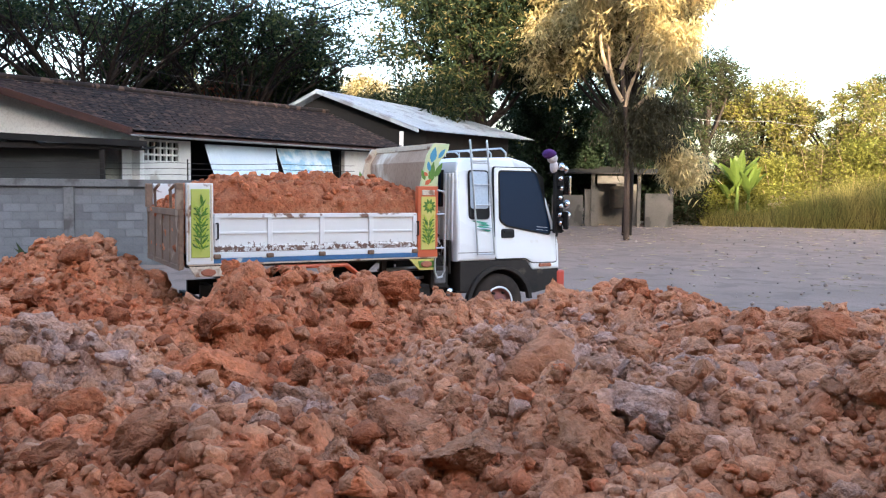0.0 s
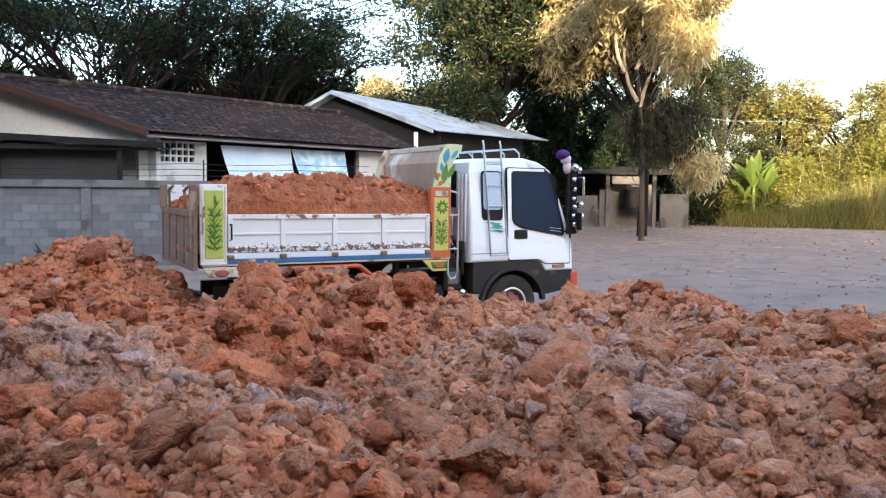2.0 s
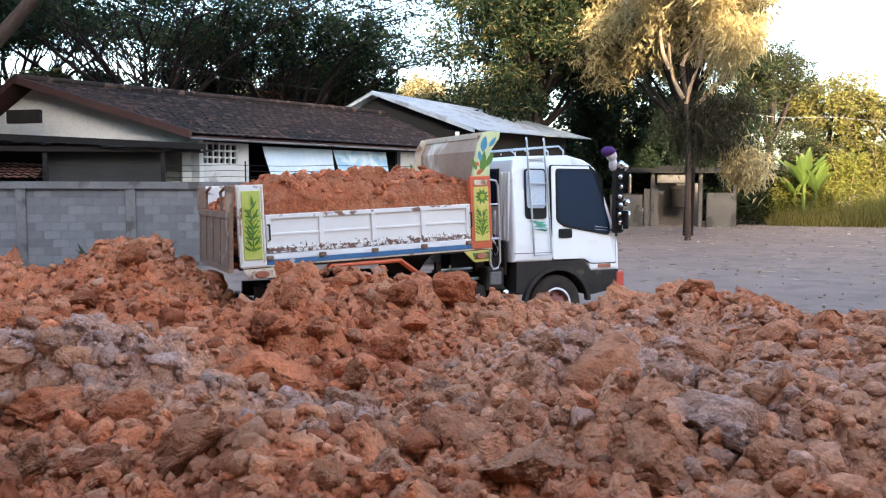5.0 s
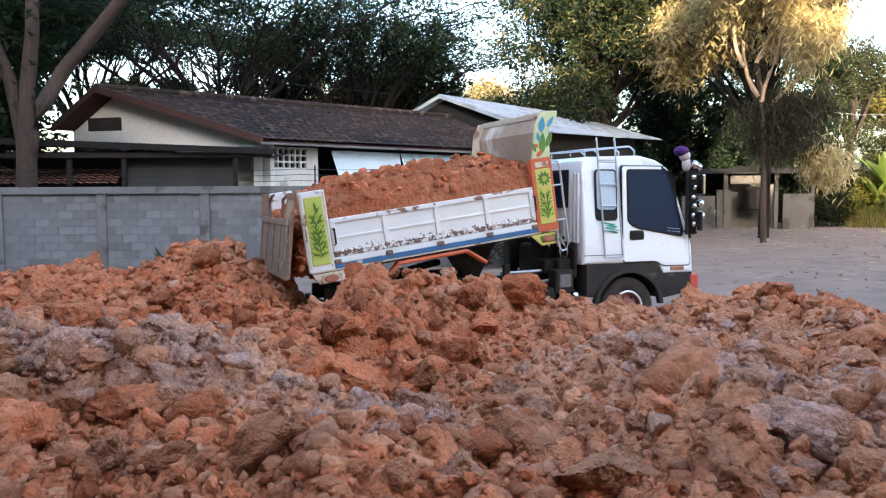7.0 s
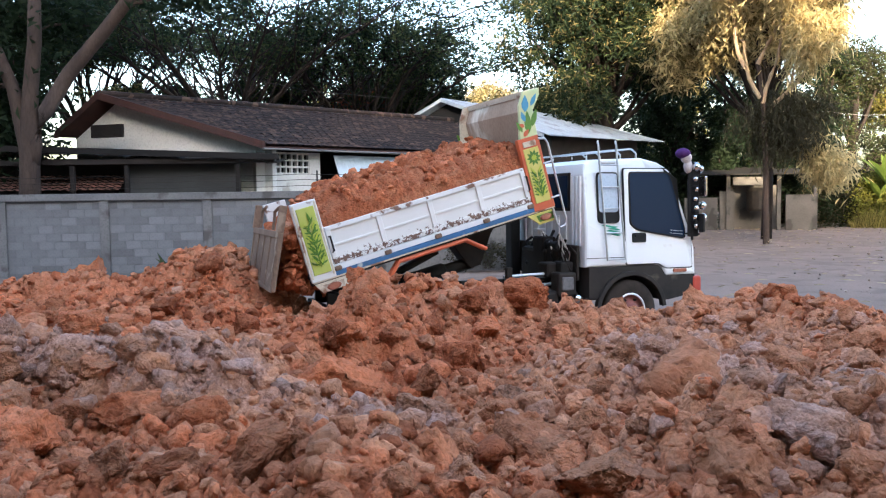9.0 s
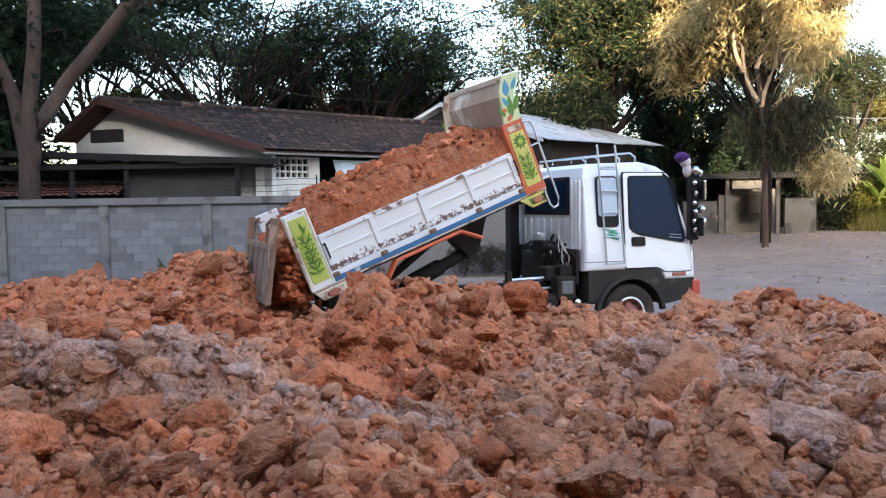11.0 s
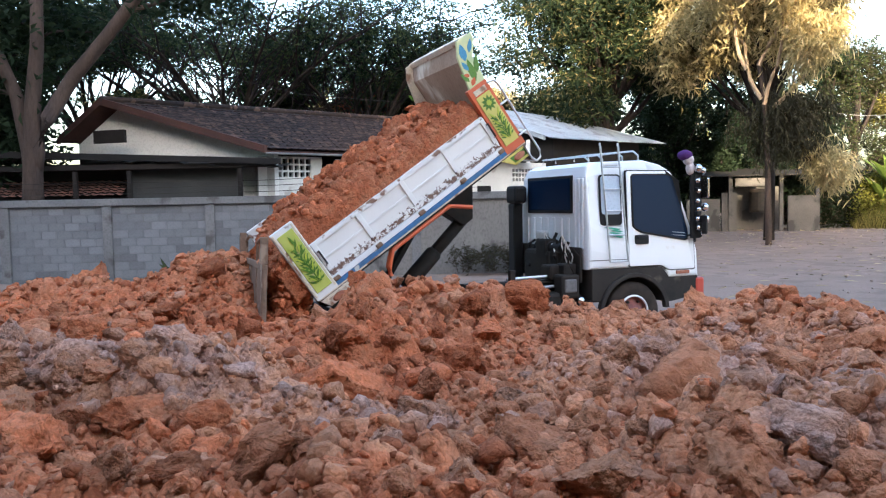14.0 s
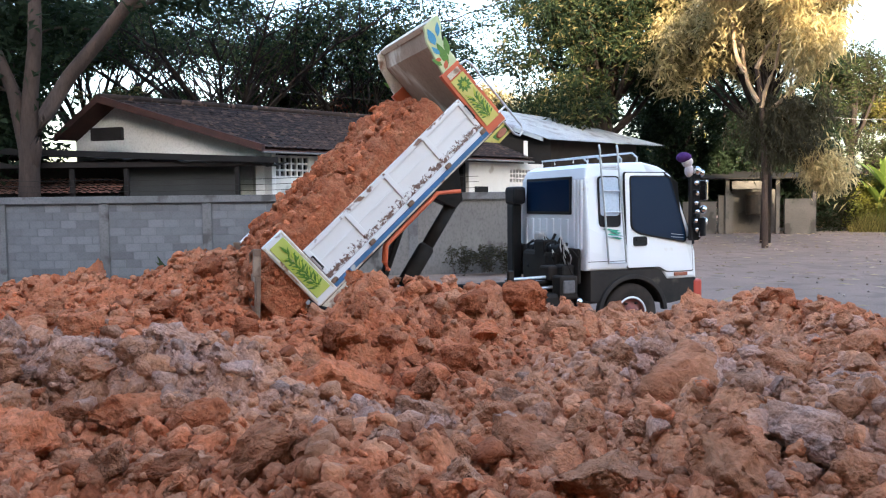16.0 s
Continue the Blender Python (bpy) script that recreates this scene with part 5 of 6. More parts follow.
def soil_base(x, y):
    z = 0.36 * np.clip((9.0 + 0.32 * x - y) / 2.0, 0, 1) * np.clip((y + 3.0) / 2, 0, 1) * np.clip((9 - np.abs(x)) / 2, 0, 1) - 0.22 * np.clip((y + 0.1 * x - 6.5) / 5, 0, 1)
    for mx, my, h, ra, rb, tn in MOUNDS:
        c, s = math.cos(radians(tn)), math.sin(radians(tn))
        u, v = (x - mx) * c + (y - my) * s, -(x - mx) * s + (y - my) * c
        z = z + h * np.exp(-((u / ra) ** 2 + (v / rb) ** 2) ** 0.85 * 1.25) * (0.78 if h > 0.45 else 0.85)
    # hollows
    for hx, hy, h, ra in ((2.35, 4.95, 0.30, 0.45), (-1.35, 5.35, 0.22, 0.4), (0.15, 6.9, 0.14, 0.6), (-3.0, 6.6, 0.25, 0.9)):
        z = z - h * np.exp(-(((x - hx) ** 2 + (y - hy) ** 2) / ra ** 2))
    return z


def soil_mask(x, y):
    """1 on the tipped soil, 0 on the bare yard."""
    return np.clip((soil_base(x, y) + 0.16) / 0.16, 0, 1)


def soil_z(x, y):
    z = soil_base(x, y)
    m = soil_mask(x, y)
    v = 0.35 + 1.0 * value_noise(x / 1.3, y / 1.3, 5)
    z = z + m * (0.20 * (value_noise(x / 0.8, y / 0.8, 11) - 0.5) + 0.16 * (clod_cells(x, y, 0.55, 1.7) - 0.45) * v
                 + 0.095 * (clod_cells(x + 0.1 * y, y, 0.27, 5.1) - 0.45) * (1.5 - 0.6 * v) * (0.4 + 1.2 * value_noise(x / 1.1, y / 0.9, 71)) + 0.058 * (clod_cells(x, y + 0.2 * x, 0.13, 9.4) - 0.45)
                 + 0.024 * (clod_cells(x, y, 0.065, 3.3) - 0.45) + 0.014 * value_noise(x / 0.035, y / 0.035, 8))
    return z


def soil_tone(x, y):
    """0: red soil, 0.5: tan subsoil, 1: grey-purple shale."""
    t = 0.08 + 0.20 * value_noise(x / 1.1, y / 1.1, 21) + 0.22 * np.clip((x + 0.7) / 1.6, 0, 1)
    for gx, gy, ra, rb, k in ((-2.6, 4.75, 1.5, 0.42, 0.62), (1.35, 4.75, 0.6, 0.8, 0.55), (0.35, 5.7, 0.9, 0.6, 0.34), (-0.95, 4.75, 0.4, 0.3, 0.6), (1.0, 7.6, 2.0, 0.7, 0.15), (3.0, 5.2, 1.4, 1.0, 0.25), (-0.2, 4.3, 0.6, 0.5, 0.2), (-3.4, 10.4, 2.6, 0.5, 0.22)):
        t = t + k * np.exp(-(((x - gx) / ra) ** 2 + ((y - gy) / rb) ** 2))
    return np.clip(t, 0, 1)


def build_soil():
    xs = np.concatenate([np.arange(-13, -7.0, 0.06), np.arange(-7.0, 5.8, 0.024), np.arange(5.8, 10.5, 0.1)])
    ys = np.concatenate([np.arange(-3.2, 2.6, 0.12), np.arange(2.6, 6.5, 0.021), np.arange(6.5, 9.6, 0.032), np.arange(9.6, 14, 0.05)])
    X, Y = np.meshgrid(xs, ys, indexing="ij")
    Z = soil_z(X, Y)
    keep = soil_base(X, Y) > -0.2
    Z = np.where(keep, Z, -0.35)
    Z = Z + (rng.random(Z.shape) - 0.5) * 0.018
    idx = np.arange(X.size).reshape(X.shape)
    f = np.stack([idx[:-1, :-1], idx[1:, :-1], idx[1:, 1:], idx[:-1, 1:]], -1).reshape(-1, 4)
    k = keep.ravel()
    f = f[k[f].any(axis=1)]
    used = np.unique(f)
    remap = np.full(X.size, -1)
    remap[used] = np.arange(len(used))
    V = np.stack([X, Y, Z], -1).reshape(-1, 3)[used]
    tagged(mesh_np("soil_heap", V, remap[f], "soil", smooth=False, tone=soil_tone(V[:, 0], V[:, 1])), "tipped heaps of broken red laterite soil", "soil heap", kind="stuff")
    # loose clods in three sizes
    r = np.random.default_rng(31)
    for nm, n, lo, hi, sub, ylim in (("rubble", 7200, 0.025, 0.10, 2, 12.4), ("crumbs", 23000, 0.010, 0.040, 1, 11.0)):
        y = 2.6 + (ylim - 2.6) * r.random(n * 3) ** (0.9 if sub == 2 else 1.3)
        x = (r.random(n * 3) - 0.5) * 2 * (y * 0.72 + 0.6) - 0.06 * y
        ok = soil_mask(x, y) * (0.45 + 0.8 * value_noise(x / 0.9, y / 0.9, 17)) > r.random(n * 3) * 0.95
        x, y = x[ok][:n], y[ok][:n]
        s = lo + (hi - lo) * r.random(len(x)) ** 1.6
        z = soil_z(x, y) + s * r.uniform(-0.35, 0.25, len(x))
        t = np.clip(soil_tone(x, y) + r.normal(0, 0.15, len(x)), 0, 1)
        tagged(joined_clods(nm, np.stack([x, y, z], -1), s, sub, 5 + sub, t), "loose crumbled clods of red and grey soil", "rubble", kind="stuff")


build_soil()
CLOD_ME = {}


def clod(x, y, size, kind=0, tone=0.2, lift=0.25, squash=(1, 1, 0.8), turn=0.0, tilt=0.0, label="rough lump of broken red-brown soil"):
    key = (kind % 14, round(tone, 1))
    if key not in CLOD_ME:
        v, f = PROTO[3][key[0]]
        o = mesh_np("clod", v, f, "clod", smooth=False, tone=np.full(len(v), tone))
        CLOD_ME[key] = o.data
        bpy.data.objects.remove(o)
    ob = new("clod", CLOD_ME[key])
    z = float(soil_z(np.array([x]), np.array([y]))[0])
    ob.matrix_basis = pose(x, y, z + size * lift, tilt, tilt * 0.6, turn)
    ob.scale = [size * q for q in squash]
    return tagged(ob, label, "clod", group="clods on the heap")


def place_clods():
    r = random.Random(12)
    # lumps that stand out: bearing, distance, half-size, shape, tone
    crest = [(-3.28, 7.71, 0.22, 6, 0.0, "rounded orange-red clod on the crest"), (8.31, 8.86, 0.25, 10, 0.4, "flat tan clod on the crest"), (2.89, 8.36, 0.22, 3, 0.45, "pale brown clod on the crest"),
             (-5.77, 6.87, 0.16, 4, 0.1, "orange clod"), (-6.33, 7.25, 0.15, 5, 0.1, "orange clod"), (-0.48, 7.19, 0.17, 9, 0.35, "brown clod"), (18.05, 6.88, 0.21, 6, 0.4, "orange tan clod"), (16.26, 7.63, 0.15, 7, 0.4, "brown clod"),
             (12.94, 6.02, 0.16, 12, 0.45, "tan clod"), (-14.1, 6.24, 0.12, 9, 0.2, "brown clod"), (-9.6, 6.81, 0.16, 10, 0.15, "brown clod"), (-12.23, 6.1, 0.12, 11, 0.15, "red clod"), (20.6, 7.9, 0.24, 2, 0.3, "brown clod"), (25.2, 6.9, 0.26, 6, 0.2, "orange tan clod")]
    middle = [(6.93, 5.23, 0.33, 0, 0.38, "large tan block of compacted soil"), (10.75, 4.9, 0.15, 1, 0.9, "grey-purple slab of shale"), (-4.07, 4.88, 0.10, 3, 0.7, "pale flat stone"), (-15.28, 5.4, 0.27, 4, 0.05, "large crumbling orange clod"),
              (-4.64, 4.58, 0.11, 5, 0.35, "brown lump of soil"), (14.32, 4.8, 0.15, 8, 0.45, "tan clod"), (16.67, 5.28, 0.18, 12, 0.45, "tan clod"), (-17.32, 5.68, 0.13, 13, 0.35, "pale brown clod"), (-10.16, 4.91, 0.15, 9, 0.7, "grey clod"),
              (-32.35, 5.35, 0.13, 2, 0.6, "greyish clod"), (-28.06, 5.21, 0.14, 6, 0.6, "greyish clod"), (-30.8, 5.18, 0.16, 7, 0.55, "grey-brown clod"), (-24.28, 10.89, 0.21, 11, 0.1, "red clod"), (-31.39, 5.78, 0.15, 12, 0.2, "red clod")]
    front = [(10.01, 3.65, 0.23, 7, 0.4, "large tan clod"), (13.32, 3.91, 0.19, 8, 0.8, "large grey slab of shale"), (-2.76, 4.01, 0.18, 12, 0.35, "tan broken block"), (1.31, 4.36, 0.14, 13, 0.4, "tan broken clod"), (4.19, 4.1, 0.08, 3, 0.6, "pale tan stone"),
             (8.9, 4.07, 0.11, 5, 0.4, "tan clod"), (15.84, 4.0, 0.11, 1, 0.7, "grey clod"), (-7.22, 3.37, 0.10, 2, 0.6, "grey-brown clod"), (1.63, 3.6, 0.15, 4, 0.5, "grey-brown clod"), (17.29, 3.69, 0.15, 0, 0.4, "tan clod"),
             (-28.63, 4.86, 0.20, 8, 0.2, "reddish brown clod"), (-26.05, 4.87, 0.09, 6, 0.65, "pinkish stone"), (-24.32, 4.7, 0.19, 11, 0.15, "reddish clod"), (-19.69, 4.77, 0.10, 10, 0.3, "brown clod"), (-18.19, 3.73, 0.06, 5, 0.4, "round brown lump")]
    low = [(-33.9, 4.71, 0.22, 8, 0.15, "orange clod"), (-12.45, 3.64, 0.11, 1, 0.7, "pale grey flat stone"), (-31.3, 3.83, 0.10, 3, 0.3, "brown clod"), (-29.51, 3.82, 0.10, 9, 0.3, "brown clod"), (-25.1, 3.59, 0.07, 4, 0.35, "brown clod"),
           (-11.66, 3.19, 0.08, 13, 0.3, "brown clod"), (19.0, 4.6, 0.24, 0, 0.4, "large tan clod"), (24.5, 4.9, 0.27, 3, 0.35, "large brown clod"), (21.5, 5.4, 0.24, 7, 0.4, "brown clod"), (3.2, 5.54, 0.11, 9, 0.5, "tan clod"),
           (-9.6, 5.57, 0.13, 2, 0.3, "brown clod"), (-7.31, 6.16, 0.16, 5, 0.1, "orange clod"), (-15.63, 6.08, 0.14, 6, 0.15, "red clod"), (-21.72, 7.91, 0.19, 7, 0.1, "red clod"), (-26.78, 9.42, 0.22, 8, 0.1, "red clod")]
    for az, d, s, k, t, lb in crest + middle + front + low:
        p = bearing(az, d)
        clod(p.x, p.y, s * 0.88, k, t, 0.05, (1.08, 0.95, 0.88), r.uniform(0, 360), r.uniform(-20, 20), lb + " half sunk in the heap")
    n = 0
    while n < 190:
        y = 3.0 + 9.3 * r.random() ** 1.1
        x = (r.random() - 0.5) * 2 * (y * 0.66 + 0.4) - 0.06 * y
        if soil_mask(np.array([x]), np.array([y]))[0] < 0.6:
            continue
        t = float(np.clip(soil_tone(np.array([x]), np.array([y]))[0] + r.gauss(0, 0.1), 0, 1))
        clod(x, y, r.uniform(0.08, 0.16) * (1.0 if y < 9 else 1.15), r.randrange(14), t, r.uniform(-0.1, 0.25), (r.uniform(.9, 1.3), r.uniform(.8, 1.1), r.uniform(.65, .9)), r.uniform(0, 360), r.uniform(-30, 30),
             "rough lump of grey shale" if t > 0.55 else "rough lump of broken red-brown soil")
        n += 1


place_clods()


def build_load():
    """The heap in the bed, in the bed's space."""
    xs, ys = np.arange(BX0 + 0.02, BX1 - 0.08, 0.024), np.arange(0.06, W - 0.05, 0.024)
    X, Y = np.meshgrid(xs, ys, indexing="ij")
    across = np.clip(1 - ((Y - W / 2) / (W / 2)) ** 4, 0, 1)
    along = np.clip((X - BX0) / 0.5, 0, 1) ** 0.6 * (1 - 0.30 * np.clip((X - 2.3) / 0.8, 0, 1))
    Z = 0.56 + 0.40 * along * np.sqrt(across) + across * (0.26 * (value_noise(X / 0.8, Y / 0.7, 41) - 0.5) + 0.08 * (value_noise(X / 0.3, Y / 0.3, 43) - 0.5) + 0.10 * (clod_cells(X, Y, 0.36, 2.2) - .4) + 0.055 * (clod_cells(X, Y, 0.15, 4.4) - .3))
    Z = Z + 0.03 * (clod_cells(X, Y, 0.07, 6.1) - .4) + (rng.random(Z.shape) - .5) * .008
    idx = np.arange(X.size).reshape(X.shape)
    f = np.stack([idx[:-1, :-1], idx[1:, :-1], idx[1:, 1:], idx[:-1, 1:]], -1).reshape(-1, 4)
    V = np.stack([X, Y, Z], -1).reshape(-1, 3)
    # rim skirt down to the floor
    border = np.concatenate([idx[:, 0], idx[-1, 1:], idx[-2::-1, -1], idx[0, -2:0:-1]])
    low = V[border].copy()
    low[:, 2] = 0.15
    n0 = len(V)
    V = np.concatenate([V, low])
    m = len(border)
    sk = np.array([(border[(i + 1) % m], border[i], n0 + i, n0 + (i + 1) % m) for i in range(m)])
    load = mesh_np("soil_load", V, np.concatenate([f, sk]), "soil", bed, "heaped red soil filling the bed", tone=np.clip(0.02 + 0.24 * value_noise(V[:, 0] * 2, V[:, 1] * 2, 9), 0, 1))
    load["kind"] = "stuff"
    return load, X, Y, Z


soil_load, LX, LY, LZ = build_load()
r_ = np.random.default_rng(77)
ii, jj = r_.integers(2, LX.shape[0] - 2, 1900), r_.integers(1, LX.shape[1] - 1, 1900)
pl = np.stack([LX[ii, jj], LY[ii, jj], LZ[ii, jj] - .012], -1)
pl[:420] = np.stack([BX0 + .02 + r_.normal(0, .03, 420), r_.uniform(.08, W - .08, 420), r_.uniform(.16, .72, 420)], -1)
lc = joined_clods("load_rubble", pl, 0.010 + 0.085 * r_.random(1900) ** 5, 2, 8, np.clip(r_.normal(0.18, 0.12, 1900), 0, 1), bed, "loose clods on the load")
lc["kind"] = "stuff"
# soil hanging between bed and tailgate
n_ = 620
sz_ = r_.random(n_)
spill = np.stack([0.10 + r_.random(n_) * (0.18 + 0.34 * sz_), 0.10 + r_.random(n_) * (W - 0.20), -0.25 - sz_ * 0.70], -1)
spill_ob = joined_clods("spilling_soil", spill, 0.04 + 0.075 * r_.random(n_) ** 1.6, 2, 9, np.clip(r_.normal(0.08, 0.08, n_), 0, 1), bed, "red soil spilling behind the tailgate")
spill_ob["kind"] = "stuff"
spill_ob.matrix_basis = pose(TGX, 0, TGZ)


# ---- trees, bushes and grass ----
def leaves(name, pts, length, width, material, parent=None, label="", seed=1, droop=0.0, up=0.0):
    """Pointed folded leaves at the points, each its own island."""
    r = np.random.default_rng(seed)
    n = len(pts)
    d = r.normal(size=(n, 3))
    d[:, 2] = d[:, 2] * 0.6 - droop + up
    d /= np.linalg.norm(d, axis=1)[:, None]
    s = np.cross(d, r.normal(size=(n, 3)))
    s /= np.linalg.norm(s, axis=1)[:, None]
    ln = length * r.uniform(0.6, 1.3, n)[:, None]
    wd = width * r.uniform(0.7, 1.3, n)[:, None]
    nn = np.cross(d, s)
    a, c = pts, pts + d * ln
    m = pts + d * ln * 0.45 + nn * wd * 0.3
    V = np.stack([m + s * wd, c, a - s * wd * 0.8], 1).reshape(-1, 3)
    F = np.arange(3 * n).reshape(n, 3)
    return mesh_np(name, V, F, material, parent, label)


def grow(bm, start, heading, length, radius, depth, r, tips, spread=0.6, gravity=0.0):
    """Limbs that fork and taper; the tips are gathered."""
    pts = [Vector(start)]
    d = Vector(heading).normalized()
    k = 5
    for _ in range(k):
        d = (d + Vector((r.gauss(0, .12), r.gauss(0, .12), r.gauss(0, .10) - gravity))).normalized()
        pts.append(pts[-1] + d * length / k)
        if depth <= 2:
            tips.append((pts[-1].copy(), d.copy()))
    tube(bm, pts, radius, 7 if depth > 2 else 5, radius * 0.62)
    if depth == 0:
        return
    for i in range(2 + (r.random() < 0.55)):
        side = Vector((r.gauss(0, 1), r.gauss(0, 1), r.gauss(0, .7))).normalized()
        grow(bm, pts[-1] if i < 2 else pts[3], (d + side * spread).normalized(), length * r.uniform(.62, .85), radius * 0.6, depth - 1, r, tips, spread, gravity)


def clumps(tips, per, rad, r, flat=0.7):
    base = np.array([t[0][:] for t in tips])
    return (np.repeat(base, per, 0) + r.normal(size=(len(base) * per, 3)) * rad * np.array([1, 1, flat]))


# forked tree just behind the wall
def forked_tree():
    t = thing("forked_tree", "forked brown trunk with dark foliage behind the wall", "tree", wall_m @ pose(-10.05, 0.55, 0))
    bm = bmesh.new()
    r = random.Random(8)
    tips = []
    tube(bm, [(-.12, 0, -.3), (-.08, 0, .8), (.0, 0, 1.9), (.03, 0, 2.8), (.06, 0, 3.6), (.10, .02, 4.4), (.24, .05, 5.6), (.30, .05, 7.2)], .30, 14, .14)
    tube(bm, [(.03, 0, 2.5), (.15, 0, 3.2), (.45, 0, 3.9), (1.05, .05, 4.85), (1.9, .05, 5.8), (2.7, .1, 6.8), (3.3, .1, 7.6)], .21, 10, .13)
    tube(bm, [(.0, 0, 2.4), (-.06, .02, 3.1), (-.35, .1, 4.5), (-.7, .1, 5.4), (-1.4, .1, 6.1)], .19, 10, .12)
    for st, hd, ln in (((.3, .05, 7.1), (.1, .1, 1), 1.8), ((3.3, .1, 7.6), (.6, .1, .9), 1.8), ((-1.4, .1, 6.1), (-.8, .2, .6), 1.8), ((-.7, .1, 5.4), (-.8, .5, .2), 1.4), ((.26, .05, 6.4), (-.7, .5, .6), 1.5),
                       ((2.4, .1, 6.4), (.9, .4, .4), 1.3), ((.2, .05, 5.2), (-.5, .9, .5), 1.6), ((-.1, .1, 4.0), (-.9, .9, .2), 1.7), ((-.2, .3, 3.2), (-.9, .8, .0), 1.8), ((-1.4, .1, 6.1), (-.3, .6, .9), 1.6), ((-.7, .1, 5.4), (-.6, .9, .7), 1.8), ((-.35, .1, 4.5), (-.9, .7, .4), 1.8), ((-1.0, .1, 5.8), (-1, .3, -.1), 1.5)):
        grow(bm, st, hd, ln, .07, 2, r, tips, .6, 0.0)
    part("trunk", bm, "bark", t, smooth=True)
    leaves("crown", clumps(tips, 34, .5, np.random.default_rng(3)), .28, .07, "leafdark", t, seed=6)


forked_tree()
# dark spreading trees behind the house, shade put into leaf and bark colour
def umbrella_tree(base, reach, z0, zt, n, seed, per, label):
    """Limbs that fan out and up from a short trunk and carry a flat layered crown of fine leaves."""
    t = thing("spreading_tree", label, "tree", Matrix.Translation(base))
    r = random.Random(seed)
    bm = bmesh.new()
    tips = []
    tube(bm, [(0, 0, -.2), (.1, 0, z0 * .5), (0, 0, z0)], .42, 12, .34)
    for i in range(n):
        a = 2 * math.pi * (i + r.uniform(-.3, .3)) / n
        far, top = reach * r.uniform(.7, 1.1), zt * r.uniform(.84, 1.06)
        if i % 3 == 0:
            far *= .55
        limb = []
        for k in range(8):
            u = k / 7
            limb.append(Vector((math.cos(a) * far * u + r.gauss(0, .12) * u, math.sin(a) * far * u + r.gauss(0, .12) * u, z0 + (top - z0) * u ** .75 + r.gauss(0, .08))))
        tube(bm, limb, .12, 7, .025)
        for k in range(2, 8):
            for sgn in (-1, 1):
                b = a + sgn * r.uniform(.3, 1.0)
                ln, st = reach * r.uniform(.18, .36), limb[k]
                up = max(.3, zt + r.uniform(-.9, .7) - st.z) * .8
                sub = [st + Vector((math.cos(b) * ln * q, math.sin(b) * ln * q, up * q ** 1.2)) + Vector((r.gauss(0, .06), r.gauss(0, .06), r.gauss(0, .05))) * (q > 0) for q in (0, .33, .66, 1)]
                tube(bm, sub, .04, 5, .015)
                tips += [(sub[-1], None), (sub[2], None)] if r.random() < .7 else [(sub[-1], None)]
                for _ in range(3):
                    c = b + r.uniform(-.9, .9)
                    e = sub[-1] + Vector((math.cos(c), math.sin(c), r.uniform(.0, .7))) * r.uniform(.5, 1.1)
                    tube(bm, [sub[2].lerp(sub[3], r.random()), e], .018, 4, .008)
                    tips.append((e, None))
    part("trunk", bm, "darkbark", t, smooth=True)
    nr = np.random.default_rng(seed)
    pts = clumps(tips, per, .42, nr, .38)
    w = nr.random(len(pts))
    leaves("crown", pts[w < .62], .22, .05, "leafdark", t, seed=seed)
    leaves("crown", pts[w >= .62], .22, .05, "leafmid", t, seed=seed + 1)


umbrella_tree(bearing(-22.9, 36), 7.6, 3.4, 9.3, 15, 20, 27, "dark spreading tree with a flat feathery crown behind the house")
umbrella_tree(bearing(-31.5, 39), 5.2, 3.4, 9.9, 10, 21, 22, "dark spreading tree with fine foliage and sky between its limbs")
umbrella_tree(bearing(-14.2, 38), 6.0, 3.2, 8.6, 12, 22, 36, "dark dense spreading tree behind the shed and house")
umbrella_tree(bearing(-39, 34), 5.0, 3.2, 8.0, 9, 23, 60, "dense dark spreading tree at the end of the wall")


# dense trees low behind the roofs, their shade put into dark leaf colours
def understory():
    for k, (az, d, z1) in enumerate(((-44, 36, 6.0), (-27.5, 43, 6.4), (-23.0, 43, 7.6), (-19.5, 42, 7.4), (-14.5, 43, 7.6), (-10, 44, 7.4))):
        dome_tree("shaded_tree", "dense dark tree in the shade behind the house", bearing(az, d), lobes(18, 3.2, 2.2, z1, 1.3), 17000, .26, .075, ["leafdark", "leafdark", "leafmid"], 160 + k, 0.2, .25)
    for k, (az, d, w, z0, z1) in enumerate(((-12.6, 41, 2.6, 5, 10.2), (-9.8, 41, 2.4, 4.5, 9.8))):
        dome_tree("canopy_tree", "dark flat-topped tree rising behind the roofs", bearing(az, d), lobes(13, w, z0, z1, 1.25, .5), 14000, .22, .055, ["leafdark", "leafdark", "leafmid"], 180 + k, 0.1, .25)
    dome_tree("small_tree", "small green tree beyond the roof ridge", bearing(-29.2, 33), lobes(6, 1.5, 4.4, 6.4, .8), 4500, .2, .05, ["leafmid", "leafdark", "leafolive"], 195, 0.1, .12)


# red-leaved bush among them
p = bearing(-14.6, 40, 4.6)
t_ = thing("red_leaved_tree", "small tree with red-brown leaves", "tree", Matrix.Translation((p.x, p.y, 0)))
part("trunk", tube(bmesh.new(), [(0, 0, -.2), (.1, 0, 2), (0, 0, 4.2)], .12, 8, .05), "bark", t_)
leaves("crown", np.random.default_rng(5).normal(size=(900, 3)) * [.7, .6, .8] + [0, 0, 5.3], .22, .06, "redleaf", t_)


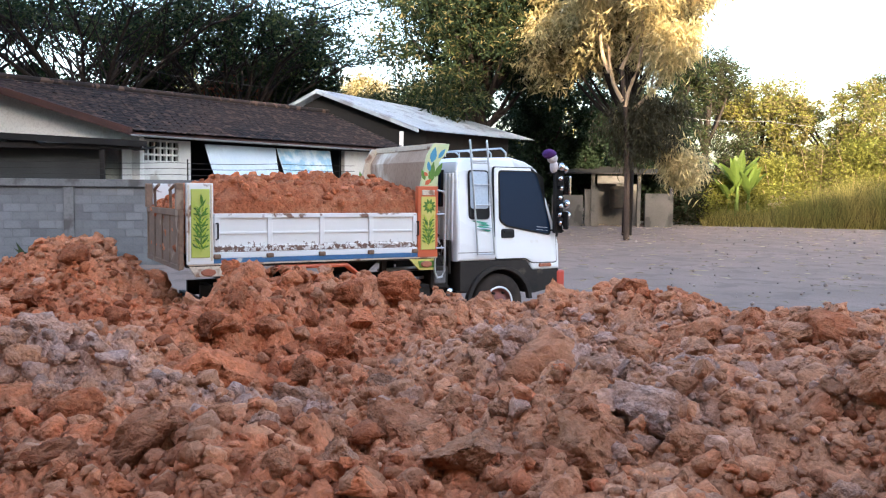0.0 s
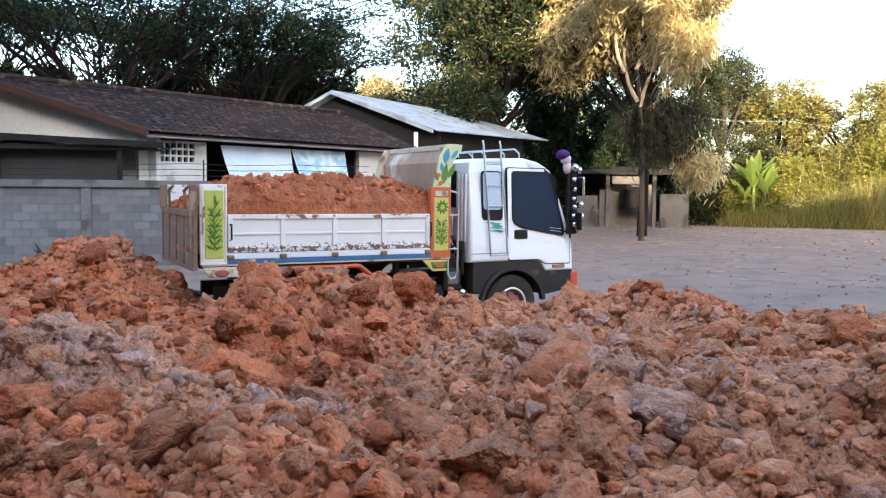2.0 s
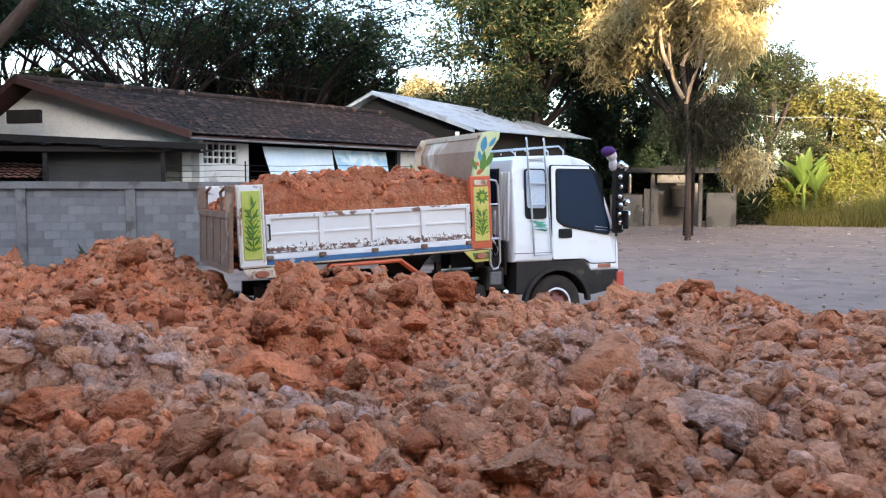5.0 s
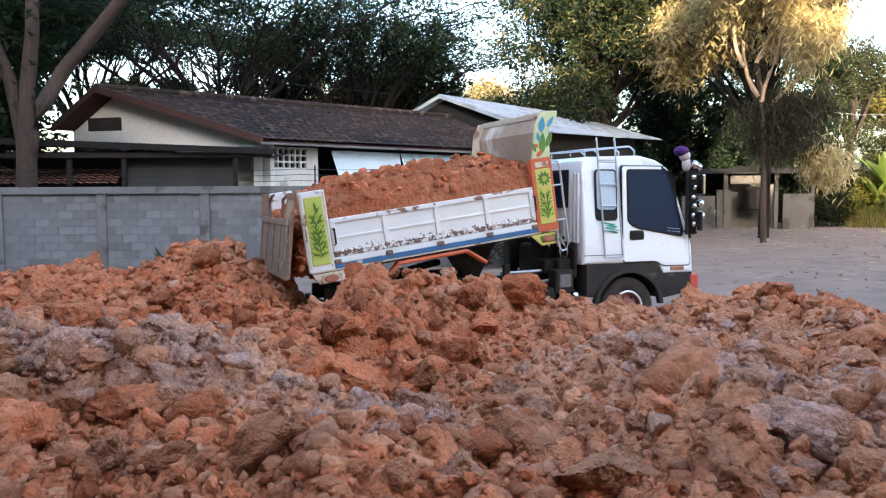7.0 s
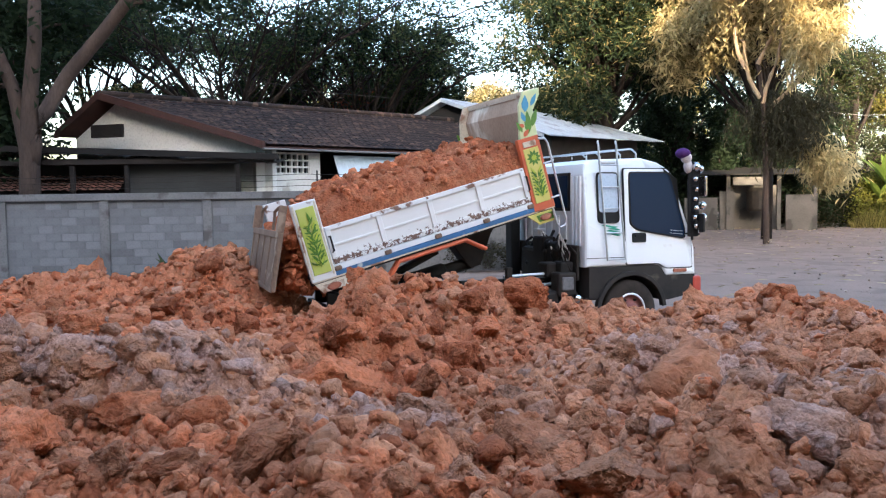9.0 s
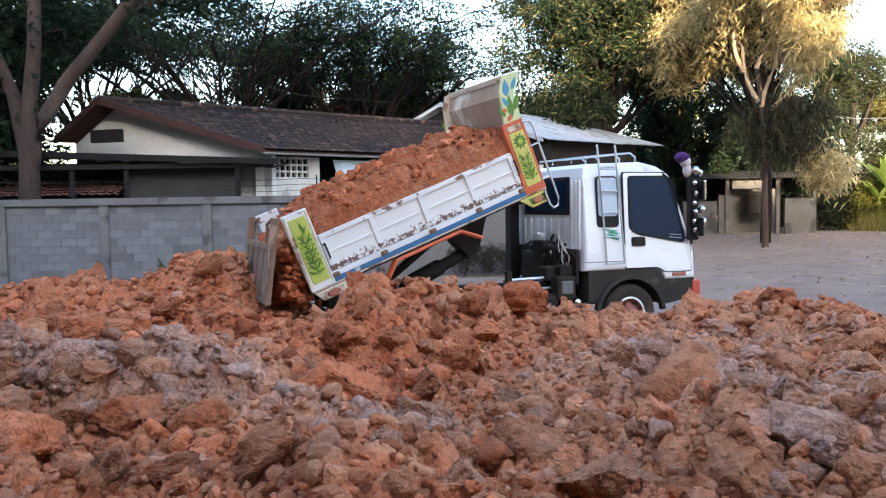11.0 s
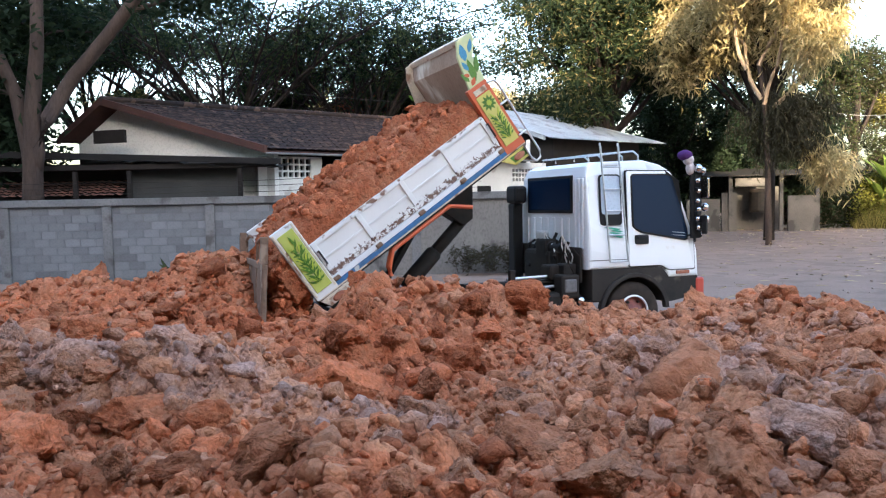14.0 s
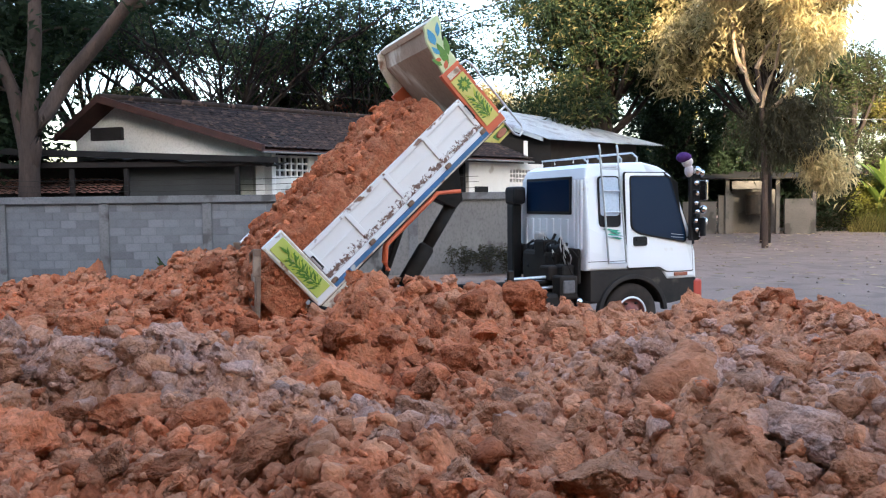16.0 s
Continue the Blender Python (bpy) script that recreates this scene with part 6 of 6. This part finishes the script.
def dome_tree(name, label, base, blobs, n, leaf_len, leaf_w, mats, seed, droop=0.3, trunk_r=0.3, limbs=True, cat="tree"):
    """A crown of leafy lobes with gaps, each lobe a shell of clumps round a limb."""
    t = thing(name, label, cat, Matrix.Translation(base))
    r = np.random.default_rng(seed)
    bm = bmesh.new()
    top = max(b[2] for b in blobs)
    tube(bm, [(0, 0, -.2), (.08, .05, top * .2), (-.05, 0, top * .45), (0, 0, top * .75)], trunk_r, 10, trunk_r * .4)
    for x, y, z, rad in blobs:
        s = Vector((0, 0, min(z * 0.55, top * .5)))
        e = Vector((x, y, z))
        tube(bm, [s, s.lerp(e, .4) + Vector((0, 0, -.2)), s.lerp(e, .75), e], trunk_r * .4, 6, .03)
    part("trunk", bm, "darkbark", t, smooth=True)
    tot = sum(b[3] ** 2 for b in blobs)
    P = []
    for x, y, z, rad in blobs:
        k = int(n * rad ** 2 / tot)
        c = max(6, k // 60)
        u = r.normal(size=(c, 3))
        u /= np.linalg.norm(u, axis=1)[:, None]
        cc = u * rad * r.uniform(.45, 1.05, c)[:, None] * [1, 1, .85] + [x, y, z]
        P.append(np.repeat(cc, max(1, k // c), 0) + r.normal(size=(c * max(1, k // c), 3)) * rad * .125)
    P = np.concatenate(P)
    w = r.random(len(P))
    edges = np.linspace(0, 1, len(mats) + 1)
    for m, a, b in zip(mats, edges, edges[1:]):
        leaves("crown", P[(w >= a) & (w < b)], leaf_len, leaf_w, m, t, seed=seed + int(a * 10), droop=droop)
    return t


R5 = random.Random(5)


def lobes(n, w, z0, z1, rad, taper=0.4):
    out = []
    for _ in range(n):
        z = R5.uniform(z0, z1)
        f = 1 - taper * (z - z0) / (z1 - z0)
        a, q = R5.uniform(0, 6.28), math.sqrt(R5.random()) * w * f
        out.append((q * math.cos(a), q * math.sin(a) * .7, z, rad * R5.uniform(.7, 1.25)))
    return out


understory()
# the big mango in the middle, and its neighbour with dry vines
# Dark leaves paint its shaded mass; a few olive ones, sun flecks.
dome_tree("mango_tree", "tall dark green mango tree with drooping leaves", bearing(2.5, 38), lobes(38, 4.6, 4.4, 15, 1.9, .25), 80000, .32, .055, ["leafdark", "leafdark", "leafmid", "leafdark", "leafdark", "leafmid", "leafolive", "leafdark"], 41, 0.6, .4)
# Gold leaves put extra sunlight into the dry crown's colour.
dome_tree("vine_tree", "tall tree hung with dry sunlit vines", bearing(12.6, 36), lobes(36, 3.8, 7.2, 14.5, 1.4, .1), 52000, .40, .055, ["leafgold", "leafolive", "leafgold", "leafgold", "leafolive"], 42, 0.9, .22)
dome_tree("mango_tree", "dark green leafy tree behind the shed", bearing(-3.5, 46), lobes(16, 4, 3, 6.4, 1.4), 22000, .24, .05, ["leafmid", "leafolive"], 43, 0.4, .3)
# Dull, dark leaf mixes put shade into both broadleaf trees.
dome_tree("broadleaf_tree", "broadleaf tree at the edge of the yard, coloured dark as shaded", bearing(15.6, 49), lobes(14, 2.6, 2.0, 9.0, 1.4), 16000, .24, .06, ["leafdull", "leafmid", "leafdark"], 47, 0.3, .25)
dome_tree("broadleaf_tree", "shaded broadleaf tree beside the vine-hung tree", bearing(17.6, 51), lobes(16, 3.2, 2.0, 9.2, 1.5), 24000, .22, .05, ["leafmid", "leafdull"], 44, 0.3, .3)
# The first tree takes gold leaves to paint its sunlit crown.
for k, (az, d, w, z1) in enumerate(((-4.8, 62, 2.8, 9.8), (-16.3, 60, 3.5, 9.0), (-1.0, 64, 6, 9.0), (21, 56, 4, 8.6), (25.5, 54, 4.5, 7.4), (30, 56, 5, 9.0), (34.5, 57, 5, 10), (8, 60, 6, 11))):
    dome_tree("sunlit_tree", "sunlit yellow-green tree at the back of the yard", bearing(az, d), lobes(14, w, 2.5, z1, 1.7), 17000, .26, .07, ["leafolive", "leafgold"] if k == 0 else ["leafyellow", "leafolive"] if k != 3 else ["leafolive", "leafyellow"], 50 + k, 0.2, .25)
# The thicket's shade comes from its dark leaf colour.
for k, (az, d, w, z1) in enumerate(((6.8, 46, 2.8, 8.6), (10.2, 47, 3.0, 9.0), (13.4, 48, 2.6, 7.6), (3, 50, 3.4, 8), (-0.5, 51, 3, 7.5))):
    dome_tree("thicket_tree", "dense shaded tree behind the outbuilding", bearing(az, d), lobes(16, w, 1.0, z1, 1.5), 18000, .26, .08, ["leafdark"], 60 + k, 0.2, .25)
# bare pale branches of the vine tree, in the sun
v_ = thing("dry_climber", "pale dry climber branches lit by the sun", "climber", Matrix.Translation(bearing(11.8, 32.4)))
bm = bmesh.new()
tp_ = []
rr_ = random.Random(3)
for st, hd, ln in (((.2, 0, 5.2), (-.5, 0, 1), 2.2), ((.3, 0, 5.0), (.15, 0, 1), 2.6), ((.6, 0, 4.9), (.6, -.1, .35), 1.5), ((.1, 0, 6.4), (.5, 0, 1), 2.0), ((-.3, .1, 6.3), (-.8, 0, .8), 1.6), ((.9, 0, 4.7), (.5, 0, -.6), 1.3)):
    grow(bm, st, hd, ln, .085, 3, rr_, tp_, .55, 0.0)
part("stem", tube(bmesh.new(), [(.5, .2, -.1), (.45, .1, 2.5), (.3, 0, 5.2), (.1, .05, 6.6)], .12, 8, .07), "bark", v_)
part_each("branch_work", bm, "palebark", v_)
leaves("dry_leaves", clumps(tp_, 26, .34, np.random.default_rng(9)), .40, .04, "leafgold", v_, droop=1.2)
# drooping dull foliage below it
rh_ = np.random.default_rng(10)
hang = np.repeat(rh_.normal(size=(90, 3)) * [.6, .4, .5] + [1.5, .2, 4.6], 40, 0) + rh_.normal(size=(3600, 3)) * [.16, .16, .2]
leaves("hanging_leaves", hang, .36, .035, "leafdull", v_, droop=1.5)
leaves("hanging_leaves", hang + rh_.normal(size=hang.shape) * .12 - [.5, -.3, .3], .36, .035, "leafdull", v_, droop=1.5, seed=4)


def bush(name, label, base, w, h, n, mats, seed, leaf_len=.19, leaf_w=.05):
    t = thing(name, label, "bush", Matrix.Translation(base))
    r = np.random.default_rng(seed)
    bm = bmesh.new()
    for _ in range(7):
        a = r.uniform(0, 6.28)
        tube(bm, [(0, 0, -.1), (math.cos(a) * w * .3, math.sin(a) * w * .2, h * .5), (math.cos(a) * w * .6, math.sin(a) * w * .4, h * .95)], .035, 5, .01)
    part("stems", bm, "palebark", t)
    c = n // 40
    u = r.random((c, 3))
    ang = u[:, 0] * 6.283
    hh = u[:, 1] ** 0.8
    q = np.sqrt(u[:, 2]) * w * (1 - .55 * hh ** 2)
    cc = np.stack([np.cos(ang) * q, np.sin(ang) * q * .6, hh * h], -1)
    P = np.repeat(cc, 40, 0) + r.normal(size=(c * 40, 3)) * [.3, .3, .25]
    P[:, 2] = np.abs(P[:, 2])
    x = r.random(len(P))
    for m, a, b in zip(mats, np.linspace(0, 1, len(mats) + 1), np.linspace(0, 1, len(mats) + 1)[1:]):
        leaves("foliage", P[(x >= a) & (x < b)], leaf_len, leaf_w, m, t, seed=seed + int(a * 9))
    return t


# Leaf colour also sets sunlit and shaded bushes apart.
for k, (az, d, w, h, mm) in enumerate(((19.5, 48.5, 2.0, 2.6, 0), (22, 50, 2.5, 3.6, 0), (24.5, 51, 2.4, 4.4, 1), (27, 50.5, 2.6, 4.6, 0), (29.5, 51, 2.6, 5.2, 1), (32, 51, 2.6, 5.6, 0), (15.8, 48, 1.8, 2.0, 2), (17.6, 49, 1.7, 2.6, 2), (34.5, 51, 2.8, 5.6, 1), (13.5, 50, 2.2, 3.0, 2), (9, 50, 2.6, 3.4, 2), (5, 51, 2.6, 3.4, 2))):
    bush("bush", ("sunlit yellow-green bush at the edge of the yard", "tall yellow-green bush in the sun", "shaded green bush at the edge of the yard")[mm], bearing(az, d), w, h, 8000,
         (["leafyellow"], ["leafyellow", "leafolive"], ["leafdark", "leafdull"])[mm], 70 + k)


def build_grass():
    r = np.random.default_rng(15)
    n = 26000
    az, d = r.uniform(17.5, 37, n), r.uniform(46.8, 50.5, n)
    h = (0.6 + 1.5 * np.clip((az - 20) / 6, 0.1, 1)) * r.uniform(.5, 1.25, n) * (.45 + 1.1 * value_noise(az * 1.3, d * .8, 61))
    x, y = d * np.sin(np.radians(az)), d * np.cos(np.radians(az))
    lx, ly = r.normal(0, .3, n) * h, r.normal(0, .3, n) * h
    w = .02
    V = np.stack([np.stack([x - w, y, 0 * x - .05], -1), np.stack([x + w, y, 0 * x - .05], -1), np.stack([x + lx, y + ly, h], -1)], 1).reshape(-1, 3)
    tagged(mesh_np("tall_grass", V, np.arange(3 * n).reshape(n, 3), "grass"), "tall sunlit reeds and grass along the yard's edge", "grass", kind="stuff")


build_grass()


def banana(base, s, seed):
    t = thing("banana_plant", "banana plant with upright bright green leaves", "plant", Matrix.Translation(base))
    r = random.Random(seed)
    part("stem", tube(bmesh.new(), [(0, 0, -.1), (0, 0, .8 * s), (.03, 0, 1.6 * s)], .12 * s, 8, .06 * s), "banana", t)
    for k in range(8):
        a = k * 2.4 + r.random()
        ln, lean = s * r.uniform(1.3, 1.9), r.uniform(.25, .9)
        bm = bmesh.new()
        rows = []
        for i in range(8):
            u = i / 7
            c = Vector((math.cos(a) * lean * ln * u, math.sin(a) * lean * ln * u * .6, 1.5 * s + ln * u * (1 - .45 * u * lean)))
            w = .20 * s * math.sin(math.pi * min(.98, u * .95 + .05)) + .01
            sd = Vector((-math.sin(a), math.cos(a), 0))
            rows.append([bm.verts.new(c - sd * w + Vector((0, 0, .06 * s))), bm.verts.new(c), bm.verts.new(c + sd * w + Vector((0, 0, .06 * s)))])
        for p0, p1 in zip(rows, rows[1:]):
            bm.faces.new((p0[0], p0[1], p1[1], p1[0])), bm.faces.new((p0[1], p0[2], p1[2], p1[1]))
        part("leaf", bm, "banana", t)
    return t


banana(bearing(19.6, 47.3), 1.3, 2)
banana(bearing(20.3, 47.5), 1.1, 6)
banana(bearing(19.1, 47.6), 0.9, 9)
# small plant on the heap by the wall
pw = bearing(-26.6, 12.4)
sp = thing("weed", "small green weed growing at the wall", "plant", Matrix.Translation((pw.x, pw.y, .75)))
leaves("leaves", np.random.default_rng(2).normal(size=(14, 3)) * [.04, .04, .02], .30, .035, "leafmid", sp, up=.9)
for k, (u, v) in enumerate(((1.0, -.5), (1.5, -.35), (.4, -.45), (2.3, -.6))):
    wd = thing("dry_weed", "dry brown weed at the foot of the wall", "plant", wall_m @ pose(u, v, 0.02))
    rw = np.random.default_rng(30 + k)
    bm = bmesh.new()
    tt = []
    for q in range(7):
        grow(bm, (rw.normal(0, .08), rw.normal(0, .05), .05), (rw.normal(0, .5), rw.normal(0, .3), 1), .35, .008, 1, random.Random(k * 9 + q), tt, .6)
    part("stems", bm, "bark", wd)
    leaves("leaves", clumps(tt, 5, .06, rw), .09, .02, "leafdull", wd)
# scattered straw and stones on the yard
r9 = np.random.default_rng(99)
n9 = 1500
xx, yy = r9.uniform(3, 26, n9), r9.uniform(11, 45, n9)
joined = joined_clods("yard_stones", np.stack([xx, yy, 0 * xx - .01], -1), .010 + .04 * r9.random(n9) ** 4, 1, 3, np.full(n9, .9), material="pebble")
ns_ = 1500
sx, sy = r9.uniform(2.5, 26, ns_), r9.uniform(11, 45, ns_)
sa, sl = r9.uniform(0, 6.28, ns_), r9.uniform(.05, .16, ns_)
dx, dy = np.cos(sa) * sl, np.sin(sa) * sl
SV = np.stack([np.stack([sx - dx, sy - dy, 0 * sx + .012], -1), np.stack([sx + dy * .12, sy - dx * .12, 0 * sx + .03], -1), np.stack([sx + dx, sy + dy, 0 * sx + .012], -1)], 1).reshape(-1, 3)
tagged(mesh_np("straw_litter", SV, np.arange(3 * ns_).reshape(-1, 3), "straw"), "dry straw and leaf litter scattered over the yard", "litter", kind="stuff")
tagged(joined, "small stones and litter scattered over the yard", "stones", kind="stuff")


def shade_screen():
    """Tall unseen screen, added behind the camera to keep low sun off the yard."""
    r = np.random.default_rng(4)
    xs = np.linspace(-70, 45, 116)
    # Top varies along x to set where sun reaches the trees.
    prof = np.interp(xs, [-3, 5, 10, 13.5, 20, 26], [25, 23.6, 21.6, 20.4, 19.2, 17.6]) + r.normal(0, .9, len(xs))
    V, F = [], []
    for i, (x, h) in enumerate(zip(xs, prof)):
        V += [(x, -20, -.2), (x, -19 + r.normal(0, .4), h * .6), (x, -20, h), (x, -24, h), (x, -26, -.2)]
    for i in range(len(xs) - 1):
        for k in range(4):
            a = i * 5 + k
            F.append((a, a + 1, a + 6, a + 5))
    return tagged(mesh_np("backdrop_trees", V, F, "beltgreen"), "tall unseen screen that keeps the sun off the yard", "trees", kind="structure")


shade_screen()


# ---- what moves ----
BED = [(0.0, 0.0), (3.0, 0.0), (3.5, 0.3), (4.2, 1.2), (5.0, 2.6), (5.5, 3.5), (6.0, 4.8), (6.5, 6.4), (7.0, 8.1), (7.5, 9.9), (8.0, 11.6), (8.5, 13.4), (9.0, 15.2),
       (9.8, 17.9), (10.6, 20.5), (11.5, 23.6), (12.0, 26.6), (12.5, 28.9), (13.0, 30.9), (13.5, 32.8), (14.0, 34.8), (14.5, 36.8), (15.0, 38.8), (15.5, 41.0), (16.0, 42.9)]
TRUCK_AHEAD = [(0.0, 0.0), (0.25, -0.08), (0.5, -0.138), (1.0, -0.085), (1.5, -0.065), (2.0, -0.03), (2.5, -0.015), (4.0, -0.015), (9.0, -0.008), (13.0, 0.005), (16.0, 0.035)]


def motions():
    fwd = Vector((math.cos(radians(TRUCK_YAW)), math.sin(radians(TRUCK_YAW)), 0))
    walk(truck, [(t, Matrix.Translation(fwd * a) @ pose(TRUCK_X, TRUCK_Y, TRUCK_Z, 0, TRUCK_PITCH, TRUCK_YAW)) for t, a in TRUCK_AHEAD])
    walk(bed, [(t, pose(HX, 0, HZ, 0, -a, 0) @ BED_OFF) for t, a in BED])
    # the tailgate hangs from its top and is pushed out by the soil
    hang_rows = [(t, pose(TGX, 0, TGZ, 0, a + float(np.interp(a, [0, 6, 9, 13, 17, 24, 30, 43], [0.5, 1, 6, 10, 9, 6, 4, 2])), 0)) for t, a in BED]
    walk(tailgate, hang_rows), walk(spill_ob, hang_rows)
    # the load creeps down the steep bed
    for ob in (soil_load, lc):
        walk(ob, [(t, pose(-float(np.interp(a, [0, 16, 24, 31, 36.7, 42.3], [0, 0, .03, .12, .26, .46])), 0, 0)) for t, a in BED])
    rows_b, rows_r, rows_a = [], [], []
    for t, a in BED:
        top = pose(HX, 0, HZ, 0, -a, 0) @ BED_OFF @ TOPB
        d = top - LOW
        ang = math.degrees(math.atan2(d.z, d.x))
        turn = pose(0, 0, 0, 0, -ang, 0) @ pose(0, 0, 0, 0, 0, -90)
        rows_b.append((t, Matrix.Translation(LOW) @ turn))
        rows_r.append((t, Matrix.Translation(top) @ turn))
        rows_a.append((t, Matrix.Translation(LOW + Vector((-.25, .25, .0))) @ pose(0, 0, 0, 0, -(ang + 12), 0) @ pose(0, 0, 0, 0, 0, -90)))
    walk(barrel, rows_b), walk(rod, rows_r), walk(arm, rows_a)


motions()
